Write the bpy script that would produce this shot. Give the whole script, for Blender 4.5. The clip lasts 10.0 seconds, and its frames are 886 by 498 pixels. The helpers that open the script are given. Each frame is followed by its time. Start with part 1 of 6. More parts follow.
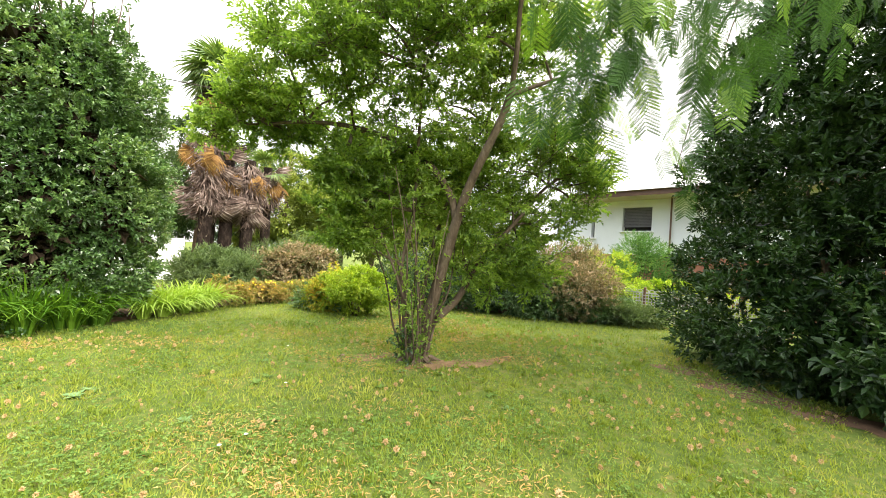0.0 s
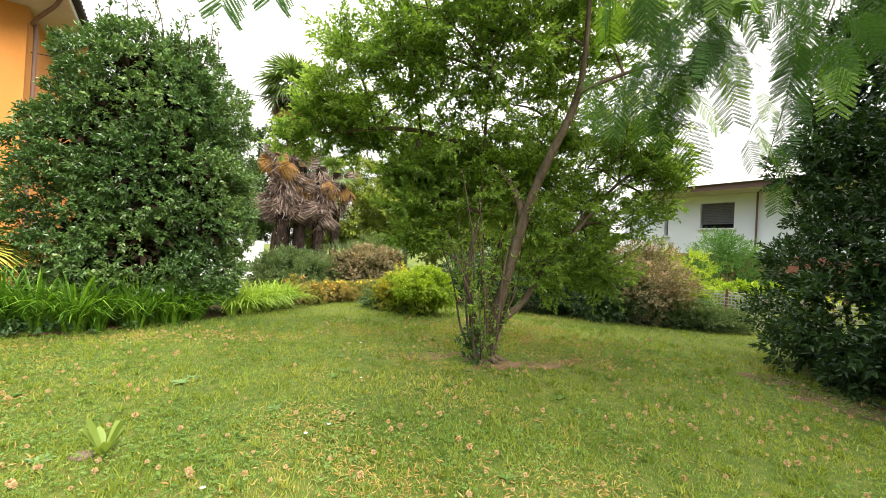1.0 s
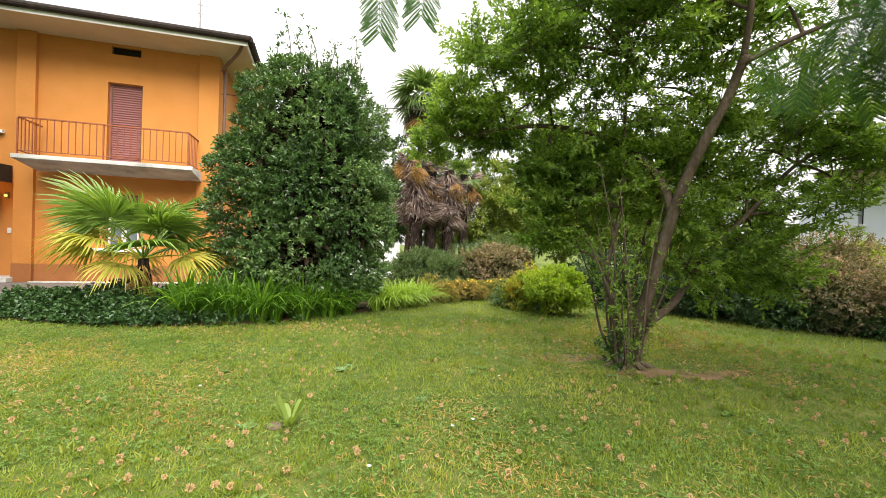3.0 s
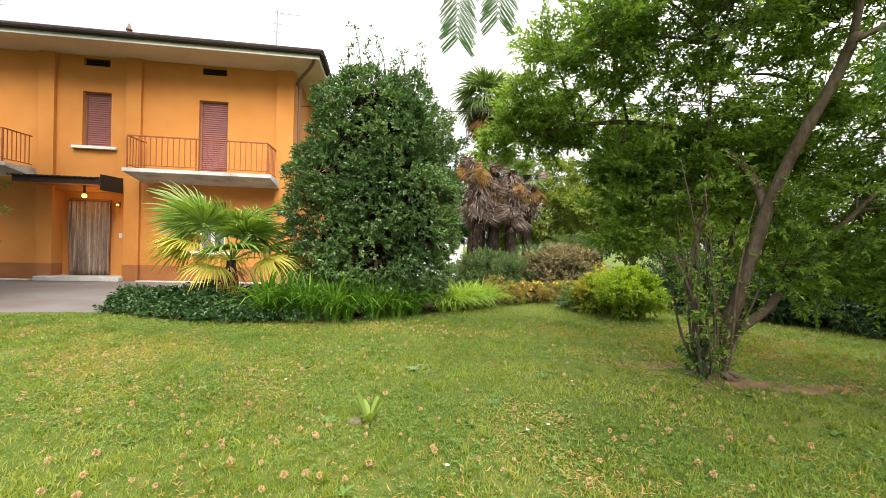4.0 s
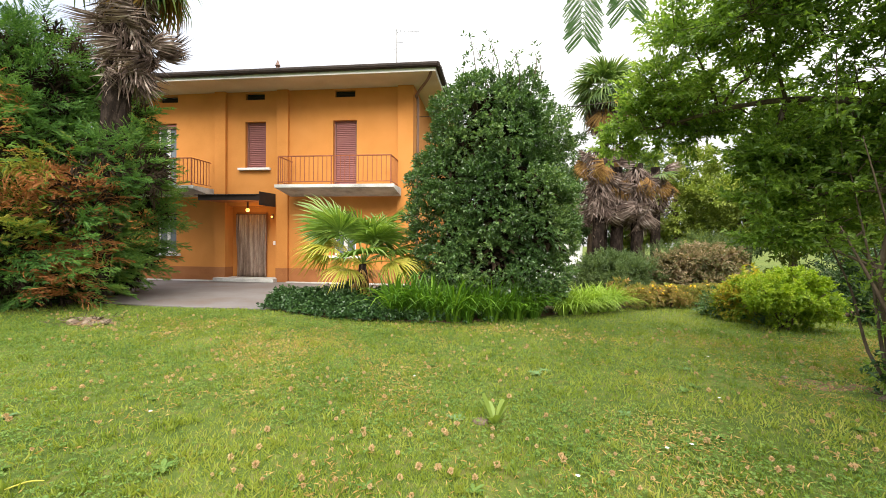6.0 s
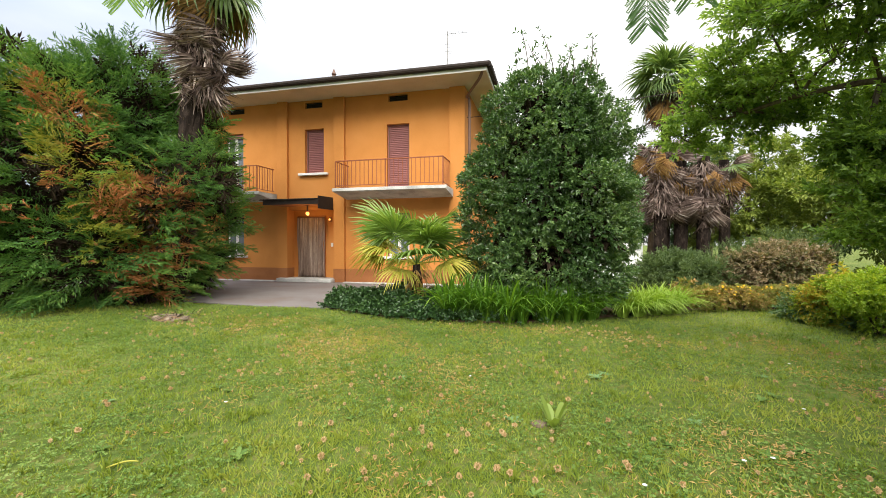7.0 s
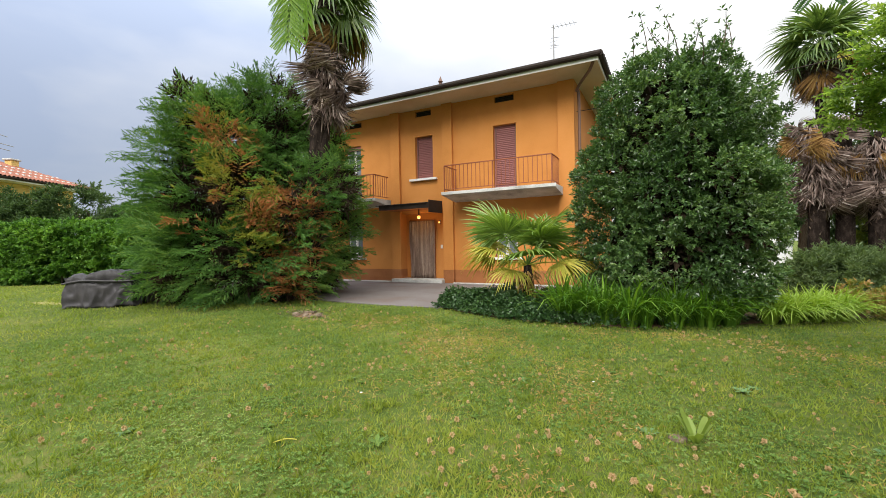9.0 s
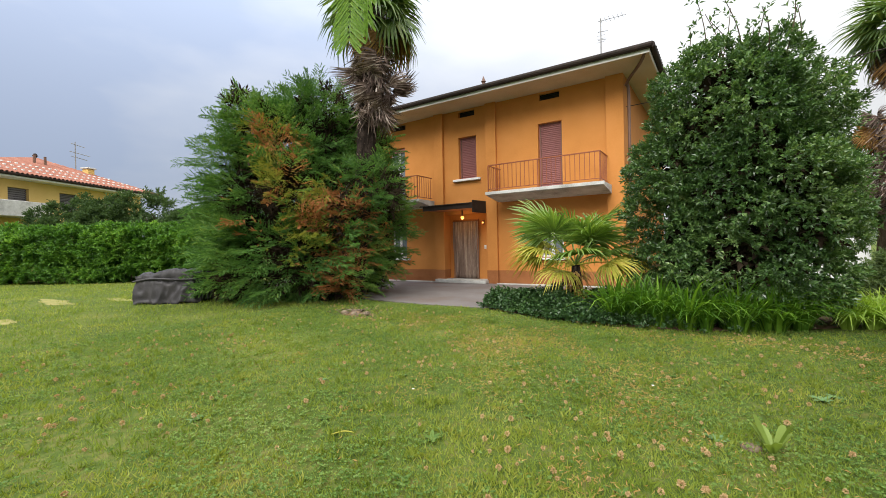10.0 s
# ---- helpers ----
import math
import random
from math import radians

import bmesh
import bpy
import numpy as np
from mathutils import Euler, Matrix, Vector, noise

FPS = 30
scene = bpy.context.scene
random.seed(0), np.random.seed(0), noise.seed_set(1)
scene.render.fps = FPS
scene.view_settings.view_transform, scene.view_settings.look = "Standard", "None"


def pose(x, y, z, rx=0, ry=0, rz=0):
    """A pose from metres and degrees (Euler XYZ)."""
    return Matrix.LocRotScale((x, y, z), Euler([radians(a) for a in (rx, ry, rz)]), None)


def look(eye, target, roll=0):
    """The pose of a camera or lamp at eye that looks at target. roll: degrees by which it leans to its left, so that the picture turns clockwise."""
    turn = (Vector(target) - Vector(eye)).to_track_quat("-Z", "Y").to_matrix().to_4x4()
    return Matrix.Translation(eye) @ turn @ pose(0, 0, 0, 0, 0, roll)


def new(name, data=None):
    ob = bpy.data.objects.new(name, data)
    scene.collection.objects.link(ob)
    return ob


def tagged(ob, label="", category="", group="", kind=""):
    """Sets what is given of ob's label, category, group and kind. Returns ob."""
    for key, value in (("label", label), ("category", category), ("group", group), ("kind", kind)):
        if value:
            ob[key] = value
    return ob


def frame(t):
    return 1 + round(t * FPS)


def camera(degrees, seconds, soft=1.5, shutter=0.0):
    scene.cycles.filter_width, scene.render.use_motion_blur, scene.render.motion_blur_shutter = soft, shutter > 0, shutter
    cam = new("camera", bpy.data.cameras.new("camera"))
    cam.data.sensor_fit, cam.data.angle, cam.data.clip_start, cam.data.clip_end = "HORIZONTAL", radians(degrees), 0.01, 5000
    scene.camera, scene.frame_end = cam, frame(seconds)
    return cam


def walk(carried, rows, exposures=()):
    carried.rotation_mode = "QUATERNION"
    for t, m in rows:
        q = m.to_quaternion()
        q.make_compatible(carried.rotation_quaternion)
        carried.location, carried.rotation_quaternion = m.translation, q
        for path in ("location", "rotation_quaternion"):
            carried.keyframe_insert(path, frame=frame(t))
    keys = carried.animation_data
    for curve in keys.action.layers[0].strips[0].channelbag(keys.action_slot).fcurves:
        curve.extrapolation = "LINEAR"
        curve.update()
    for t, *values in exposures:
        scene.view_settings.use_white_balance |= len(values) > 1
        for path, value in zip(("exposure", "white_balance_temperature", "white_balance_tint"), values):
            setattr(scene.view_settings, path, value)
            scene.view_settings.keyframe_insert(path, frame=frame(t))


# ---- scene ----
cam = camera(92.1, 10.0, soft=0.8)
PATH = [
    (0, (0.768, 0.321, 1.376), (2.08, 1.831, 1.404), 3.5),
    (0.5, (0.724, 0.318, 1.377), (1.923, 1.918, 1.398), 3.3),
    (1, (0.679, 0.328, 1.378), (1.765, 2.008, 1.39), 3.2),
    (1.5, (0.643, 0.34, 1.378), (1.608, 2.092, 1.383), 2.9),
    (2, (0.627, 0.336, 1.385), (1.46, 2.155, 1.382), 2.7),
    (2.5, (0.591, 0.35, 1.383), (1.291, 2.223, 1.375), 2.5),
    (3.8, (0.509, 0.367, 1.383), (0.848, 2.338, 1.355), 1.6),
    (4, (0.474, 0.368, 1.385), (0.76, 2.347, 1.362), 1.7),
    (4.5, (0.44, 0.365, 1.392), (0.599, 2.359, 1.367), 1.4),
    (5, (0.421, 0.351, 1.41), (0.451, 2.35, 1.381), 1.1),
    (5.5, (0.417, 0.34, 1.409), (0.305, 2.337, 1.38), 0.8),
    (7, (0.379, 0.324, 1.405), (-0.102, 2.265, 1.378), -0.0),
    (7.5, (0.356, 0.298, 1.414), (-0.239, 2.207, 1.387), -0.4),
    (8, (0.341, 0.263, 1.425), (-0.374, 2.13, 1.398), -0.7),
    (8.5, (0.298, 0.258, 1.427), (-0.534, 2.077, 1.404), -0.8),
    (9, (0.268, 0.244, 1.42), (-0.666, 2.012, 1.4), -1.1),
    (9.5, (0.223, 0.228, 1.406), (-0.798, 1.948, 1.39), -1.1),
    (10, (0.177, 0.205, 1.387), (-0.922, 1.876, 1.377), -1.2),
]
EXPOSE = [(0.0, 1.76, 6800, 10), (0.5, 1.50, 6800, 10), (1.0, 1.36, 6800, 10), (2.5, 1.08, 6700, 10), (5.5, 1.09, 6650, 10), (7.5, 0.80, 6500, 10), (10.0, 0.55, 6350, 10)]
walk(cam, [(t, look(eye, target, roll)) for t, eye, target, roll in PATH], EXPOSE)

# ---- world, sun, exposure ----
SUN_EL, SUN_AZ = 42.0, 176.0   # degrees; azimuth clockwise from +y
world = bpy.data.worlds.new("sky")
scene.world = world
world.use_nodes = True
_n, _l = world.node_tree.nodes, world.node_tree.links
_n.clear()
_out = _n.new("ShaderNodeOutputWorld")
_bg = _n.new("ShaderNodeBackground")
_sky = _n.new("ShaderNodeTexSky")
_sky.sky_type = "NISHITA"
_sky.sun_disc = False
_sky.sun_elevation, _sky.sun_rotation = radians(SUN_EL), radians(SUN_AZ)
_sky.air_density, _sky.dust_density = 1.0, 2.0
_tc = _n.new("ShaderNodeTexCoord")
_sep = _n.new("ShaderNodeSeparateXYZ")
_l.new(_tc.outputs["Generated"], _sep.inputs[0])
# overcast: brighter towards the zenith
_sq = _n.new("ShaderNodeMath")
_sq.operation = "MULTIPLY"
_l.new(_sep.outputs["Z"], _sq.inputs[0])
_l.new(_sep.outputs["Z"], _sq.inputs[1])
_grad = _n.new("ShaderNodeMath")
_grad.operation = "MULTIPLY_ADD"
_grad.inputs[1].default_value, _grad.inputs[2].default_value = 2.3, 0.50
_l.new(_sq.outputs[0], _grad.inputs[0])
_map = _n.new("ShaderNodeMapping")
_map.inputs["Scale"].default_value = (1.0, 1.0, 2.6)
_l.new(_tc.outputs["Generated"], _map.inputs[0])
_noise = _n.new("ShaderNodeTexNoise")
_noise.inputs["Scale"].default_value, _noise.inputs["Detail"].default_value, _noise.inputs["Roughness"].default_value = 1.7, 5.0, 0.5
_l.new(_map.outputs[0], _noise.inputs["Vector"])
# thinner, bluer cloud towards -x; thick white cloud towards +x
_side = _n.new("ShaderNodeMath")
_side.operation = "MULTIPLY_ADD"
_side.inputs[1].default_value, _side.inputs[2].default_value = 0.52, 0.24
_l.new(_sep.outputs["X"], _side.inputs[0])
_add = _n.new("ShaderNodeMath")
_l.new(_noise.outputs["Fac"], _add.inputs[0])
_l.new(_side.outputs[0], _add.inputs[1])
_ramp = _n.new("ShaderNodeValToRGB")
_ramp.color_ramp.elements[0].position, _ramp.color_ramp.elements[0].color = 0.26, (0.50, 0.58, 0.75, 1)
_ramp.color_ramp.elements[1].position, _ramp.color_ramp.elements[1].color = 0.78, (1.0, 0.99, 0.965, 1)
_l.new(_add.outputs[0], _ramp.inputs[0])
_mul = _n.new("ShaderNodeVectorMath")
_mul.operation = "SCALE"
_l.new(_ramp.outputs[0], _mul.inputs[0])
_l.new(_grad.outputs[0], _mul.inputs["Scale"])
_sk = _n.new("ShaderNodeVectorMath")
_sk.operation = "SCALE"
_sk.inputs["Scale"].default_value = 0.08
_l.new(_sky.outputs[0], _sk.inputs[0])
_mix = _n.new("ShaderNodeMix")
_mix.data_type = "RGBA"
_mix.inputs[0].default_value = 0.9
_l.new(_sk.outputs[0], _mix.inputs[6])
_l.new(_mul.outputs[0], _mix.inputs[7])
_l.new(_mix.outputs[2], _bg.inputs[0])
_bg.inputs[1].default_value = 1.0
_l.new(_bg.outputs[0], _out.inputs[0])

_sun = new("sun", bpy.data.lights.new("sun", "SUN"))
_sun.data.energy, _sun.data.angle, _sun.data.color = 2.4, radians(40), (1.0, 0.96, 0.88)
_a, _e = radians(SUN_AZ), radians(SUN_EL)
_sd = Vector((math.sin(_a) * math.cos(_e), math.cos(_a) * math.cos(_e), math.sin(_e)))
_sun.matrix_world = look(_sd * 50, (0, 0, 0))

# ---- materials ----
def nodes_of(name):
    m = bpy.data.materials.new(name)
    m.use_nodes = True
    t = m.node_tree
    return m, t.nodes, t.links, t.nodes["Principled BSDF"]


def ramp_of(n, cols):
    r = n.new("ShaderNodeValToRGB")
    e = r.color_ramp.elements
    while len(e) < len(cols):
        e.new(0.5)
    for k, c in enumerate(cols):
        e[k].position = k / max(1, len(cols) - 1)
        e[k].color = (*c, 1)
    return r


def surface(name, cols, scale=3.0, fine=60.0, rough=0.7, bump=0.2, metal=0.0, spec=0.4, bump_dist=0.01, fine_amount=0.35, stretch=(1, 1, 1), per_object=0.0):
    """A two-scale procedural surface: broad stains between the colours, fine grain and relief."""
    m, n, l, b = nodes_of(name)
    tc = n.new("ShaderNodeTexCoord")
    mp = n.new("ShaderNodeMapping")
    mp.inputs["Scale"].default_value = stretch
    l.new(tc.outputs["Object"], mp.inputs[0])
    n1, n2 = n.new("ShaderNodeTexNoise"), n.new("ShaderNodeTexNoise")
    n1.inputs["Scale"].default_value, n1.inputs["Detail"].default_value, n1.inputs["Roughness"].default_value = scale, 6, 0.6
    n2.inputs["Scale"].default_value, n2.inputs["Detail"].default_value = fine, 4
    l.new(mp.outputs[0], n1.inputs["Vector"])
    l.new(mp.outputs[0], n2.inputs["Vector"])
    mx = n.new("ShaderNodeMix")
    mx.inputs[0].default_value = fine_amount
    l.new(n1.outputs["Fac"], mx.inputs[2])
    l.new(n2.outputs["Fac"], mx.inputs[3])
    st = n.new("ShaderNodeMapRange")
    st.inputs["From Min"].default_value, st.inputs["From Max"].default_value = 0.32, 0.68
    src = mx.outputs[0]
    if per_object:
        oi = n.new("ShaderNodeObjectInfo")
        ma = n.new("ShaderNodeMath")
        ma.operation = "MULTIPLY_ADD"
        ma.inputs[1].default_value = per_object
        l.new(oi.outputs["Random"], ma.inputs[0])
        l.new(src, ma.inputs[2])
        src = ma.outputs[0]
    l.new(src, st.inputs["Value"])
    r = ramp_of(n, cols)
    l.new(st.outputs[0], r.inputs[0])
    l.new(r.outputs[0], b.inputs["Base Color"])
    bp = n.new("ShaderNodeBump")
    bp.inputs["Strength"].default_value, bp.inputs["Distance"].default_value = bump, bump_dist
    l.new(mx.outputs[0], bp.inputs["Height"])
    l.new(bp.outputs[0], b.inputs["Normal"])
    b.inputs["Roughness"].default_value, b.inputs["Metallic"].default_value = rough, metal
    b.inputs["Specular IOR Level"].default_value = spec
    return m


def leafy(name, cols, rough=0.45, through_light=0.3, spec=0.35, patch=0.8, patch_amount=0.45):
    """Leaves: each leaf takes its own tint, with broader patches over the plant; thin enough to let light through."""
    m, n, l, b = nodes_of(name)
    g = n.new("ShaderNodeNewGeometry")
    tc = n.new("ShaderNodeTexCoord")
    ns = n.new("ShaderNodeTexNoise")
    ns.inputs["Scale"].default_value, ns.inputs["Detail"].default_value = patch, 3
    l.new(tc.outputs["Object"], ns.inputs["Vector"])
    st = n.new("ShaderNodeMapRange")
    st.inputs["From Min"].default_value, st.inputs["From Max"].default_value = 0.3, 0.7
    l.new(ns.outputs["Fac"], st.inputs["Value"])
    mx = n.new("ShaderNodeMix")
    mx.inputs[0].default_value = patch_amount
    l.new(g.outputs["Random Per Island"], mx.inputs[2])
    l.new(st.outputs[0], mx.inputs[3])
    r = ramp_of(n, cols)
    l.new(mx.outputs[0], r.inputs[0])
    l.new(r.outputs[0], b.inputs["Base Color"])
    b.inputs["Roughness"].default_value = rough
    b.inputs["Specular IOR Level"].default_value = spec
    tr = n.new("ShaderNodeBsdfTranslucent")
    br = n.new("ShaderNodeMix")
    br.data_type = "RGBA"
    br.blend_type = "MULTIPLY"
    br.inputs[0].default_value = 1.0
    br.inputs[7].default_value = (1.5, 1.5, 0.7, 1)
    l.new(r.outputs[0], br.inputs[6])
    l.new(br.outputs[2], tr.inputs["Color"])
    ms = n.new("ShaderNodeMixShader")
    ms.inputs[0].default_value = through_light
    l.new(b.outputs[0], ms.inputs[1])
    l.new(tr.outputs[0], ms.inputs[2])
    l.new(ms.outputs[0], n["Material Output"].inputs["Surface"])
    return m


M = {}
M["plaster"] = surface("orange_plaster", [(0.465, 0.185, 0.045), (0.545, 0.225, 0.057), (0.595, 0.252, 0.071)], 0.7, 45, 0.88, 0.25, spec=0.2, fine_amount=0.25)
M["plinth"] = surface("brown_plinth_paint", [(0.24, 0.088, 0.030), (0.32, 0.125, 0.045), (0.37, 0.155, 0.065)], 1.4, 50, 0.85, 0.25, spec=0.2)
M["soffit"] = surface("cream_soffit", [(0.50, 0.40, 0.27), (0.62, 0.52, 0.38)], 1.0, 30, 0.85, 0.1, spec=0.2)
M["white"] = surface("white_paint", [(0.62, 0.61, 0.58), (0.80, 0.79, 0.76)], 1.5, 40, 0.6, 0.1)
M["white_wall"] = surface("white_render", [(0.70, 0.70, 0.69), (0.82, 0.82, 0.80)], 0.4, 30, 0.85, 0.15, spec=0.2)
M["concrete"] = surface("weathered_concrete", [(0.26, 0.25, 0.23), (0.50, 0.49, 0.46), (0.66, 0.65, 0.62)], 2.2, 50, 0.85, 0.3, spec=0.2)
M["stone"] = surface("pale_stone", [(0.13, 0.115, 0.095), (0.24, 0.22, 0.19), (0.36, 0.33, 0.29)], 5, 80, 0.8, 0.35, spec=0.25)
M["shutter"] = surface("maroon_shutter", [(0.23, 0.088, 0.082), (0.31, 0.125, 0.118)], 1.5, 60, 0.6, 0.1, per_object=0.12)
M["grey_shutter"] = surface("grey_shutter", [(0.10, 0.09, 0.095), (0.15, 0.14, 0.145)], 1.5, 60, 0.6, 0.1, per_object=0.1)
M["rail"] = surface("red_brown_iron", [(0.20, 0.055, 0.022), (0.34, 0.10, 0.040)], 8, 90, 0.55, 0.15)
M["dark_metal"] = surface("dark_brown_sheet", [(0.018, 0.013, 0.011), (0.045, 0.030, 0.023)], 3, 60, 0.75, 0.1, spec=0.2)
M["copper"] = surface("brown_pipe", [(0.11, 0.055, 0.035), (0.17, 0.09, 0.06)], 4, 60, 0.5, 0.1)
M["black"] = surface("vent_dark", [(0.008, 0.007, 0.006), (0.016, 0.014, 0.012)], 4, 40, 0.9, 0.1)
M["roof"] = surface("dark_roof_tile", [(0.022, 0.019, 0.018), (0.06, 0.046, 0.038)], 3, 50, 0.85, 0.3, per_object=0.1)
M["red_roof"] = surface("terracotta_roof", [(0.17, 0.062, 0.038), (0.26, 0.10, 0.062), (0.34, 0.155, 0.105)], 1.6, 30, 0.85, 0.3)
M["grey_roof"] = surface("grey_roof", [(0.20, 0.19, 0.18), (0.34, 0.33, 0.32)], 1.6, 30, 0.85, 0.3)
M["yellow_wall"] = surface("yellow_render", [(0.60, 0.40, 0.13), (0.70, 0.50, 0.19)], 0.5, 30, 0.88, 0.15, spec=0.2)
M["brick"] = surface("brick_red", [(0.26, 0.10, 0.06), (0.38, 0.17, 0.11)], 2, 40, 0.85, 0.3, spec=0.2)
M["curtain"] = surface("beige_curtain", [(0.11, 0.072, 0.056), (0.30, 0.215, 0.17), (0.66, 0.54, 0.44)], 2.0, 30, 0.9, 0.1, stretch=(11, 1, 0.22), spec=0.1)
M["net"] = surface("white_net_curtain", [(0.45, 0.47, 0.50), (0.66, 0.68, 0.70)], 3.0, 30, 0.9, 0.1, stretch=(12, 1, 0.4), spec=0.1)
M["asphalt"] = surface("grey_paving", [(0.135, 0.092, 0.072), (0.155, 0.138, 0.130), (0.21, 0.19, 0.18)], 0.6, 120, 0.9, 0.35, spec=0.2)
M["soil"] = surface("bare_soil", [(0.085, 0.052, 0.032), (0.16, 0.10, 0.062)], 4, 40, 0.95, 0.6, spec=0.1, bump_dist=0.03)
M["red_soil"] = surface("reddish_bare_earth", [(0.085, 0.065, 0.03), (0.165, 0.105, 0.055), (0.25, 0.16, 0.095)], 5, 60, 0.95, 0.6, spec=0.1, bump_dist=0.02)
M["rubble"] = surface("grey_brown_rubble", [(0.085, 0.058, 0.036), (0.17, 0.125, 0.085), (0.27, 0.215, 0.155)], 6, 80, 0.9, 0.4, spec=0.15)
M["dry_turf"] = surface("dry_straw_turf", [(0.15, 0.17, 0.04), (0.24, 0.22, 0.075), (0.34, 0.27, 0.12)], 4, 60, 0.95, 0.6, spec=0.1, bump_dist=0.02)
M["tarp"] = surface("black_tarpaulin", [(0.022, 0.020, 0.022), (0.055, 0.050, 0.052)], 3, 40, 0.6, 0.3, spec=0.35)
M["bark"] = surface("grey_brown_bark", [(0.046, 0.033, 0.023), (0.110, 0.080, 0.056), (0.195, 0.152, 0.112)], 6, 45, 0.92, 0.7, spec=0.1, bump_dist=0.02, stretch=(1, 1, 0.35))
M["palm_bark"] = surface("palm_fibre", [(0.006, 0.005, 0.004), (0.020, 0.014, 0.011), (0.065, 0.048, 0.038)], 10, 60, 0.95, 0.8, spec=0.1, bump_dist=0.03, stretch=(1, 1, 0.5))
M["iron"] = surface("grey_aerial_metal", [(0.25, 0.24, 0.23), (0.36, 0.35, 0.34)], 5, 60, 0.45, 0.05, metal=0.6)
M["glass"] = nodes_of("window_glass")[0]
_b = M["glass"].node_tree.nodes["Principled BSDF"]
_b.inputs["Base Color"].default_value, _b.inputs["Roughness"].default_value = (0.30, 0.35, 0.38, 1), 0.06
_b.inputs["Transmission Weight"].default_value = 0.55
M["lamp"] = nodes_of("lamp_glass")[0]
_b = M["lamp"].node_tree.nodes["Principled BSDF"]
_b.inputs["Base Color"].default_value = (1.0, 0.62, 0.25, 1)
_b.inputs["Emission Color"].default_value, _b.inputs["Emission Strength"].default_value = (1.0, 0.36, 0.07, 1), 1.7

M["privet"] = leafy("privet_leaf", [(0.052, 0.098, 0.019), (0.110, 0.190, 0.034), (0.205, 0.310, 0.058), (0.35, 0.44, 0.115)], 0.38, 0.58, 0.5)
M["holly"] = leafy("holly_leaf", [(0.022, 0.052, 0.013), (0.050, 0.108, 0.028), (0.108, 0.190, 0.054), (0.25, 0.34, 0.115)], 0.29, 0.2, 0.6)
M["laurel"] = leafy("dark_laurel_leaf", [(0.009, 0.026, 0.007), (0.020, 0.048, 0.012), (0.042, 0.088, 0.022), (0.080, 0.135, 0.040)], 0.34, 0.15, 0.35)
M["hedge"] = leafy("hedge_leaf", [(0.028, 0.075, 0.012), (0.06, 0.15, 0.022), (0.12, 0.25, 0.034), (0.26, 0.42, 0.07)], 0.42, 0.3)
M["conifer"] = leafy("conifer_spray", [(0.032, 0.085, 0.022), (0.070, 0.165, 0.038), (0.135, 0.255, 0.054), (0.24, 0.33, 0.07)], 0.55, 0.25, 0.25)
# dead inner twigs, coloured dark so that gaps in the crowns look shaded
M["shade_twig"] = leafy("shaded_inner_twig", [(0.020, 0.015, 0.010), (0.042, 0.030, 0.020), (0.085, 0.060, 0.040)], 0.9, 0.05, 0.1)
M["conifer_yellow"] = leafy("conifer_yellow_spray", [(0.13, 0.19, 0.028), (0.27, 0.29, 0.045), (0.42, 0.35, 0.07)], 0.6, 0.2, 0.2)
M["conifer_brown"] = leafy("conifer_dead_spray", [(0.20, 0.082, 0.034), (0.40, 0.17, 0.062), (0.58, 0.28, 0.115)], 0.7, 0.1, 0.15)
M["gold"] = leafy("golden_shrub_leaf", [(0.11, 0.19, 0.014), (0.22, 0.33, 0.024), (0.34, 0.43, 0.04), (0.45, 0.40, 0.05)], 0.45, 0.35)
M["olive"] = leafy("grey_green_leaf", [(0.050, 0.085, 0.028), (0.095, 0.145, 0.050), (0.17, 0.225, 0.085)], 0.5, 0.3)
M["rusty"] = leafy("rusty_shrub_leaf", [(0.055, 0.085, 0.026), (0.13, 0.135, 0.055), (0.27, 0.20, 0.12), (0.44, 0.34, 0.24)], 0.55, 0.25)
M["lime_tree"] = leafy("yellow_green_foliage", [(0.085, 0.130, 0.024), (0.19, 0.25, 0.042), (0.33, 0.37, 0.075)], 0.5, 0.3)
M["variegated"] = leafy("variegated_hedge_leaf", [(0.12, 0.165, 0.034), (0.23, 0.25, 0.056), (0.34, 0.215, 0.08), (0.46, 0.41, 0.13)], 0.5, 0.3)
M["ivy"] = leafy("ivy_leaf", [(0.016, 0.044, 0.014), (0.034, 0.080, 0.022), (0.070, 0.135, 0.034)], 0.38, 0.15, 0.4)
M["strap"] = leafy("strap_leaf", [(0.036, 0.098, 0.010), (0.084, 0.19, 0.016), (0.22, 0.37, 0.036)], 0.42, 0.35, patch_amount=0.3)
M["strap_light"] = leafy("light_strap_leaf", [(0.18, 0.30, 0.035), (0.29, 0.42, 0.06), (0.38, 0.50, 0.10)], 0.42, 0.35, patch_amount=0.3)
M["frond"] = leafy("palm_frond_leaf", [(0.055, 0.105, 0.024), (0.11, 0.18, 0.042), (0.25, 0.30, 0.09)], 0.38, 0.25, 0.45)
M["frond_lime"] = leafy("young_frond_leaf", [(0.085, 0.16, 0.034), (0.17, 0.27, 0.05), (0.31, 0.39, 0.095)], 0.38, 0.3, 0.45)
M["frond_yellow"] = leafy("yellowing_frond_leaf", [(0.30, 0.33, 0.05), (0.46, 0.42, 0.07), (0.56, 0.43, 0.12)], 0.5, 0.3, 0.3)
M["frond_dead"] = leafy("dead_frond_leaf", [(0.022, 0.014, 0.011), (0.080, 0.054, 0.043), (0.25, 0.185, 0.155), (0.64, 0.56, 0.51)], 0.8, 0.1, 0.15, patch=3.5, patch_amount=0.5)
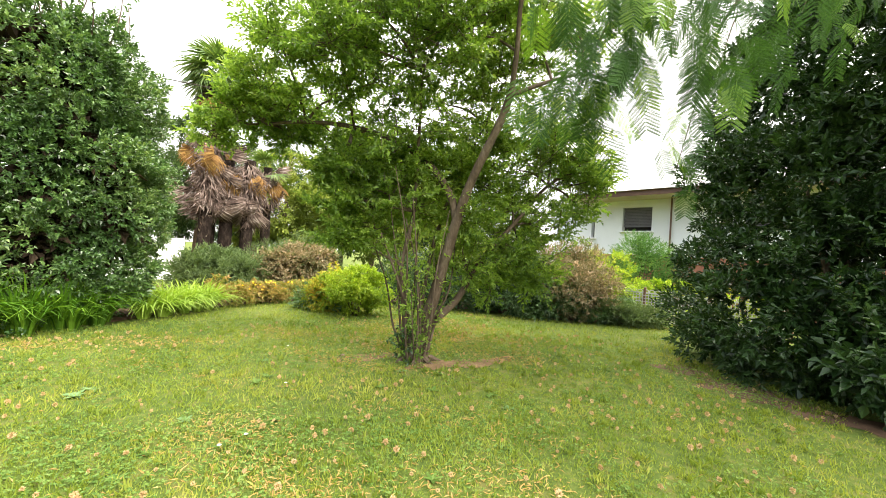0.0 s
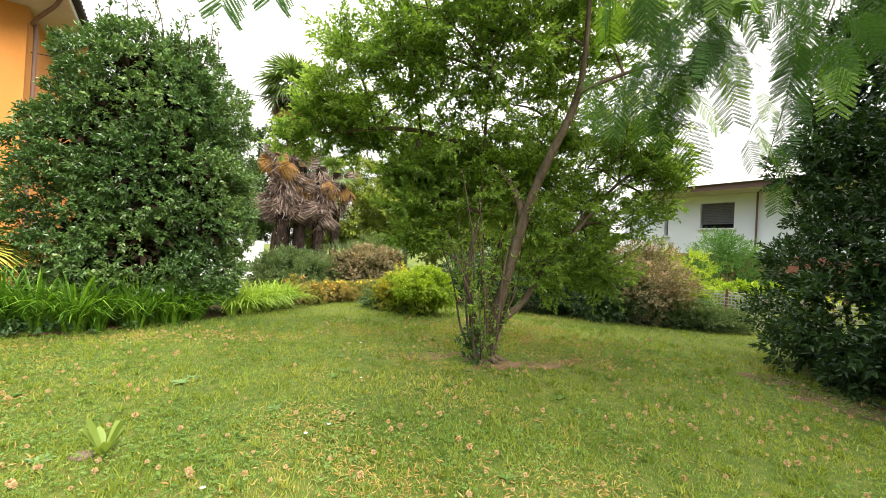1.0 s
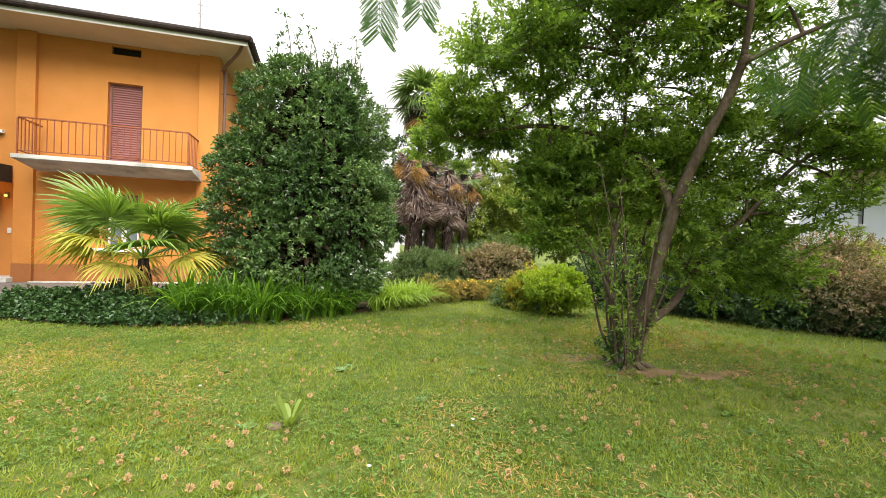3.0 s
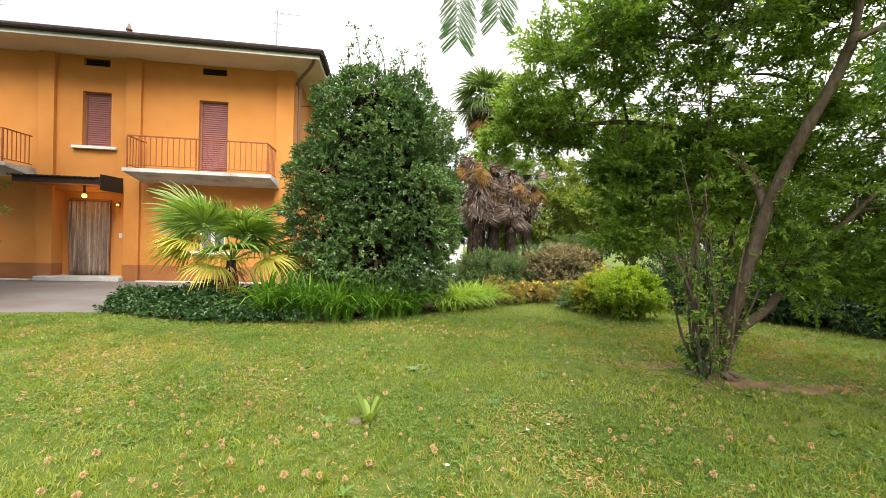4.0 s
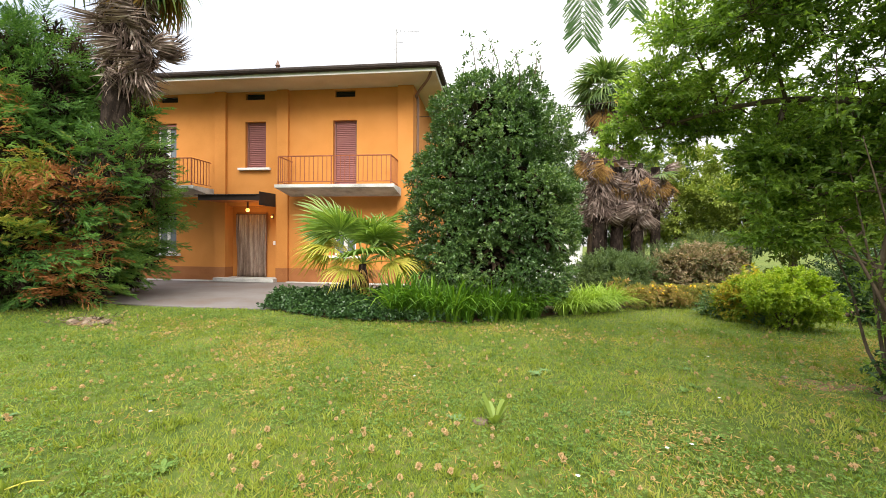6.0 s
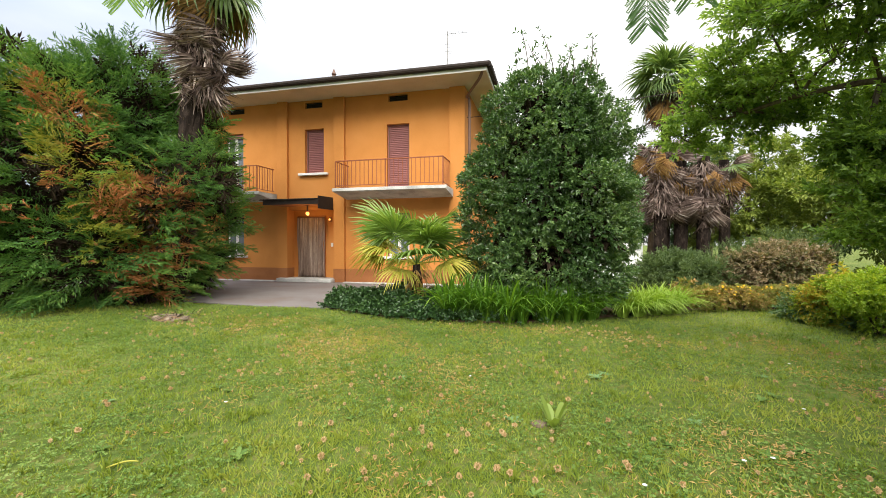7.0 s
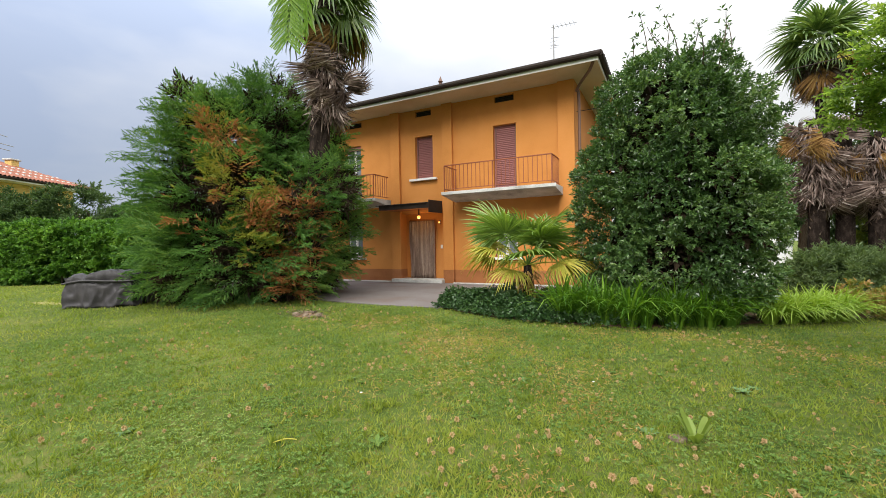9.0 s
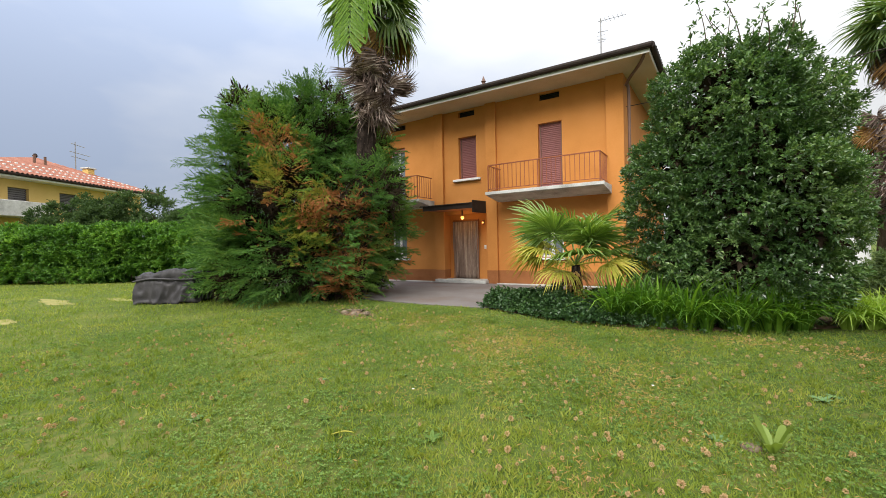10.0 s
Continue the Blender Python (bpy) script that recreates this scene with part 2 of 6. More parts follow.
M["frond_tan"] = leafy("tan_frond_leaf", [(0.14, 0.070, 0.028), (0.31, 0.175, 0.060), (0.50, 0.34, 0.11)], 0.7, 0.2, 0.2, patch=2.0)
M["silk"] = leafy("silk_tree_leaf", [(0.032, 0.080, 0.024), (0.060, 0.130, 0.036), (0.110, 0.200, 0.052)], 0.5, 0.42, 0.2)
# brighter copy of the silk leaf, with the backlight put into its colour
M["silk_light"] = leafy("backlit_silk_tree_leaf", [(0.09, 0.19, 0.03), (0.17, 0.29, 0.045), (0.28, 0.38, 0.07)], 0.5, 0.4, 0.2)
M["grass"] = leafy("grass_blade", [(0.100, 0.156, 0.020), (0.172, 0.236, 0.034), (0.272, 0.314, 0.054), (0.43, 0.385, 0.12)], 0.6, 0.39, 0.2, patch=1.1, patch_amount=0.58)
M["clover"] = leafy("clover_leaf", [(0.052, 0.106, 0.017), (0.095, 0.172, 0.030), (0.158, 0.240, 0.050), (0.27, 0.330, 0.10)], 0.5, 0.3, 0.25)
M["litter"] = leafy("fallen_leaf", [(0.38, 0.235, 0.11), (0.50, 0.345, 0.18), (0.62, 0.48, 0.29)], 0.8, 0.15, 0.15)
M["dry_moss"] = leafy("reddish_dry_grass", [(0.33, 0.22, 0.07), (0.46, 0.29, 0.11), (0.56, 0.42, 0.18)], 0.8, 0.2, 0.15)
M["grey_weed"] = leafy("grey_green_weed_leaf", [(0.11, 0.20, 0.07), (0.16, 0.26, 0.10), (0.21, 0.31, 0.14)], 0.6, 0.2, 0.2)
M["faded"] = leafy("faded_flower_petal", [(0.34, 0.20, 0.15), (0.50, 0.36, 0.28), (0.64, 0.52, 0.44)], 0.7, 0.25, 0.15)
M["orange_gold"] = leafy("orange_tipped_leaf", [(0.10, 0.19, 0.02), (0.20, 0.31, 0.03), (0.42, 0.36, 0.05), (0.58, 0.25, 0.05)], 0.45, 0.35, patch=2.0)
M["flower"] = leafy("yellow_petal", [(0.70, 0.42, 0.03), (0.80, 0.60, 0.06)], 0.5, 0.3)
M["dock"] = leafy("dock_leaf", [(0.15, 0.22, 0.04), (0.22, 0.29, 0.06), (0.30, 0.34, 0.08)], 0.5, 0.3)
M["far"] = leafy("far_foliage", [(0.030, 0.060, 0.022), (0.060, 0.105, 0.036), (0.115, 0.17, 0.06)], 0.6, 0.25, 0.2, patch=0.3)

# lawn ground: turf, thin yellowish turf and bare patches
_m, _n, _l, _b = nodes_of("lawn_soil")
M["lawn"] = _m
_tc = _n.new("ShaderNodeTexCoord")
_n1, _n2, _n3 = (_n.new("ShaderNodeTexNoise") for _k in range(3))
for _x, _s, _d in ((_n1, 0.45, 5), (_n2, 9.0, 6), (_n3, 55.0, 4)):
    _x.inputs["Scale"].default_value, _x.inputs["Detail"].default_value, _x.inputs["Roughness"].default_value = _s, _d, 0.62
    _l.new(_tc.outputs["Object"], _x.inputs["Vector"])
_r1 = ramp_of(_n, [(0.040, 0.066, 0.014), (0.090, 0.128, 0.024), (0.22, 0.21, 0.062)])
_s1 = _n.new("ShaderNodeMapRange")
_s1.inputs["From Min"].default_value, _s1.inputs["From Max"].default_value = 0.3, 0.7
_mx = _n.new("ShaderNodeMix")
_mx.inputs[0].default_value = 0.5
_l.new(_n1.outputs["Fac"], _mx.inputs[2])
_l.new(_n2.outputs["Fac"], _mx.inputs[3])
_l.new(_mx.outputs[0], _s1.inputs["Value"])
_l.new(_s1.outputs[0], _r1.inputs[0])
_r2 = ramp_of(_n, [(0.075, 0.085, 0.020), (0.25, 0.19, 0.075)])
_l.new(_n3.outputs["Fac"], _r2.inputs[0])
_m2 = _n.new("ShaderNodeMix")
_m2.data_type = "RGBA"
_s2 = _n.new("ShaderNodeMapRange")
_s2.inputs["From Min"].default_value, _s2.inputs["From Max"].default_value, _s2.inputs["To Max"].default_value = 0.50, 0.72, 0.75
_l.new(_n2.outputs["Fac"], _s2.inputs["Value"])
_l.new(_s2.outputs[0], _m2.inputs[0])
_l.new(_r1.outputs[0], _m2.inputs[6])
_l.new(_r2.outputs[0], _m2.inputs[7])
_l.new(_m2.outputs[2], _b.inputs["Base Color"])
_bp = _n.new("ShaderNodeBump")
_bp.inputs["Strength"].default_value, _bp.inputs["Distance"].default_value = 0.8, 0.03
_l.new(_n3.outputs["Fac"], _bp.inputs["Height"])
_l.new(_bp.outputs[0], _b.inputs["Normal"])
_b.inputs["Roughness"].default_value, _b.inputs["Specular IOR Level"].default_value = 0.95, 0.1


# ---- builders ----
def thing(name, at, label, category, group="", kind="", turn=0.0):
    ob = new(name)
    ob.empty_display_size = 0.2
    ob.matrix_basis = pose(*at, 0, 0, turn)
    return tagged(ob, label, category, group, kind)


def hang(ob, parent, local=False):
    ob.parent = parent
    if not local:
        ob.matrix_parent_inverse = parent.matrix_basis.inverted()
    return ob


def part(name, bm, material, parent=None, label="", local=False, smooth=False):
    """One mesh object from a bmesh, a mesh, or (vertices, faces), under a thing or a part."""
    if isinstance(bm, bmesh.types.BMesh):
        me = bpy.data.meshes.new(name)
        bm.to_mesh(me)
        bm.free()
    elif isinstance(bm, tuple):
        me = bpy.data.meshes.new(name)
        me.from_pydata(bm[0], [], bm[1])
        me.update()
    else:
        me = bm
    if material and not me.materials:
        me.materials.append(material)
    if smooth:
        me.polygons.foreach_set("use_smooth", [True] * len(me.polygons))
    ob = new(name, me)
    if parent is not None:
        hang(ob, parent, local)
    if label:
        ob["label"] = label
    return ob


def box(bm, x0, x1, y0, y1, z0, z1, bevel=0.0):
    r = bmesh.ops.create_cube(bm, size=1.0, matrix=Matrix.Translation(((x0 + x1) / 2, (y0 + y1) / 2, (z0 + z1) / 2)) @ Matrix.Diagonal((abs(x1 - x0), abs(y1 - y0), abs(z1 - z0), 1)))
    if bevel:
        es = list({e for v in r["verts"] for e in v.link_edges})
        bmesh.ops.bevel(bm, geom=es, offset=bevel, segments=1, affect="EDGES", profile=0.5)
    return bm


def boxed(x0, x1, y0, y1, z0, z1, bevel=0.006):
    return box(bmesh.new(), x0, x1, y0, y1, z0, z1, bevel)


def tube(points, radii, sides=8, wobble=0.0, rng=None):
    """A tapered, closed tube along a smooth way through the points."""
    P = np.array(points, float)
    R = np.array(radii, float)
    if len(P) > 2:
        k = 5 * (len(P) - 1) + 1
        u, s = np.linspace(0, len(P) - 1, k), np.arange(len(P))
        Q = []
        for x in u:
            i = min(int(x), len(P) - 2)
            f = x - i
            a, b, c, d = P[max(i - 1, 0)], P[i], P[i + 1], P[min(i + 2, len(P) - 1)]
            Q.append(0.5 * (2 * b + (c - a) * f + (2 * a - 5 * b + 4 * c - d) * f * f + (3 * b - a - 3 * c + d) * f ** 3))
        R = np.interp(u, s, R)
        P = np.array(Q)
    n = len(P)
    T = np.gradient(P, axis=0)
    T /= np.linalg.norm(T, axis=1)[:, None] + 1e-9
    ref = np.where(np.abs(T[:, 2:3]) > 0.9, np.array([[1.0, 0, 0]]), np.array([[0, 0, 1.0]]))
    if np.abs(T[:, 2]).max() > 0.9:
        ref = np.tile(np.array([[0.93, 0.37, 0.05]]), (n, 1))
    A = np.cross(T, ref)
    A /= np.linalg.norm(A, axis=1)[:, None] + 1e-9
    B = np.cross(T, A)
    th = np.linspace(0, 2 * np.pi, sides, endpoint=False)
    rr = R[:, None] * (1 + (wobble * (rng.random((n, sides)) - 0.5) if wobble else 0))
    V = P[:, None, :] + rr[:, :, None] * (A[:, None, :] * np.cos(th)[None, :, None] + B[:, None, :] * np.sin(th)[None, :, None])
    i, j = np.meshgrid(np.arange(n - 1), np.arange(sides), indexing="ij")
    F = np.stack([i * sides + j, i * sides + (j + 1) % sides, (i + 1) * sides + (j + 1) % sides, (i + 1) * sides + j], -1).reshape(-1, 4)
    V = V.reshape(-1, 3)
    caps = [list(range(sides))[::-1], [(n - 1) * sides + k for k in range(sides)]]
    return V, F.tolist() + caps


def joined(pieces):
    V, F, o = [], [], 0
    for v, f in pieces:
        V.append(np.asarray(v))
        F += [[k + o for k in q] for q in f]
        o += len(v)
    return np.concatenate(V), F


def unit(a):
    return a / (np.linalg.norm(a, axis=-1, keepdims=True) + 1e-9)


def leaf_mesh(name, base, along, face, length, width, fold=0.25, bend=0.15):
    """Leaves as folded four-cornered blades: base, two flanks, tip. All arrays have one row a leaf."""
    n = len(base)
    length, width = np.broadcast_to(length, n)[:, None], np.broadcast_to(width, n)[:, None]
    side = unit(np.cross(along, face))
    nor = np.cross(side, along)
    mid = base + along * length * 0.45
    V = np.empty((n, 4, 3))
    V[:, 0] = base
    V[:, 1] = mid + side * width * 0.5 + nor * width * fold
    V[:, 2] = base + along * length - nor * length * bend
    V[:, 3] = mid - side * width * 0.5 + nor * width * fold
    k = np.arange(n)[:, None] * 4
    F = np.concatenate([k + np.array([[0, 1, 2]]), k + np.array([[0, 2, 3]])])
    me = bpy.data.meshes.new(name)
    me.from_pydata(V.reshape(-1, 3), [], F)
    me.update()
    return me


def sprigs(rng, P, D, k, twig, length, width, spread=0.9, jitter=0.25):
    """k leaves along a short twig at every P, growing along D. Returns base, along, face, length, width."""
    n = len(P)
    D = unit(D)
    ref = np.where(np.abs(D[:, 2:3]) > 0.9, np.array([[1.0, 0, 0]]), np.array([[0, 0, 1.0]]))
    A = unit(np.cross(D, ref))
    B = np.cross(D, A)
    s = (np.arange(k) + 0.5) / k
    tw = twig * (0.7 + 0.6 * rng.random((n, 1)))
    az = np.arange(k)[None, :] * 2.4 + rng.random((n, 1)) * 6.3 + rng.normal(0, 0.3, (n, k))
    rad = A[:, None, :] * np.cos(az)[..., None] + B[:, None, :] * np.sin(az)[..., None]
    base = P[:, None, :] + D[:, None, :] * (tw * s[None, :])[..., None]
    sp = spread * (1.15 - 0.75 * s)[None, :, None]
    al = unit(D[:, None, :] + rad * sp * 1.3 + rng.normal(0, jitter, (n, k, 3)))
    fc = unit(D[:, None, :] * 0.6 + np.array([0, 0, 0.8]) + rng.normal(0, 0.35, (n, k, 3)))
    ln = length * (0.65 + 0.6 * rng.random((n, k)))
    return base.reshape(-1, 3), al.reshape(-1, 3), fc.reshape(-1, 3), ln.reshape(-1), ln.reshape(-1) * width / length


def lump(p, seed, scale=1.2):
    """Smooth pseudo-random lumpiness between about -1 and 1, from sums of sines."""
    r = np.random.default_rng(seed)
    out = np.zeros(len(p))
    for a in (1.0, 1.9, 3.7):
        for _ in range(3):
            w = r.normal(0, 1, 3) * scale * a
            out += np.sin(p @ w + r.random() * 6.28) / a / 3
    return out * 0.8


def shell(rng, lobes, n, inner=0.72, rough_by=0.14, seed=1, floor=0.04, scale=1.3):
    """Points in the outer shell of a union of lumpy ellipsoids, with outward ways."""
    C = np.array([q[:3] for q in lobes], float)
    R = np.array([q[3:6] if len(q) >= 6 else (q[3],) * 3 for q in lobes], float)
    w = (R[:, 0] * R[:, 1] + R[:, 1] * R[:, 2] + R[:, 0] * R[:, 2])
    got_p, got_d, have = [], [], 0
    while have < n:
        i = rng.choice(len(C), size=n, p=w / w.sum())
        d = unit(rng.normal(0, 1, (n, 3)))
        u = inner + (1 - inner) * rng.random(n) ** 0.6
        s = 1 + rough_by * lump(C[i] + d * R[i], seed, scale)
        p = C[i] + d * R[i] * (u * s)[:, None]
        ok = p[:, 2] > floor
        for c, r in zip(C, R):
            ok &= (((p - c) / r) ** 2).sum(1) > (inner * 0.93) ** 2 - 1e-6
        nr = unit(d / R[i])
        got_p.append(p[ok])
        got_d.append(nr[ok])
        have += int(ok.sum())
    return np.concatenate(got_p)[:n], np.concatenate(got_d)[:n]


def foliage(name, rng, lobes, n, k, twig, length, width, material, parent, inner=0.72, up=0.35, seed=1, label="", rough_by=0.14, spread=0.9, scale=1.3, floor=0.04, clump=22, ball=0.17):
    """Leafy sprigs gathered in bunches over the shell of some lobes."""
    P, D = shell(rng, lobes, max(8, n // clump), inner, rough_by, seed, floor + ball * 0.5, scale)
    m = len(P)
    o = unit(rng.normal(0, 1, (m, clump, 3)) + D[:, None, :] * 0.55)
    size = ball * (0.7 + 0.7 * rng.random((m, 1, 1)))
    Q = (P[:, None, :] + o * size * rng.random((m, clump, 1)) ** 0.45).reshape(-1, 3)
    W = (D[:, None, :] * 0.45 + o + np.array([0, 0, up]) + rng.normal(0, 0.3, o.shape)).reshape(-1, 3)
    ok = Q[:, 2] > floor
    return part(name, leaf_mesh(name, *sprigs(rng, Q[ok], unit(W[ok]), k, twig, length, width, spread)), material, parent, label)


def headed(name, rng, lobes, heads, r0, per, k, twig, length, width, material, parent, seed=1, label="", rough_by=0.16, scale=1.3, floor=0.04, flat=0.75, up=0.35, inner=0.86, spread=0.9):
    """Leafy branch heads that stand off the shell of some lobes, leaving dark gaps between them."""
    P, D = shell(rng, lobes, heads * 3, inner, rough_by, seed, floor + r0 * 0.4, scale)
    rr = r0 * (0.55 + 0.75 * rng.random(len(P)))
    took = []
    for i in range(len(P)):
        if len(took) >= heads:
            break
        if all(((P[i] - P[j]) ** 2).sum() > (0.62 * (rr[i] + rr[j])) ** 2 for j in took):
            took.append(i)
    P, D, rr = P[took], D[took], rr[took]
    m = len(P)
    cnt = np.maximum(6, (per * (rr / r0) ** 2)).astype(int)
    i = np.repeat(np.arange(m), cnt)
    n = len(i)
    o = unit(rng.normal(0, 1, (n, 3)) + D[i] * 0.85 + np.array([0, 0, 0.25]))
    rad = rr[i, None] * (0.35 + 0.75 * rng.random((n, 1)) ** 0.4)
    Q = P[i] + o * rad * np.array([1, 1, flat])
    W = unit(o + D[i] * 0.4 + np.array([0, 0, up]) + rng.normal(0, 0.25, (n, 3)))
    ok = Q[:, 2] > floor
    return part(name, leaf_mesh(name, *sprigs(rng, Q[ok], W[ok], k, twig, length, width, spread)), material, parent, label)


def wall_cells(x0, x1, z0, z1, holes, y0, y1):
    """A wall between y0 (outer) and y1, with through openings (x0, x1, z0, z1)."""
    xs = sorted({x0, x1, *[h[0] for h in holes], *[h[1] for h in holes]})
    zs = sorted({z0, z1, *[h[2] for h in holes], *[h[3] for h in holes]})
    V, F = [], []

    def quad(*p):
        F.append([len(V) + k for k in range(4)])
        V.extend(p)

    for a, b in zip(xs, xs[1:]):
        for c, d in zip(zs, zs[1:]):
            if any(h[0] <= a and b <= h[1] and h[2] <= c and d <= h[3] for h in holes):
                continue
            quad((a, y0, c), (b, y0, c), (b, y0, d), (a, y0, d))
            quad((b, y1, c), (a, y1, c), (a, y1, d), (b, y1, d))
    for a, b, c, d in holes:
        quad((a, y0, c), (a, y0, d), (a, y1, d), (a, y1, c))
        quad((b, y0, d), (b, y0, c), (b, y1, c), (b, y1, d))
        quad((a, y0, d), (b, y0, d), (b, y1, d), (a, y1, d))
        if c > z0:
            quad((b, y0, c), (a, y0, c), (a, y1, c), (b, y1, c))
    quad((x0, y0, z0), (x0, y1, z0), (x0, y1, z1), (x0, y0, z1))
    quad((x1, y1, z0), (x1, y0, z0), (x1, y0, z1), (x1, y1, z1))
    quad((x0, y0, z1), (x0, y1, z1), (x1, y1, z1), (x1, y0, z1))
    for a, b in zip(xs, xs[1:]):
        if not any(h[0] <= a and b <= h[1] and h[2] <= z0 for h in holes):
            quad((a, y0, z0), (b, y0, z0), (b, y1, z0), (a, y1, z0))
    return np.array(V, float), F


# ---- ground and paving ----
rng = np.random.default_rng(7)
_bm = bmesh.new()
bmesh.ops.create_grid(_bm, x_segments=60, y_segments=60, size=300)
tagged(part("ground", _bm, M["lawn"]), "mown garden lawn, green with thin yellowish patches", "lawn", kind="structure")

# drive in front of the house, and round behind the planted bed
_bm = bmesh.new()
_v = [_bm.verts.new((x, y, 0.0)) for x, y in ((-16.5, 8.75), (-9.5, 8.72), (-7.6, 8.66), (-5.9, 8.5), (-4.3, 8.55), (-3.6, 9.7), (-1.5, 11.3), (1.5, 11.6), (2.4, 12.2), (2.4, 14.0), (-16.5, 14.2))]
_f = _bm.faces.new(_v)
_r = bmesh.ops.extrude_face_region(_bm, geom=[_f])
for _x in _r["geom"]:
    if isinstance(_x, bmesh.types.BMVert):
        _x.co.z += 0.022
bmesh.ops.recalc_face_normals(_bm, faces=_bm.faces)
tagged(part("pavement", _bm, M["asphalt"]), "grey asphalt drive before the house", "drive", kind="structure")

# dark soil under the planted bed
_bm = bmesh.new()
_v = [_bm.verts.new((x, y, 0.012)) for x, y in ((-4.2, 8.6), (-2.6, 7.85), (-1.4, 7.75), (-0.3, 7.75), (1.0, 8.45), (2.1, 9.45), (3.3, 10.2), (5.6, 11.3), (8.0, 9.5), (9.6, 6.2), (11.2, 4.2), (12.0, 6.0), (9.0, 12.0), (6.0, 15.0), (2.6, 15.0), (2.6, 12.0), (1.5, 11.5), (-1.5, 11.2), (-3.5, 9.6))]
_bm.faces.new(_v)
tagged(part("bed_ground", _bm, M["soil"]), "dark soil of the planted bed", "soil", kind="structure")

# ---- orange house ----
FY = 14.2
house = thing("house", (-7.95, FY, 0), "two-storey orange rendered house with brown shutters and balconies", "house")
UP = [(-11.65, -10.82, 3.22, 5.54), (-8.22, -7.46, 3.93, 5.52), (-5.06, -4.24, 3.22, 5.50)]
LOW = [(-11.65, -10.82, 0.95, 2.45), (-5.06, -4.24, 0.95, 2.45)]
VENT = [(-11.47, -10.76, 6.27, 6.49), (-8.21, -7.51, 6.27, 6.49), (-5.00, -4.30, 6.27, 6.49)]
ENTRY = (-8.88, -7.03, 0.15, 2.62)
part("front_wall", wall_cells(-13.6, -2.3, 0.5, 6.55, UP + LOW + VENT + [(ENTRY[0], ENTRY[1], 0.5, ENTRY[3])], FY, FY + 0.4), M["plaster"], house)
part("side_wall", boxed(-2.72, -2.302, FY + 0.402, 24.0, 0.5, 6.55, 0), M["plaster"], house)
part("side_wall", boxed(-13.598, -13.2, FY + 0.402, 24.0, 0.5, 6.55, 0), M["plaster"], house)
part("back_wall", boxed(-13.19, -2.73, 23.6, 24.0, 0, 6.55, 0), M["plaster"], house)
part("plinth", boxed(-13.62, ENTRY[0], FY - 0.02, FY + 0.4, 0, 0.5), M["plinth"], house, "brown painted plinth")
part("plinth", boxed(ENTRY[1], -2.28, FY - 0.02, FY + 0.4, 0, 0.5), M["plinth"], house, "brown painted plinth")
part("plinth", boxed(-2.72, -2.28, FY + 0.402, 24.0, 0, 0.498), M["plinth"], house, "brown painted plinth")
for a, b in ((-13.6, -13.08), (-9.29, -8.885), (-7.02, -6.61), (-2.82, -2.302)):
    part("pilaster", boxed(a, b, FY - 0.12, FY - 0.002, 0.5, 6.55, 0.004), M["plaster"], house)
    part("pilaster_base", boxed(a - 0.01, b + 0.01, FY - 0.135, FY - 0.022, 0, 0.5), M["plinth"], house)
# pale concrete edging along the foot of the wall
for a, b in ((-13.6, -9.32), (-6.58, -2.4)):
    part("edging", boxed(a, b, FY - 0.30, FY - 0.14, 0.0, 0.055, 0.008), M["concrete"], house, "pale concrete edging at the wall's foot")
# recessed entrance
part("entry_wall", wall_cells(ENTRY[0], ENTRY[1], 0.15, ENTRY[3], [(-8.66, -7.62, 0.151, 2.36)], FY + 0.32, FY + 0.398), M["plaster"], house)
part("hallway", boxed(-9.2, -6.9, FY + 0.9, FY + 1.0, 0, 2.8, 0), M["black"], house)
part("floor_inside", boxed(-13.0, -2.8, FY + 0.41, 23.5, 0.0, 0.1, 0), M["stone"], house)
part("upper_floor", boxed(-13.0, -2.8, FY + 0.41, 23.5, 2.9, 3.1, 0), M["white"], house)
door = part("door_frame", joined([(np.array(v), f) for v, f in (wall_cells(-8.70, -7.58, 0.152, 2.42, [(-8.63, -7.65, 0.153, 2.35)], FY + 0.27, FY + 0.318),)]), M["plinth"], house)
# hanging curtain with soft folds in the doorway
_xs = np.linspace(-8.68, -7.55, 97)
_zs = np.linspace(0.17, 2.34, 14)
_V = []
for z in _zs:
    for x in _xs:
        u = (x + 8.68) / 1.13
        w = 0.5 + 0.5 * (2.34 - z) / 2.2
        _V.append((x + 0.02 * w * math.sin(3 * z + 9 * u), FY + 0.22 + w * (0.062 * math.sin(u * 56 + 0.7 * math.sin(2.2 * z)) + 0.018 * math.sin(u * 27 + z)), z))
_c = len(_xs)
_F = [[i * _c + j, i * _c + j + 1, (i + 1) * _c + j + 1, (i + 1) * _c + j] for i in range(len(_zs) - 1) for j in range(_c - 1)]
_cur = part("door_curtain", (np.array(_V), _F), M["curtain"], door, "beige striped door curtain hanging in folds", smooth=True)
_md = _cur.modifiers.new("thick", "SOLIDIFY")
_md.thickness = 0.006
part("curtain_rod", tube([(-8.7, FY + 0.22, 2.35), (-7.58, FY + 0.22, 2.35)], [0.012, 0.012], 8), M["copper"], door)
part("bell_plate", boxed(-7.36, -7.27, FY + 0.30, FY + 0.318, 1.28, 1.42, 0.003), M["white"], house)
tagged(part("entrance_step", boxed(-9.17, -6.98, FY - 0.38, FY + 0.318, 0.022, 0.15, 0.012), M["concrete"]), "pale stone doorstep before the entrance", "step", kind="structure")


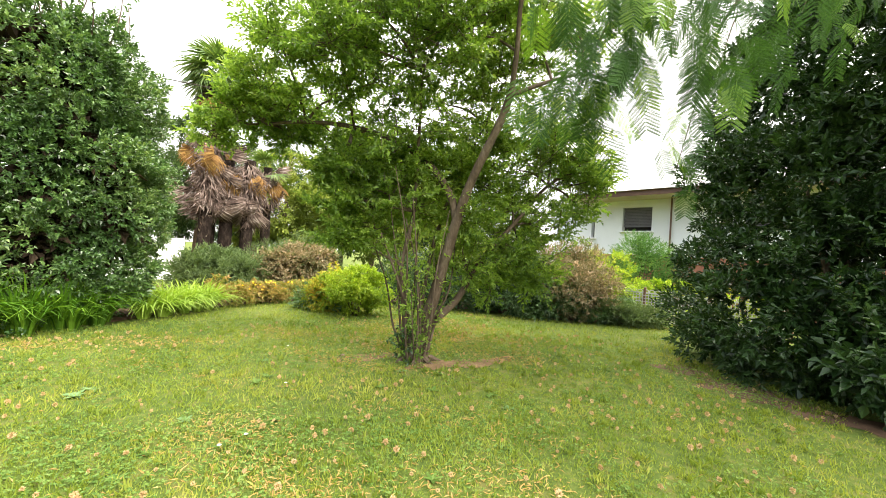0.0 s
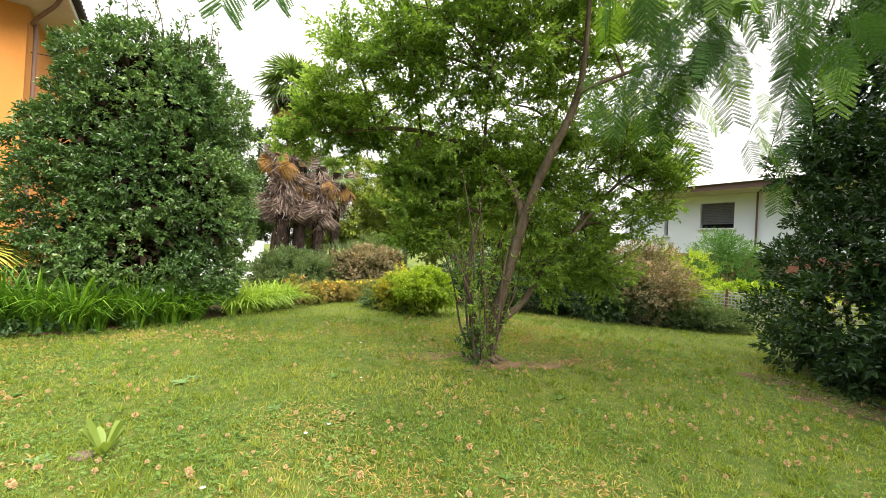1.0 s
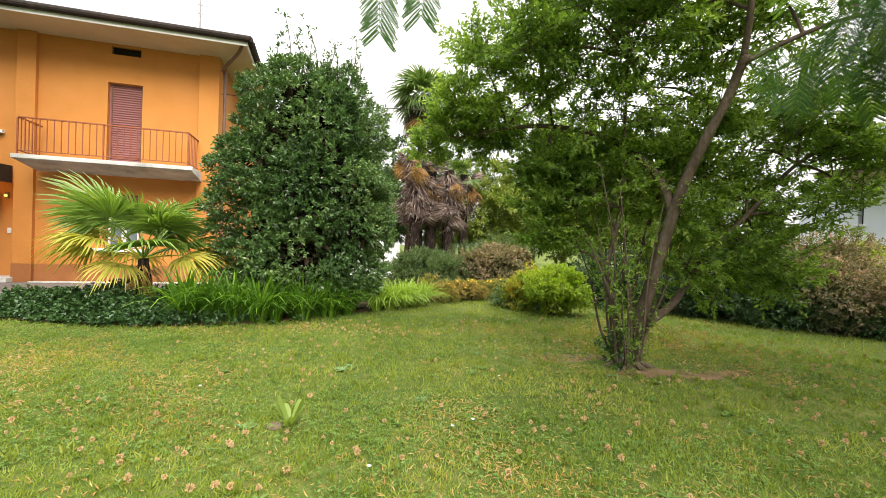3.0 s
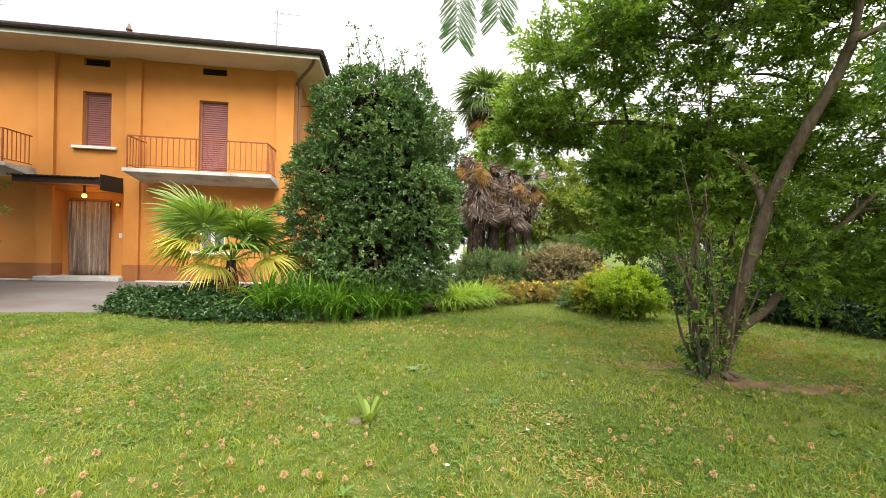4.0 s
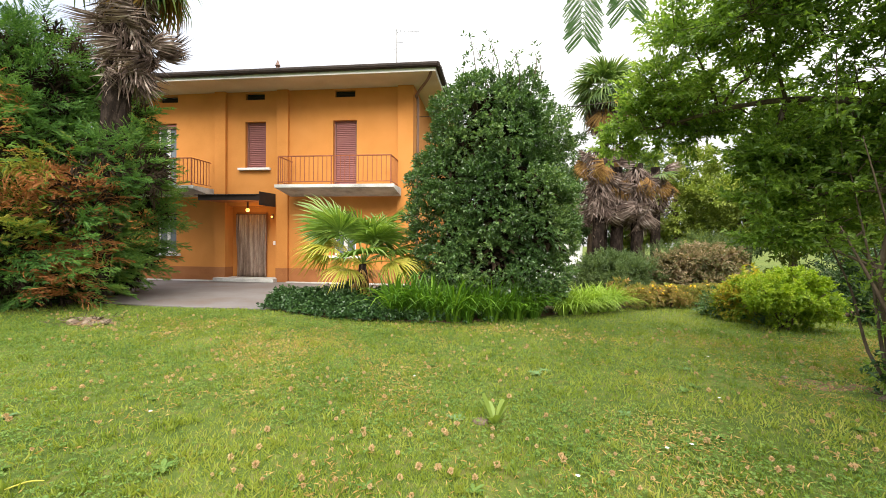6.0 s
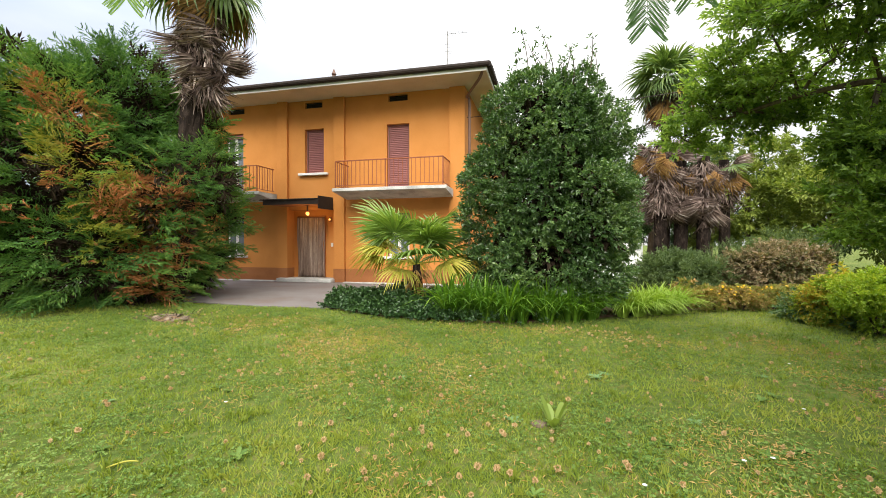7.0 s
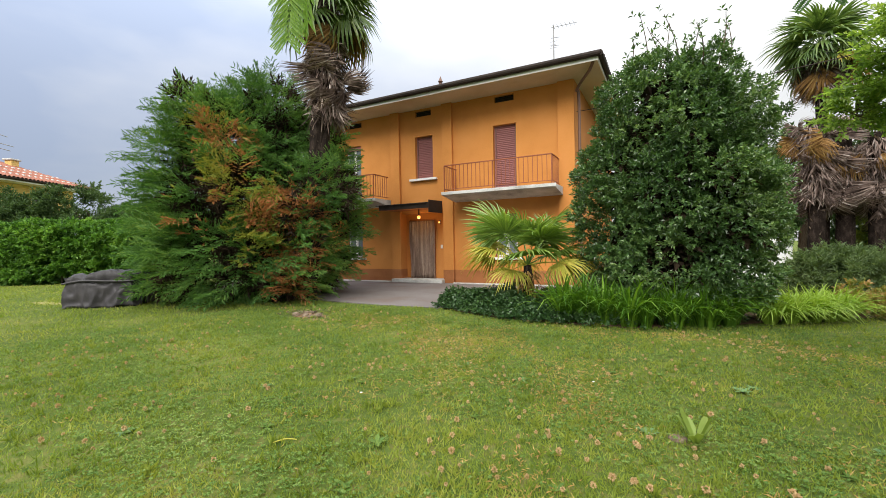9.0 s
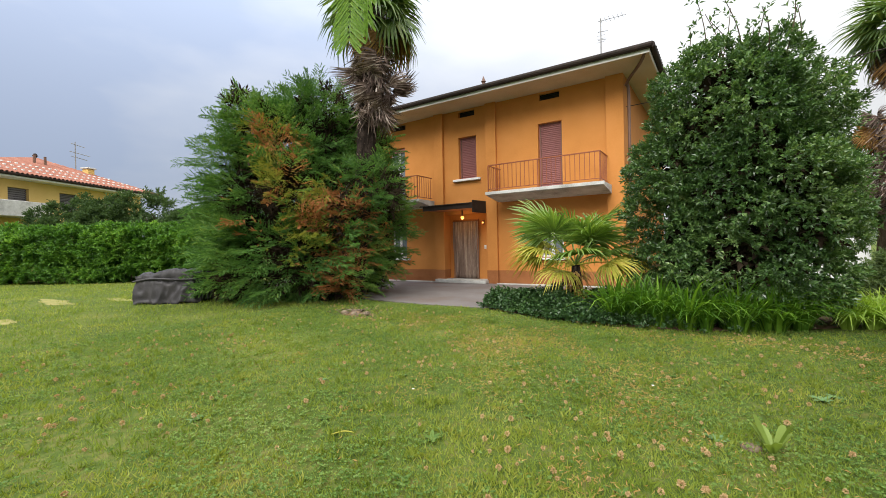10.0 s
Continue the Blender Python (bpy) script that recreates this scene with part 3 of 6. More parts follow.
def roller(win, a, b, c, d, mat, y):
    """A lowered roller shutter: one slat after another between two guides."""
    k = int((d - c) / 0.062)
    h = (d - c) / k
    V, F = [], []
    for i in range(k):
        z = c + i * h
        o = len(V)
        V += [(a, y + 0.02, z), (b, y + 0.02, z), (b, y, z + h * 0.3), (a, y, z + h * 0.3), (b, y + 0.002, z + h * 0.85), (a, y + 0.002, z + h * 0.85), (b, y + 0.026, z + h), (a, y + 0.026, z + h)]
        F += [[o, o + 1, o + 2, o + 3], [o + 3, o + 2, o + 4, o + 5], [o + 5, o + 4, o + 6, o + 7]]
    me = part("slats", (np.array(V), F), mat, win)
    me["kind"] = "stuff"
    for x in (a, b - 0.03):
        part("guide", boxed(x, x + 0.03, y - 0.015, y + 0.03, c, d, 0.002), M["copper"], win)
    part("shutter_back", boxed(a, b, y + 0.035, y + 0.05, c, d, 0), mat, win)


def casement(win, a, b, c, d, y):
    """A white two-leaf window with net curtains."""
    m = (a + b) / 2
    for x0, x1 in ((a, m - 0.003), (m + 0.003, b)):
        part("window_frame", wall_cells(x0, x1, c, d, [(x0 + 0.055, x1 - 0.055, c + 0.06, d - 0.06)], y, y + 0.05), M["white"], win)
        part("pane", boxed(x0 + 0.055, x1 - 0.055, y + 0.02, y + 0.028, c + 0.06, d - 0.06, 0), M["glass"], win)
    xs = np.linspace(a, b, 41)
    V = [(x, y + 0.12 + 0.02 * math.sin(x * 55), z) for z in (c, d) for x in xs]
    part("net_curtain", (np.array(V), [[i, i + 1, 42 + i, 41 + i] for i in range(40)]), M["net"], win)


for k, (a, b, c, d) in enumerate(UP + LOW):
    win = part("window", joined([(np.array(v), f) for v, f in (wall_cells(a - 0.0, b + 0.0, c, d, [(a + 0.035, b - 0.035, c + 0.02, d - 0.035)], FY + 0.13, FY + 0.2),)]), M["shutter"], house)
    if k in (1, 2):
        roller(win, a + 0.035, b - 0.035, c + 0.02, d - 0.035, M["shutter"], FY + 0.14)
    else:
        casement(win, a + 0.035, b - 0.035, c + 0.02, d - 0.035, FY + 0.15)
        part("lintel_box", boxed(a + 0.035, b - 0.035, FY + 0.08, FY + 0.128, d - 0.16, d - 0.036, 0.003), M["shutter"], win)
    if c not in (3.22,):
        part("sill", boxed(a - 0.22, b + 0.18, FY - 0.12, FY + 0.13, c - 0.085, c - 0.002, 0.008), M["white"], win, "white stone window sill")
for a, b, c, d in VENT:
    v = part("attic_vent", boxed(a, b, FY + 0.12, FY + 0.14, c, d, 0), M["black"], house, "dark attic opening")
    for j in range(3):
        part("bar", boxed(a, b, FY + 0.10, FY + 0.118, c + 0.05 + j * 0.06, c + 0.062 + j * 0.06, 0), M["dark_metal"], v)


def wedge(x0, x1):
    """A cantilever slab, thicker at the wall than at its front edge."""
    bm = bmesh.new()
    y0, y1 = FY - 1.14, FY - 0.13
    v = [bm.verts.new((x, y, z)) for x in (x0, x1) for y, z in ((y0, 3.19), (y0, 3.09), (y1, 2.93), (y1, 3.19))]
    for q in ((0, 1, 2, 3), (7, 6, 5, 4), (0, 4, 5, 1), (1, 5, 6, 2), (2, 6, 7, 3), (3, 7, 4, 0)):
        bm.faces.new([v[i] for i in q])
    bmesh.ops.recalc_face_normals(bm, faces=bm.faces)
    return bm


def balcony(x0, x1):
    bal = part("balcony", wedge(x0 - 0.06, x1 + 0.12), M["concrete"], house, "weathered concrete balcony with red-brown railing")
    part("balcony_edge", boxed(x0 - 0.08, x1 + 0.14, FY - 1.165, FY - 1.142, 3.10, 3.20, 0.004), M["concrete"], bal)
    y = FY - 1.07
    for z, h in ((4.075, 0.035), (3.285, 0.02)):
        part("rail", boxed(x0, x1, y - 0.018, y + 0.018, z, z + h, 0.004), M["rail"], bal)
        for x in (x0, x1):
            part("side_rail", boxed(x - 0.016, x + 0.016, y + 0.02, FY - 0.122, z + 0.001, z + h - 0.001, 0.004), M["rail"], bal)
    n = int((x1 - x0) / 0.145)
    for i in range(n + 1):
        x = x0 + (x1 - x0) * i / n
        r = 0.016 if i in (0, n // 2, n) else 0.0085
        b = boxed(x - r, x + r, y - r, y + r, 3.19 if r > 0.01 else 3.305, 4.074, 0)
        part("post" if r > 0.01 else "baluster", b, M["rail"], bal)
    for x in (x0, x1):
        for j in range(1, 7):
            yy = y + j * 0.142
            part("baluster", boxed(x - 0.0085, x + 0.0085, yy - 0.0085, yy + 0.0085, 3.305, 4.074, 0), M["rail"], bal)


balcony(-6.44, -2.80)
balcony(-13.1, -9.42)

# entrance canopy: corrugated sheet on a dark sheet-metal case
can = part("canopy", boxed(-9.12, -7.06, FY - 1.12, FY - 0.125, 2.735, 2.765, 0), M["plinth"], house, "dark brown entrance canopy with corrugated top")
part("fascia", boxed(-9.14, -7.04, FY - 1.145, FY - 1.122, 2.71, 2.88, 0.004), M["dark_metal"], can)
for x in (-9.14, -7.06):
    bm = bmesh.new()
    vs = [bm.verts.new(p) for p in ((x, FY - 1.12, 2.56 if x > -8 else 2.77), (x, FY - 0.122, 2.58 if x > -8 else 2.77), (x, FY - 0.122, 3.02), (x, FY - 1.12, 2.99 if x > -8 else 2.88))]
    fc = bm.faces.new(vs)
    r = bmesh.ops.extrude_face_region(bm, geom=[fc])
    for v in r["geom"]:
        if isinstance(v, bmesh.types.BMVert):
            v.co.x += 0.02
    bmesh.ops.recalc_face_normals(bm, faces=bm.faces)
    part("side_panel", bm, M["dark_metal"], can)
_xs = np.linspace(-9.26, -7.1, 121)
_V = [(x, y, z + 0.018 * math.sin(x * 2 * math.pi / 0.13)) for y, z in ((FY - 1.2, 2.885), (FY - 0.125, 2.99)) for x in _xs]
_o = part("corrugated_sheet", (np.array(_V), [[i, i + 1, 122 + i, 121 + i] for i in range(120)]), M["dark_metal"], can, smooth=True)
_o.modifiers.new("thick", "SOLIDIFY").thickness = 0.008
# lit lamps by the door
lamp = part("porch_lamp", tube([(-7.85, FY - 0.45, 2.734), (-7.85, FY - 0.45, 2.50)], [0.03, 0.03], 10), M["copper"], house, "lit amber porch lamp")
_bm = bmesh.new()
bmesh.ops.create_uvsphere(_bm, u_segments=16, v_segments=10, radius=0.065, matrix=Matrix.Translation((-7.85, FY - 0.45, 2.45)))
part("globe", _bm, M["lamp"], lamp, smooth=True)
_pl = new("porch_light", bpy.data.lights.new("porch_light", "POINT"))
_pl.data.energy, _pl.data.color, _pl.data.shadow_soft_size = 5.5, (1.0, 0.55, 0.2), 0.08
_pl.matrix_world = pose(-7.85, FY - 0.45, 2.30)
wl = part("wall_lamp", boxed(-7.42, -7.34, FY + 0.29, FY + 0.318, 2.2, 2.36, 0.004), M["copper"], house)
_bm = bmesh.new()
bmesh.ops.create_uvsphere(_bm, u_segments=12, v_segments=8, radius=0.035, matrix=Matrix.Translation((-7.38, FY + 0.25, 2.27)))
part("bulb", _bm, M["lamp"], wl, smooth=True)

# eaves and hipped roof
EX0, EX1, EY0, EY1, EZ = -14.8, -1.45, FY - 1.2, 25.2, 6.55
part("soffit", boxed(EX0, EX1, EY0, EY1, EZ + 0.002, EZ + 0.05, 0), M["soffit"], house, "cream painted eaves soffit")
for a in ((EX0 - 0.03, EX1 + 0.03, EY0 - 0.03, EY0 - 0.002), (EX0 - 0.03, EX1 + 0.03, EY1 + 0.002, EY1 + 0.03), (EX0 - 0.03, EX0 - 0.002, EY0, EY1), (EX1 + 0.002, EX1 + 0.03, EY0, EY1)):
    part("fascia_board", boxed(*a, EZ - 0.02, EZ + 0.085, 0), M["white"], house, "white fascia board")
for pts in (((EX0 - 0.1, EY0 - 0.09, 6.70), (EX1 + 0.1, EY0 - 0.09, 6.70)), ((EX1 + 0.09, EY0 - 0.1, 6.70), (EX1 + 0.09, EY1 + 0.1, 6.70))):
    part("gutter", tube(pts, [0.085, 0.085], 10), M["dark_metal"], house)
RZ = 8.35
roof_c = [(EX0 - 0.12, EY0 - 0.12, 6.70), (EX1 + 0.12, EY0 - 0.12, 6.70), (EX1 + 0.12, EY1 + 0.12, 6.70), (EX0 - 0.12, EY1 + 0.12, 6.70), (EX0 + 6.2, (EY0 + EY1) / 2, RZ), (EX1 - 6.2, (EY0 + EY1) / 2, RZ)]
roof = part("roof", (np.array(roof_c), [[0, 1, 5, 4], [1, 2, 5], [2, 3, 4, 5], [3, 0, 4], [3, 2, 1, 0]]), M["roof"], house, "low dark tiled hip roof")


def tile_rows(face, n_along, mat, parent, r=0.09):
    """Rows of half-round tile barrels up one roof face (a, b: eave; c, d: top)."""
    a, b, c, d = [np.array(p, float) for p in face]
    pieces = []
    nrm = unit(np.cross(b - a, d - a))
    for i in range(n_along):
        u = (i + 0.5) / n_along
        p = a + (b - a) * u
        # barrels run straight up the slope to where the hip cuts them
        up = unit(np.cross(nrm, unit(b - a)))
        e0, e1 = np.dot(d - a, unit(b - a)), np.dot(b - c, unit(b - a))
        L = np.linalg.norm(b - a)
        h = np.dot(d - a, up)
        s = u * L
        k = min(1.0, s / max(e0, 1e-6) if e0 > 0.01 else 1.0, (L - s) / max(e1, 1e-6) if e1 > 0.01 else 1.0)
        if k < 0.03:
            continue
        top = p + up * h * k
        side = unit(b - a)
        V = []
        for w in (p - up * 0.06, top):
            for th in np.linspace(0, math.pi, 6):
                V.append(w + side * (r * math.cos(th)) + nrm * (r * 0.75 * math.sin(th)))
        pieces.append((np.array(V), [[j, j + 1, 7 + j, 6 + j] for j in range(5)] + [[0, 1, 2, 3, 4, 5]]))
    o = part("tile_layer", joined(pieces), mat, parent)
    o["kind"] = "stuff"


tile_rows((roof_c[0], roof_c[1], roof_c[5], roof_c[4]), 66, M["roof"], roof, 0.065)
tile_rows((roof_c[1], roof_c[2], roof_c[5], roof_c[5]), 60, M["roof"], roof, 0.065)
# downpipe at the corner
part("downpipe", tube([(EX1 - 0.1, EY0 + 0.05, 6.60), (EX1 - 0.25, EY0 + 0.3, 6.42), (-2.18, FY - 0.25, 6.15), (-2.16, FY - 0.06, 5.9), (-2.16, FY - 0.05, 3.0), (-2.16, FY - 0.05, 0.05)], [0.045] * 6, 10), M["copper"], house, smooth=True)
vent = part("chimney_pot", tube([(-8.55, 17.0, 7.2), (-8.55, 17.0, 8.55)], [0.10, 0.08], 10), M["copper"], house)
part("cap", tube([(-8.55, 17.0, 8.55), (-8.55, 17.0, 8.62), (-8.55, 17.0, 8.72), (-8.55, 17.0, 8.85)], [0.04, 0.11, 0.06, 0.01], 10), M["copper"], vent)
# television aerial on the roof
aer = thing("roof_aerial", (-3.57, 17.0, 7.55), "thin metal television aerial on the roof", "aerial")
part("mast", tube([(-3.57, 17.0, 7.4), (-3.57, 17.0, 9.85)], [0.03, 0.022], 6), M["iron"], aer)
for z, w in ((9.75, 0.9), (9.35, 0.25), (9.05, 0.2)):
    part("boom", tube([(-3.57 - 0.1, 17.0, z), (-3.57 + w, 17.0, z - 0.03)], [0.012, 0.01], 5), M["iron"], aer)
for i in range(6):
    part("element", tube([(-3.55 + i * 0.15, 16.8, 9.74), (-3.55 + i * 0.15, 17.2, 9.74)], [0.006, 0.006], 4), M["iron"], aer)
for i in range(3):
    part("element", tube([(-3.72, 17.0, 9.2 - i * 0.12), (-3.42, 17.0, 9.2 - i * 0.12)], [0.006, 0.006], 4), M["iron"], aer)

# ---- white neighbour house ----
wh = thing("white_house", (18.0, 7.0, 0), "white rendered neighbour house with brown eaves", "house")


def xwall(x0, x1, y0, y1, z0, z1, b=0.0):
    return boxed(x0, x1, y0, y1, z0, z1, b)


V, F = wall_cells(-3.0, 12.1, 1.85, 4.08, [(7.69, 8.88, 2.83, 3.79), (10.12, 10.28, 2.55, 3.45), (3.2, 4.6, 2.83, 3.79)], 0, 0.35)
part("wall", (np.stack([18.0 + V[:, 1], V[:, 0], V[:, 2]], 1), [q[::-1] for q in F]), M["white_wall"], wh)
part("lower_wall", xwall(18.0, 18.35, -3.0, 12.1, 0, 1.848), M["brick"], wh, "red brick lower storey")
part("end_wall", xwall(18.352, 27.0, 11.75, 12.1, 0, 4.08), M["white_wall"], wh)
part("end_wall", xwall(18.352, 27.0, -3.0, -2.65, 0, 4.08), M["white_wall"], wh)
part("eave", xwall(16.9, 28.2, -4.0, 10.9, 4.082, 4.18), M["soffit"], wh, "cream eaves soffit")
part("fascia_board", xwall(16.87, 16.898, -4.0, 10.9, 4.09, 4.28), M["copper"], wh)
part("roof", (np.array([(16.75, -4.2, 4.285), (16.75, 11.1, 4.285), (22.5, 11.1, 5.85), (22.5, -4.2, 5.85), (28.3, -4.2, 4.285), (28.3, 11.1, 4.285)]), [[0, 3, 2, 1], [3, 4, 5, 2], [0, 1, 5, 4], [1, 2, 5], [0, 4, 3]]), M["grey_roof"], wh, "grey low-pitched roof")
for a, b, c, d in ((7.69, 8.88, 2.83, 3.79), (3.2, 4.6, 2.83, 3.79), (10.12, 10.28, 2.55, 3.45)):
    wn = part("window", xwall(18.22, 18.26, a, b, c, d), M["black"], wh)
    k = 13
    for i in range(k if b - a > 0.5 else 0):
        z = c + 0.16 + (d - c - 0.16) * i / k
        part("slat", xwall(18.10, 18.13, a + 0.02, b - 0.02, z, z + (d - c - 0.16) / k - 0.012), M["grey_shutter"], wn)
    part("sill", xwall(17.9, 18.2, a - 0.08, b + 0.08, c - 0.07, c - 0.003, 0.01), M["white"], wn)
part("downpipe", tube([(17.93, 6.95, 4.08), (17.93, 6.95, 0.2)], [0.032, 0.032], 8), M["copper"], wh)

# ---- yellow neighbour house, turned a little ----
yh = thing("yellow_house", (-38.0, 7.46, 0), "yellow rendered house with a terracotta hip roof", "house", turn=27.5)


def ypart(name, bm, mat, parent=None, label=""):
    return part(name, bm, mat, parent or yh, label, local=True)


YWIN = [(0.4, 1.68, 4.2, 5.85), (3.75, 5.2, 4.5, 5.85), (7.45, 9.05, 4.5, 5.85)]
V, F = wall_cells(-3.6, 11.0, 0, 6.35, YWIN, 0, 0.35)
ypart("wall", (np.stack([-V[:, 1], V[:, 0], V[:, 2]], 1), F), M["yellow_wall"])
ypart("end_wall", boxed(-12.0, -0.352, 10.65, 11.0, 0, 6.35, 0), M["yellow_wall"])
ypart("eave", boxed(-13.0, 1.0, -4.4, 11.9, 6.36, 6.46, 0), M["white"], None, "white painted eaves")
ypart("gutter", tube([(1.06, -4.4, 6.56), (1.06, 11.95, 6.56)], [0.10, 0.10], 8), M["dark_metal"])
ypart("gutter", tube([(1.06, 11.95, 6.56), (-13.0, 11.95, 6.56)], [0.10, 0.10], 8), M["dark_metal"])
yr = [(1.1, -4.6, 6.6), (1.1, 12.0, 6.6), (-13.1, 12.0, 6.6), (-13.1, -4.6, 6.6), (-6.0, 7.3, 9.3)]
yroof = ypart("roof", (np.array(yr), [[0, 1, 4], [1, 2, 4], [2, 3, 4], [3, 0, 4], [3, 2, 1, 0]]), M["red_roof"], None, "terracotta tiled roof")
_pc = []
for i in range(56):
    y = -4.5 + 16.4 * (i + 0.5) / 56
    k = min((12.0 - y) / 4.7, (y + 4.6) / 11.9)
    p0, p1 = np.array((1.15, y, 6.59)), np.array((1.1 - 7.1 * k, y, 6.6 + 2.7 * k))
    _V = [w + np.array((0.12 * 0.38 * math.sin(t), 0.12 * math.cos(t), 0.1 * math.sin(t))) for w in (p0, p1) for t in np.linspace(0, math.pi, 5)]
    _pc.append((np.array(_V), [[j, j + 1, 6 + j, 5 + j] for j in range(4)]))
_o = ypart("tile_ridge", joined(_pc), M["red_roof"], yroof)
_o["kind"] = "stuff"
# pale snow guards in rows on the tiles
_pc = []
for rrow in range(3):
    for i in range(34):
        y = -4 + 15.5 * (i + 0.5 * (rrow % 2)) / 34
        k = 0.10 + 0.15 * rrow
        if k > min((12.0 - y) / 4.7, (y + 4.6) / 11.9) - 0.05:
            continue
        x, z = 1.1 - 7.1 * k, 6.6 + 2.7 * k + 0.08
        b = boxed(x - 0.07, x + 0.07, y - 0.055, y + 0.055, z, z + 0.09, 0)
        _pc.append((np.array([v.co[:] for v in b.verts]), [[v.index for v in f.verts] for f in (b.verts.index_update() or b.faces)]))
        b.free()
_o = ypart("snow_guard_row", joined(_pc), M["white"], yroof)
_o["kind"] = "stuff"
ypart("chimney", boxed(-3.3, -2.75, 8.75, 9.35, 6.8, 8.6, 0.02), M["yellow_wall"], yroof)
ypart("chimney_cap", boxed(-3.4, -2.65, 8.65, 9.45, 8.6, 8.72, 0.02), M["concrete"], yroof)
for y in (5.0, 5.8):
    ypart("vent_pipe", tube([(-3.4, y, 7.8), (-3.4, y, 9.0)], [0.09, 0.09], 8), M["copper"], yroof)
ypart("cowl", tube([(-6.0, 7.3, 9.2), (-6.0, 7.3, 9.45), (-6.0, 7.3, 9.5), (-6.0, 7.3, 9.7)], [0.1, 0.1, 0.2, 0.08], 8), M["dark_metal"], yroof)
ypart("aerial", tube([(-5.0, 9.8, 7.6), (-5.0, 9.8, 11.2)], [0.05, 0.035], 6), M["iron"], yroof)
for z, w in ((11.0, 0.9), (10.3, 1.4), (9.9, 1.1)):
    ypart("boom", tube([(-5.0, 9.8 - w * 0.4, z), (-5.0, 9.8 + w, z - 0.1)], [0.03, 0.03], 5), M["iron"], yroof)
for a, b, c, d in YWIN:
    wn = ypart("window", boxed(-0.3, -0.26, a, b, c, d, 0), M["black"])
    for i in range(12):
        z = c + (d - c) * i / 12
        part("slat", boxed(-0.22, -0.19, a, b, z, z + (d - c) / 12 - 0.03, 0), M["grey_shutter"], wn, local=True)
bal = ypart("balcony", boxed(0.02, 1.4, -3.5, 2.0, 3.85, 4.85, 0.03), M["concrete"], None, "grey concrete balcony parapet")
ypart("balcony", boxed(0.02, 1.2, 9.4, 10.95, 3.3, 4.5, 0.03), M["white_wall"], None, "white balcony parapet")

# ---- pale garden wall beyond the bed ----
tagged(part("garden_wall", boxed(-1.3, 3.67, 17.0, 17.2, 0, 1.40, 0.01), M["white_wall"]), "pale grey-white garden wall end", "wall", kind="structure")


# ---- trees and shrubs ----
def shrub(name, at, lobes, n, k, twig, length, width, mat, label, category="shrub", group="", seed=1, stems=5, inner=0.6, up=0.35, rough_by=0.16, spread=0.9, scale=1.3, core=True, ball=0.17):
    """A leafy shrub: some woody stems, a dense inner and an outer leaf layer."""
    r = np.random.default_rng(seed)
    t = thing(name, (*at, 0), label, category, group)
    for i in range(stems):
        q = lobes[i % len(lobes)]
        a = r.random() * 6.28
        tip = np.array(q[:3]) + r.normal(0, 0.12, 3)
        b = np.array((at[0] + 0.08 * math.cos(a), at[1] + 0.08 * math.sin(a), 0.0))
        rad = 0.012 + 0.012 * q[3]
        part("stem", tube([b, b * 0.55 + tip * 0.45 + r.normal(0, 0.05, 3), tip], [rad, rad * 0.8, rad * 0.4], 6), M["bark"], t)
    headed("leaves", r, lobes, max(6, n // 24), ball * 1.25, 26, k, twig, length * 1.1, width * 1.1, mat, t, seed, "", rough_by, scale, up=up, inner=max(inner, 0.75), spread=spread)
    if core:
        small = [(*q[:3], *(np.array(q[3:6] if len(q) >= 6 else (q[3],) * 3) * 0.74)) for q in lobes]
        foliage("inner_leaves", r, small, max(60, n // 5), k, twig * 1.2, length * 1.9, width * 2.3, mat, t, 0.5, 0.2, seed + 50, "", 0.1, spread, scale)
    return t


# big dark evergreen in the bed
HOL = [(0.38, 9.45, 1.0, 1.4, 1.25, 1.1), (0.38, 9.45, 2.3, 1.4, 1.3, 1.3), (0.36, 9.45, 3.5, 1.2, 1.15, 1.15), (-0.05, 9.4, 3.0, 0.95, 0.9, 1.1), (0.95, 9.4, 1.9, 0.85, 0.9, 1.3), (0.6, 9.45, 4.1, 0.8, 0.8, 0.66), (1.15, 9.6, 0.9, 0.6, 0.7, 0.8), (-0.45, 9.4, 1.6, 0.8, 0.8, 1.1)]
hol = thing("evergreen_tree", (0.45, 9.5, 0), "large dense dark-green evergreen tree in the planted bed", "tree")
r = np.random.default_rng(3)
for q in HOL[:6]:
    part("stem", tube([(0.45, 9.5, -0.03), (0.45 + 0.5 * (q[0] - 0.45), 9.5, q[2] * 0.5), (q[0], q[1], q[2] + 0.3)], [0.055, 0.04, 0.012], 7), M["bark"], hol)
headed("leaves", r, HOL, 460, 0.29, 48, 9, 0.12, 0.074, 0.040, M["holly"], hol, 3, rough_by=0.17, scale=1.8, inner=0.86)
_small = [(*q[:3], *(np.array(q[3:6]) * 0.80)) for q in HOL]
foliage("inner_leaves", r, _small, 3600, 8, 0.18, 0.09, 0.045, M["holly"], hol, 0.7, 0.2, 53, "", 0.1)
# dark twigs inside the crown, their colour deepens the shade between the heads
foliage("inner_twig", r, [(*q[:3], *(np.array(q[3:6]) * 0.55)) for q in HOL[:5]], 1500, 8, 0.3, 0.20, 0.11, M["shade_twig"], hol, 0.6, 0.2, 54, "brown inner twigs, coloured dark as shade in the gaps", 0.1)
r = np.random.default_rng(5)
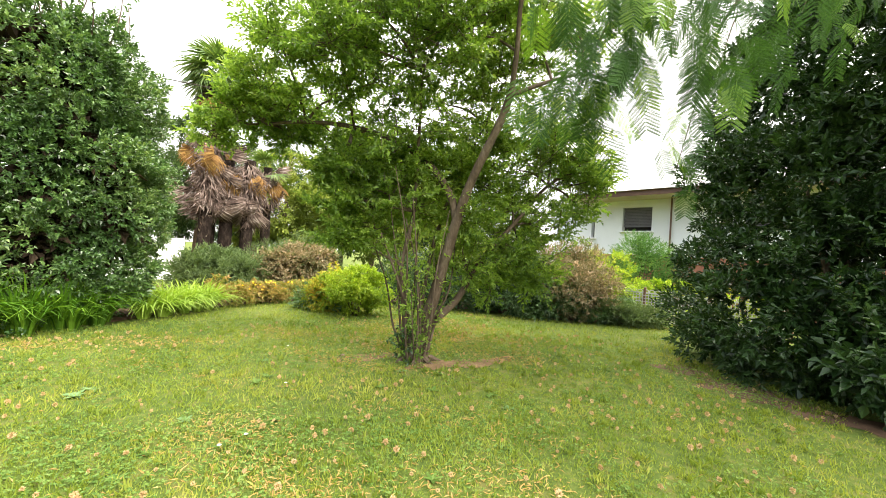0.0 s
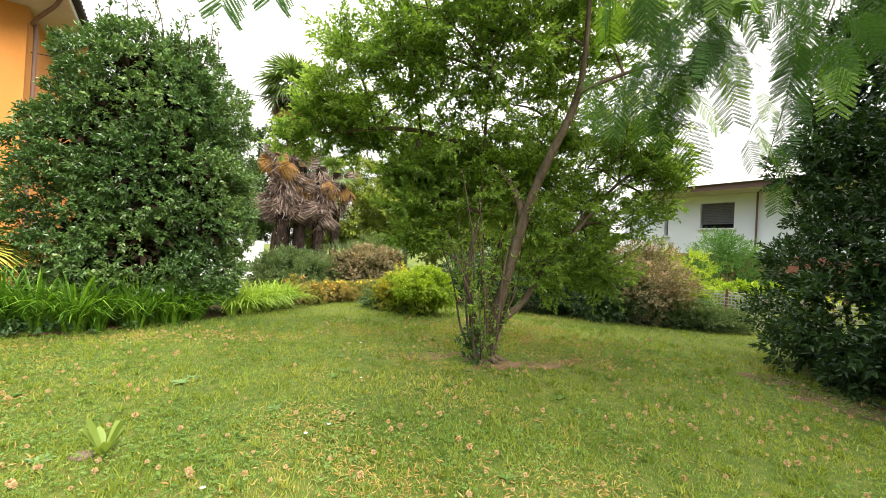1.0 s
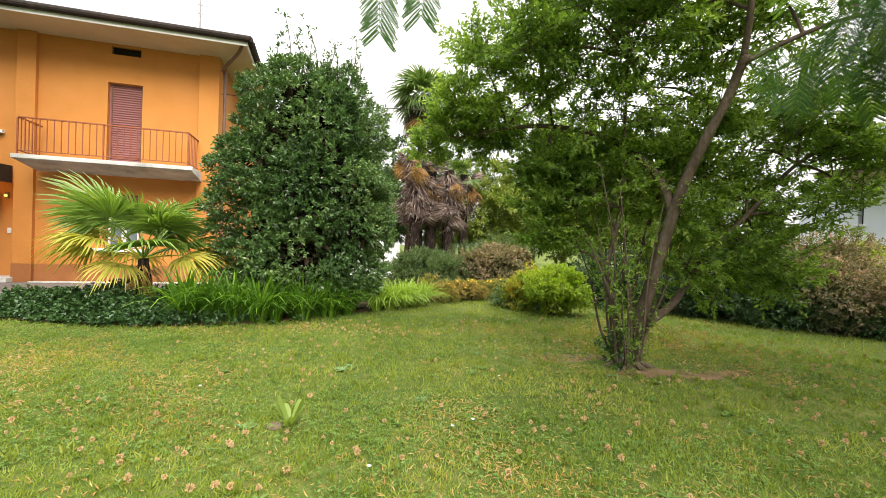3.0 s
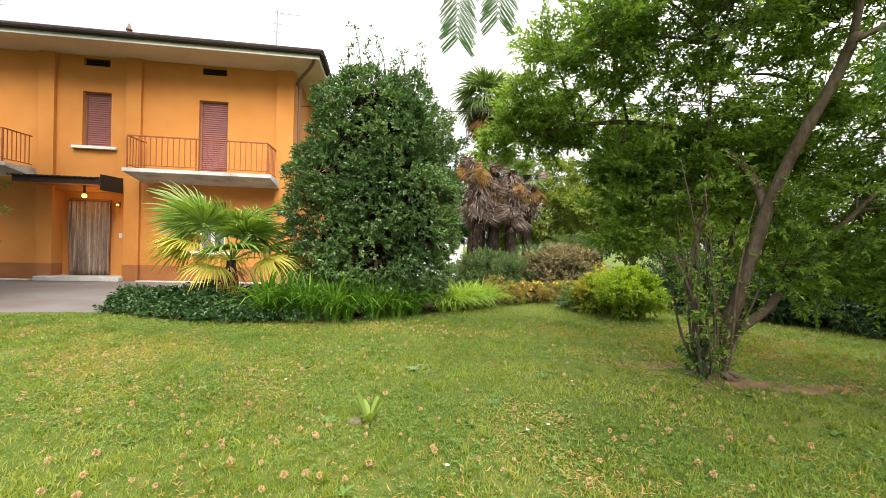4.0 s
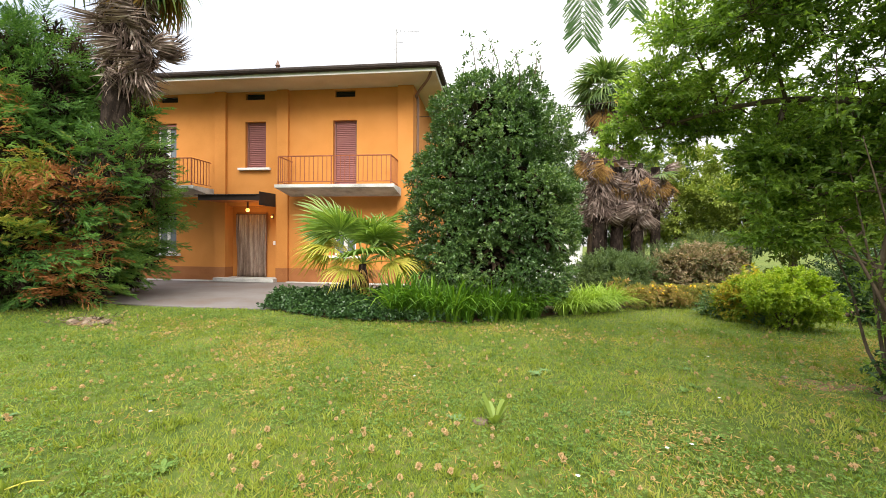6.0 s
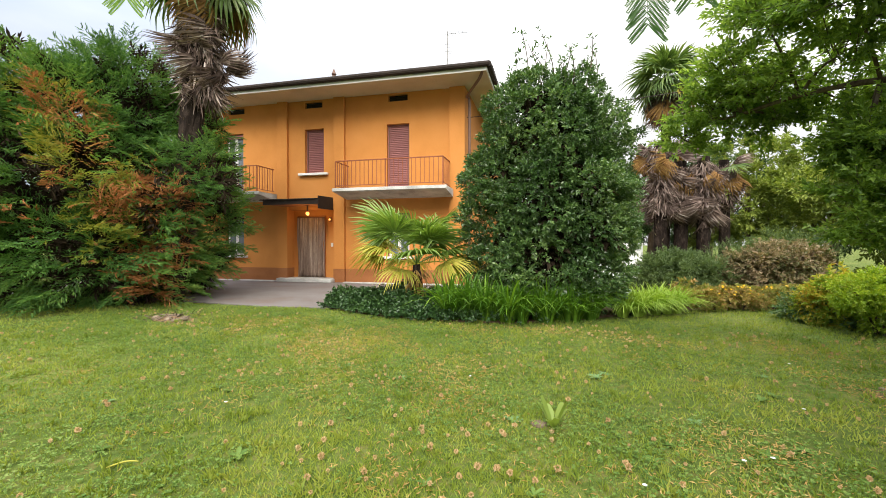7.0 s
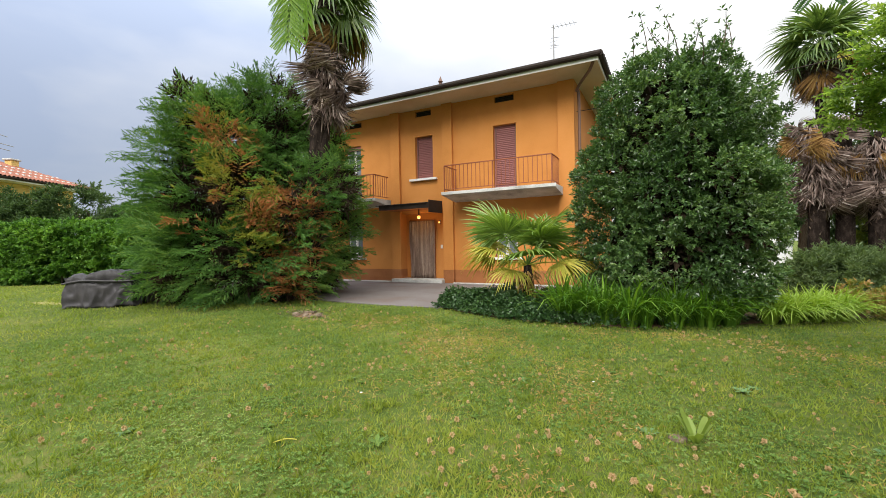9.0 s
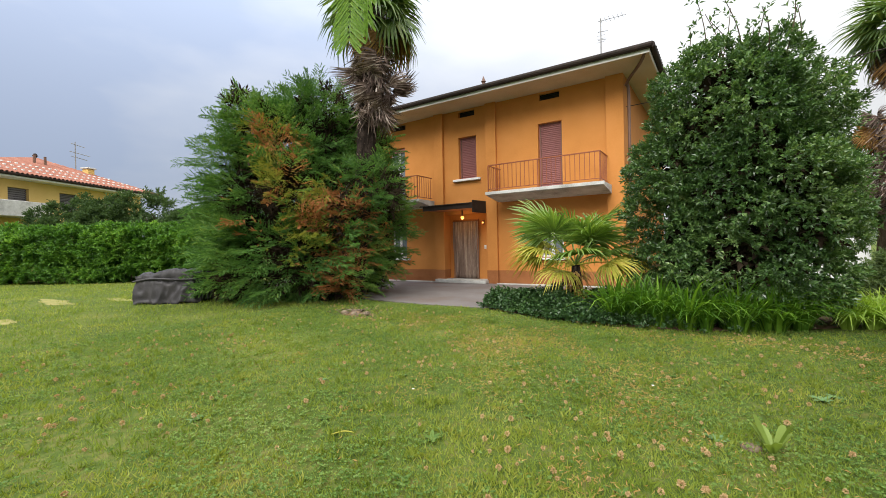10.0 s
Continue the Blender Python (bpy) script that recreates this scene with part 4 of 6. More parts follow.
for i in range(16):
    x = 0.55 + r.normal(0, 0.55)
    b = np.array((x, 9.4 + r.normal(0, 0.3), 4.3))
    tip = b + np.array((r.normal(0.15, 0.45), r.normal(0, 0.25), 0.55 + 0.75 * r.random()))
    mid = (b + tip) / 2 + np.array((0.05, 0, 0.08))
    part("shoot", tube([b, mid, tip], [0.012, 0.009, 0.005], 5), M["bark"], hol)
    P = np.array([b + (tip - b) * s + r.normal(0, 0.04, 3) for s in np.linspace(0.3, 1.0, 8)])
    part("shoot_leaves", leaf_mesh("shoot_leaves", *sprigs(r, P, unit(tip - b)[None] + r.normal(0, 0.5, P.shape), 3, 0.07, 0.095, 0.042)), M["holly"], hol)
# lighter, looser side growth with pale new leaves
foliage("side_growth", r, [(1.5, 9.5, 2.6, 0.38, 0.5, 0.9), (1.4, 9.5, 1.6, 0.34, 0.45, 0.6), (1.4, 9.5, 3.5, 0.35, 0.4, 0.6), (1.65, 9.6, 2.0, 0.3, 0.4, 0.6), (1.75, 9.6, 2.7, 0.28, 0.4, 0.6)], 1500, 7, 0.2, 0.065, 0.034, M["holly"], hol, 0.3, 0.5, 9)

# spreading privet tree on the lawn, several stems from one base
tree = thing("privet_tree", (4.2, 4.68, 0), "multi-stemmed spreading privet tree on the lawn", "tree")
r = np.random.default_rng(11)
STEMS = [
    ([(4.17, 4.67, -0.05), (4.18, 4.64, 0.28), (4.24, 4.52, 0.62), (4.29, 4.05, 2.05), (4.39, 3.64, 2.92), (4.36, 3.44, 3.27)], [0.17, 0.125, 0.080, 0.057, 0.046, 0.040]),
    ([(4.36, 3.46, 3.24), (4.25, 3.32, 3.6), (4.14, 3.2, 4.1), (4.1, 3.0, 4.8)], [0.034, 0.028, 0.024, 0.012]),
    ([(4.37, 3.46, 3.2), (4.72, 3.19, 3.4), (5.06, 2.98, 3.52), (5.4, 2.8, 3.5)], [0.026, 0.020, 0.016, 0.008]),
    ([(4.28, 4.15, 1.80), (4.25, 4.25, 2.1), (4.12, 4.48, 2.46), (3.87, 4.89, 2.79), (3.43, 5.27, 2.95), (2.92, 5.57, 2.95), (2.46, 5.85, 2.86), (2.0, 6.1, 2.8)], [0.050, 0.046, 0.042, 0.036, 0.030, 0.024, 0.016, 0.006]),
    ([(4.20, 4.64, 0.30), (4.38, 4.56, 0.52), (4.66, 4.44, 0.82), (4.92, 4.35, 1.3), (5.33, 4.13, 1.85), (5.82, 3.95, 2.45), (6.33, 3.76, 2.75)], [0.058, 0.050, 0.044, 0.034, 0.027, 0.020, 0.008]),
    ([(4.14, 4.68, 0.25), (3.98, 4.7, 0.7), (3.9, 4.7, 1.2), (3.97, 4.6, 1.9), (3.9, 4.5, 2.7), (3.75, 4.3, 3.5)], [0.055, 0.034, 0.028, 0.024, 0.020, 0.010]),
    ([(4.25, 4.75, 0.0), (4.3, 4.75, 0.7), (4.4, 4.7, 1.5), (4.65, 4.6, 2.4), (4.95, 4.4, 3.2)], [0.035, 0.026, 0.024, 0.020, 0.010]),
    ([(4.12, 4.62, 0.2), (4.0, 4.6, 0.55), (3.82, 4.62, 1.0), (3.6, 4.75, 1.6)], [0.034, 0.022, 0.016, 0.007]),
    ([(4.15, 4.58, 0.0), (4.1, 4.5, 0.5), (4.02, 4.5, 1.1), (3.85, 4.6, 1.8)], [0.022, 0.014, 0.012, 0.006]),
    ([(4.1, 4.7, 0.0), (3.98, 4.9, 0.4), (3.85, 4.95, 1.0), (3.65, 5.0, 1.5)], [0.022, 0.014, 0.010, 0.006]),
    ([(4.08, 4.58, 0.0), (3.90, 4.35, 0.25), (3.80, 4.28, 0.6), (3.74, 4.25, 0.95)], [0.014, 0.009, 0.007, 0.004]),
    ([(4.2, 4.6, 0.0), (4.16, 4.5, 0.5), (4.2, 4.42, 1.0), (4.15, 4.4, 1.6)], [0.014, 0.010, 0.008, 0.004]),
]
for i in range(9):
    a = 0.5 + i * 0.72
    h = 1.5 + 0.9 * r.random()
    STEMS.append(([(4.17 + 0.13 * math.cos(a), 4.66 + 0.13 * math.sin(a), -0.03), (4.17 + 0.24 * math.cos(a), 4.64 + 0.22 * math.sin(a), 0.4 + 0.2 * r.random()), (4.15 + 0.34 * math.cos(a) + r.normal(0, 0.06), 4.6 + 0.3 * math.sin(a), h * 0.6), (4.12 + 0.48 * math.cos(a) + r.normal(0, 0.1), 4.6 + 0.4 * math.sin(a), h)], [0.019 + 0.009 * r.random(), 0.014, 0.010, 0.004]))
for i, (p, q) in enumerate(STEMS):
    part("trunk" if i == 0 else "limb", tube(p, q, 10, 0.12, r), M["bark"], tree, smooth=True)
for i in range(7):
    a = i * 0.9 + 0.3
    part("root", tube([(4.17, 4.66, 0.16), (4.2 + 0.19 * math.cos(a), 4.66 + 0.19 * math.sin(a), 0.04), (4.2 + 0.36 * math.cos(a), 4.66 + 0.36 * math.sin(a), -0.03)], [0.055, 0.036, 0.016], 7), M["bark"], tree)
LOBES = [(2.0, 6.14, 2.68, 0.20), (4.6, 4.35, 1.75, 0.38), (2.62, 5.74, 3.15, 0.36), (2.42, 5.23, 3.64, 0.4), (2.75, 4.68, 3.62, 0.5), (3.14, 5.38, 3.25, 0.48), (3.35, 4.67, 3.52, 0.66), (3.69, 4.22, 3.74, 0.75),
         (4.11, 3.85, 3.9, 0.55), (4.31, 4.52, 3.32, 0.55), (3.53, 5.23, 2.2, 0.36), (3.71, 5.06, 1.62, 0.30), (3.31, 5.21, 1.5, 0.25), (3.9, 4.77, 2.07, 0.45), (5.46, 4.19, 2.63, 0.7), (6.14, 3.83, 2.58, 0.55),
         (5.99, 4.1, 1.82, 0.55), (5.26, 4.37, 1.5, 0.5), (5.3, 4.46, 1.12, 0.36), (5.98, 4.21, 1.17, 0.42), (6.46, 3.82, 2.19, 0.4), (3.67, 3.8, 4.29, 0.8), (4.37, 3.43, 4.43, 0.8), (3.04, 4.35, 4.0, 0.45),
         (5.11, 3.16, 4.18, 0.5), (5.01, 4.36, 2.26, 0.5), (4.75, 4.5, 1.2, 0.4), (4.9, 4.3, 2.9, 0.5), (5.7, 4.3, 1.45, 0.45), (3.45, 5.95, 3.0, 0.38), (3.0, 6.15, 3.05, 0.36), (3.95, 4.75, 3.0, 0.5), (4.75, 3.9, 3.6, 0.5), (3.0, 5.0, 3.75, 0.5), (4.2, 4.2, 4.4, 0.65), (3.6, 4.6, 4.2, 0.6), (4.95, 3.6, 4.0, 0.55), (5.6, 3.7, 3.2, 0.45)]
pts = np.concatenate([np.array(p) for p, q in STEMS[:7]])
LOBES += [(2.48, 6.04, 2.92, 0.27), (2.94, 6.04, 2.83, 0.27), (3.88, 6.02, 2.87, 0.27), (4.29, 6.02, 2.92, 0.27), (3.35, 5.35, 2.45, 0.32), (3.75, 5.3, 2.42, 0.34), (4.1, 5.25, 2.5, 0.36), (4.5, 5.2, 2.4, 0.38), (3.95, 5.35, 2.1, 0.34), (4.9, 5.0, 2.7, 0.4), (3.78, 4.95, 2.55, 0.34), (3.3, 5.2, 2.3, 0.30), (3.55, 5.0, 1.95, 0.36), (4.15, 4.7, 2.5, 0.36), (3.3, 5.3, 1.85, 0.26), (4.4, 4.75, 2.05, 0.42), (4.75, 4.55, 2.45, 0.42), (2.2, 5.9, 2.95, 0.30), (2.35, 5.65, 3.3, 0.32), (6.35, 3.75, 2.75, 0.34), (5.9, 3.75, 2.95, 0.40), (5.5, 4.3, 2.1, 0.45)]
leaf_rows = []
for q in LOBES:
    c = np.array(q[:3])
    near = pts[np.argmin(((pts - c) ** 2).sum(1) + 0.6 * np.maximum(0, pts[:, 2] - c[2]))]
    part("branch", tube([near, (near + c) / 2 + np.array((0, 0, 0.06)), c], [0.020, 0.014, 0.008], 6), M["bark"], tree)
    pc = []
    for i in range(int((9 + 34 * q[3]) * (0.94 if q[2] > 3.4 else 0.86))):
        d = unit(r.normal(0, 1, 3) * np.array((1, 1, 0.55)) + np.array((0, 0, 0.22)))
        L = q[3] * (0.85 + 0.45 * r.random())
        o = c + r.normal(0, 0.22 * q[3], 3)
        way = lambda v: o + d * L * v + np.array((0, 0, 0.10 * L * v * v))
        pc.append(tube([way(0.02), way(0.5), way(1.0)], [0.006, 0.004, 0.0015], 4))
        flat = unit(np.cross(d, np.array((0, 0, 1.0)) + r.normal(0, 0.35, 3)))
        # side shoots to both sides, each with its own row of leaves
        for j in range(11):
            v = 0.22 + 0.78 * (j + r.random()) / 11
            leaf_rows.append((way(v), unit(d * 0.9 + flat * (1 if j % 2 else -1) * (1.05 - 0.5 * v) + r.normal(0, 0.28, 3) + np.array((0, 0, 0.16)))))
    tw = part("twig", joined(pc), M["bark"], tree)
    tw["kind"] = "stuff"
allP, allD = np.array([a for a, b in leaf_rows]), np.array([b for a, b in leaf_rows])
part("crown", leaf_mesh("crown", *sprigs(r, allP, allD, 9, 0.18, 0.062, 0.033, 0.75, 0.2)), M["privet"], tree, "small glossy green leaves")

foot = np.array([(4.0 + 0.1 * r.normal(), 4.6 + 0.1 * r.normal(), 0.04 + 0.4 * r.random()) for _ in range(34)])
part("ivy_leaves", leaf_mesh("ivy_leaves", *sprigs(r, foot, r.normal(0, 1, foot.shape) + np.array((-0.3, -0.5, 0.6)), 6, 0.08, 0.05, 0.04)), M["ivy"], tree, "dark ivy round the foot of the stems")
suck = np.array([p + (q - p) * u for s in STEMS[5:] for p, q in zip(np.array(s[0])[:-1], np.array(s[0])[1:]) for u in r.random(9)])
part("sucker_leaves", leaf_mesh("sucker_leaves", *sprigs(r, suck + r.normal(0, 0.06, suck.shape), r.normal(0, 1, suck.shape) + np.array((0, -0.2, 0.5)), 5, 0.12, 0.06, 0.028)), M["privet"], tree)

# tall dark laurel at the lawn's edge
LAU = [(8.85, 1.6, 1.1, 1.5, 1.4, 1.3), (9.25, 1.7, 2.7, 1.35, 1.2, 1.5), (9.6, 1.6, 4.4, 1.35, 1.4, 1.5), (8.3, 0.3, 1.1, 1.7, 1.5, 1.3), (8.7, 0.3, 3.2, 1.5, 1.6, 1.8), (9.0, -0.4, 5.2, 1.7, 1.8, 1.5), (8.7, -1.6, 2.4, 2.2, 1.8, 2.6), (8.1, 1.3, 0.75, 1.3, 1.3, 0.8), (7.5, 0.1, 0.6, 1.2, 1.2, 0.75)]
lau = thing("laurel_tree", (8.5, 1.2, 0), "tall dense dark-green laurel at the lawn edge", "tree")
r = np.random.default_rng(21)
for q in LAU[:7]:
    part("stem", tube([(8.8, 0.9, -0.03), (8.8 + 0.5 * (q[0] - 8.8), 0.9 + 0.5 * (q[1] - 0.9), q[2] * 0.5), (q[0], q[1], q[2] + 0.3)], [0.07, 0.05, 0.015], 7), M["bark"], lau)
headed("leaves", r, LAU, 720, 0.34, 34, 8, 0.17, 0.095, 0.046, M["laurel"], lau, 21, rough_by=0.14, inner=0.84)
_small = [(*q[:3], *(np.array(q[3:6]) * 0.82)) for q in LAU]
foliage("inner_leaves", r, _small, 6500, 8, 0.25, 0.14, 0.08, M["laurel"], lau, 0.7, 0.2, 24)

# feathery silk tree reaching over the lawn, its trunk inside the laurel
silk = thing("silk_tree", (8.4, -0.2, 0), "silk tree with feathery bipinnate leaves overhead", "tree")
r = np.random.default_rng(31)
SILK = [([(8.6, -0.4, -0.05), (8.4, -0.2, 2.0), (7.6, 0.0, 3.9), (6.0, 0.2, 5.0)], [0.16, 0.13, 0.10, 0.07]),
        ([(6.0, 0.2, 5.0), (4.8, 0.7, 4.8), (3.9, 1.1, 4.3), (3.3, 1.4, 3.7)], [0.06, 0.045, 0.03, 0.012]),
        ([(4.8, 0.7, 4.8), (3.2, 0.9, 4.4), (2.0, 1.4, 3.9), (1.0, 2.3, 3.25)], [0.04, 0.03, 0.02, 0.007]),
        ([(6.0, 0.2, 5.0), (5.6, 0.9, 4.6), (5.2, 1.4, 4.0), (4.9, 1.6, 3.5)], [0.05, 0.035, 0.022, 0.010]),
        ([(2.0, 1.4, 3.9), (0.6, 1.2, 3.8), (-0.9, 1.5, 3.4), (-1.5, 1.8, 3.1)], [0.02, 0.015, 0.010, 0.005])]
for i, (p, q) in enumerate(SILK):
    part("trunk" if i == 0 else "limb", tube(p, q, 8, 0.1, r), M["bark"], silk, smooth=True)


def silk_leaf(name, seed, length=0.36, pairs=12, mat="silk", open_by=0.80, leaflet=0.0125):
    """A twice-divided leaf: a rachis, pairs of side stalks, each set with two rows of small leaflets."""
    q = np.random.default_rng(seed)
    B, A, Fc, Ln = [], [], [], []
    stalks = []
    arc = lambda s: np.array((0, s * length, -0.22 * length * s * s))
    stalks.append(tube([arc(0), arc(0.5), arc(1.0)], [0.0022, 0.0018, 0.001], 4))
    for i in range(pairs):
        s = 0.16 + 0.84 * i / (pairs - 1)
        o = arc(s)
        pl = length * (0.40 - 0.30 * (s - 0.45) ** 2) * (0.92 + 0.16 * q.random())
        for sd in (-1, 1):
            d = unit(np.array((sd * open_by, 0.62, -0.20)) + q.normal(0, 0.05, 3))
            stalks.append(tube([o, o + d * pl], [0.0010, 0.0006], 3))
            cr = unit(np.cross(d, np.array((0, 0, 1.0))))
            for j in range(18):
                b = o + d * pl * (j + 1) / 18.5
                for e in (-1, 1):
                    B.append(b)
                    A.append(unit(cr * e + d * 0.55 + np.array((0, 0, -0.12))))
                    Fc.append((0, 0, 1.0))
                    Ln.append(leaflet * (0.7 + 0.4 * math.sin(math.pi * (j + 1) / 19)))
    n = len(B)
    V0, F0 = joined(stalks)
    B, A, Fc, Ln = np.array(B), np.array(A), np.array(Fc), np.array(Ln)[:, None]
    side = unit(np.cross(A, Fc))
    Q = np.empty((n, 4, 3))
    Q[:, 0], Q[:, 1], Q[:, 2], Q[:, 3] = B, B + A * Ln * 0.5 + side * 0.0046, B + A * Ln, B + A * Ln * 0.5 - side * 0.0046
    k = len(V0) + np.arange(n)[:, None] * 4 + np.arange(4)[None, :]
    me = bpy.data.meshes.new(name)
    me.from_pydata(np.concatenate([V0, Q.reshape(-1, 3)]), [], F0 + k.tolist())
    me.materials.append(M[mat])
    return me


SL = [silk_leaf("silk_leaf", 40 + i, 0.36 + 0.06 * i) for i in range(3)] + [silk_leaf("silk_leaf", 44, 0.40, mat="silk_light")]
END = silk_leaf("silk_leaf", 46, 0.40, 12, open_by=0.50, leaflet=0.015)
END_LIGHT = silk_leaf("silk_leaf", 47, 0.40, 12, "silk_light", 0.55, 0.014)


def hang_leaf(meshes, p, az, tilt, roll, parent, scale=1.0, name="leaf"):
    ob = new(name, meshes)
    ob.parent = parent
    ob.matrix_parent_inverse = parent.matrix_basis.inverted()
    ob.matrix_basis = pose(*p, 0, 0, az) @ pose(0, 0, 0, tilt, roll, 0) @ Matrix.Diagonal((scale, scale, scale, 1))
    return ob


# drooping leafy twigs: a start on a limb, the hanging end, how many leaves, how wide
for s, e, n0, w in (((3.6, 1.25, 4.0), (3.25, 1.70, 2.85), 30, 0.30), ((3.9, 1.1, 4.3), (3.65, 1.30, 2.95), 26, 0.34), ((5.0, 1.5, 3.6), (4.45, 1.45, 2.95), 18, 0.34), ((3.4, 1.35, 3.8), (3.3, 2.02, 2.42), 16, 0.22),
                    ((4.9, 1.6, 3.5), (5.15, 2.0, 2.30), 7, 0.12), ((5.6, 0.9, 4.6), (5.5, 1.15, 3.7), 7, 0.40), ((6.0, 0.2, 5.0), (6.3, 0.9, 3.9), 5, 0.40), ((4.8, 0.7, 4.8), (4.6, 1.1, 3.6), 14, 0.4), ((3.3, 1.4, 3.7), (2.7, 1.7, 3.15), 14, 0.25),
                    ((1.0, 2.3, 3.25), (0.84, 2.58, 2.88), 0, 0.05)):
    s, e = np.array(s), np.array(e)
    part("twig", tube([s, (s + e) / 2 + np.array((0.05, 0.0, 0.12)), e], [0.009, 0.006, 0.003], 5), M["bark"], silk)
    for i in range(int(n0 * 1.6)):
        p = e + (s - e) * (0.45 * r.random() ** 1.5) + r.normal(0, 1, 3) * np.array((w, w, w * 0.75)) * 0.75
        hang_leaf(SL[3 if i % 9 == 0 else i % 3], p, r.random() * 360, -38 - 38 * r.random(), r.normal(0, 15), silk, 0.55 + 0.28 * r.random())
# the crown above the lawn's edge
for i in range(150):
    u = r.random()
    p = np.array((3.6 + 5.0 * u, -2.6 + 3.7 * r.random(), 4.75 + 1.1 * math.sin(math.pi * u) + 0.5 * r.random()))
    hang_leaf(SL[i % 3], p, r.random() * 360, -10 - 35 * r.random(), r.normal(0, 18), silk, 1.6 + 0.7 * r.random())
for i in range(12):
    a = r.random() * 6.28
    e = np.array((6.0 + 2.4 * math.cos(a), 0.0 + 1.5 * math.sin(a), 5.5 + 0.4 * r.random()))
    part("limb", tube([(6.6, 0.1, 4.7), (np.array((6.6, 0.1, 4.7)) + e) / 2 + np.array((0, 0, 0.15)), e], [0.04, 0.025, 0.008], 6), M["bark"], silk)
# the leaves at the ends of the long limbs
for p, az, tl in (((0.84, 2.58, 2.88), 5, -78), ((1.06, 2.60, 3.03), -12, -74)):
    hang_leaf(END, p, az, tl, 0, silk, 1.0)
for p, az, tl in (((-1.60, 1.98, 3.0), 20, -80), ((-1.5, 1.95, 3.08), -30, -70)):
    hang_leaf(END_LIGHT, p, az, tl, 0, silk, 1.0)


# ---- palms ----
def fan(name, seed, petiole=0.7, blade=0.62, n=30, droop=0.35, sweep=205, mat=None, wide=1.0):
    """A fan-palm leaf: a stalk along +y and narrow folded blades round its end."""
    q = np.random.default_rng(seed)
    V, F = tube([(0, 0, 0), (0, petiole * 0.55, 0.02), (0, petiole, -0.02)], [0.014, 0.010, 0.008], 5)
    V, F = V.tolist(), list(F)
    for i in range(n):
        th = radians(-sweep / 2 + sweep * (i + 0.5) / n + q.normal(0, 1.5))
        L = blade * (0.78 + 0.22 * math.cos(th * 0.8)) * (0.92 + 0.16 * q.random())
        d, s = np.array((math.sin(th), math.cos(th), 0)), np.array((math.cos(th), -math.sin(th), 0))
        dr = droop * (0.7 + 0.7 * q.random())
        o = len(V)
        for u, w in ((0.05, 0.008), (0.45, 0.024 * wide), (0.78, 0.016 * wide), (1.0, 0.002)):
            c = np.array((0, petiole, -0.02)) + d * L * u * (1 - 0.12 * dr * u) + np.array((0, 0, 0.06 * u - dr * L * u ** 3))
            V += [(c - s * w).tolist(), (c + np.array((0, 0, -w * 0.6))).tolist(), (c + s * w).tolist()]
        for k in range(3):
            a = o + 3 * k
            F += [[a, a + 1, a + 4, a + 3], [a + 1, a + 2, a + 5, a + 4]]
    me = bpy.data.meshes.new(name)
    me.from_pydata(V, [], F)
    if mat:
        me.materials.append(mat)
    return me


FANS = {k: [fan("fan_leaf", 60 + i + 7 * j, 0.55, 0.68, 32, d, s, M[k]) for i in range(3)] for j, (k, d, s) in enumerate((("frond", 0.32, 215), ("frond_lime", 0.18, 205), ("frond_yellow", 0.30, 190), ("frond_tan", 0.9, 120), ("frond_dead", 1.0, 80)))}
FANS["frond_wide"] = [fan("fan_leaf", 110 + i, 0.74, 0.70, 40, 0.36, 215, M["frond_lime"], 0.85) for i in range(3)]
FANS["frond_gold"] = [fan("fan_leaf", 114 + i, 0.70, 0.64, 34, 0.55, 195, M["frond_yellow"], 0.85) for i in range(3)]
FANS["frond_old"] = [fan("fan_leaf", 98 + i, 0.5, 0.72, 24, 0.62, 225, M["frond"], 1.4) for i in range(3)]


def dead_skirt(rng, c, r0, z0, z1, n, length, mat, parent, label):
    """Old fronds hanging down round the trunk, ragged strips in many layers."""
    a = rng.random(n) * 6.283
    z = z0 + (z1 - z0) * rng.random(n)
    rr = r0 * (0.35 + 0.6 * rng.random(n))
    rad = np.stack([np.cos(a), np.sin(a), np.zeros(n)], 1)
    base = np.array(c)[None] * np.array([1, 1, 0]) + rad * rr[:, None] + np.stack([np.zeros(n), np.zeros(n), z], 1)
    al = unit(rad * (0.75 * rng.random((n, 1)) ** 2) + np.array([0, 0, -1.0]) + rng.normal(0, 0.34, (n, 3)))
    ln = length * (0.3 + 0.95 * rng.random(n))
    ob = part("dead_fronds", leaf_mesh("dead_fronds", base, al, rad + rng.normal(0, 0.4, (n, 3)), ln, 0.028 + 0.03 * rng.random(n), 0.2, -0.12), mat, parent, label)
    ob["kind"] = "stuff"
    return ob


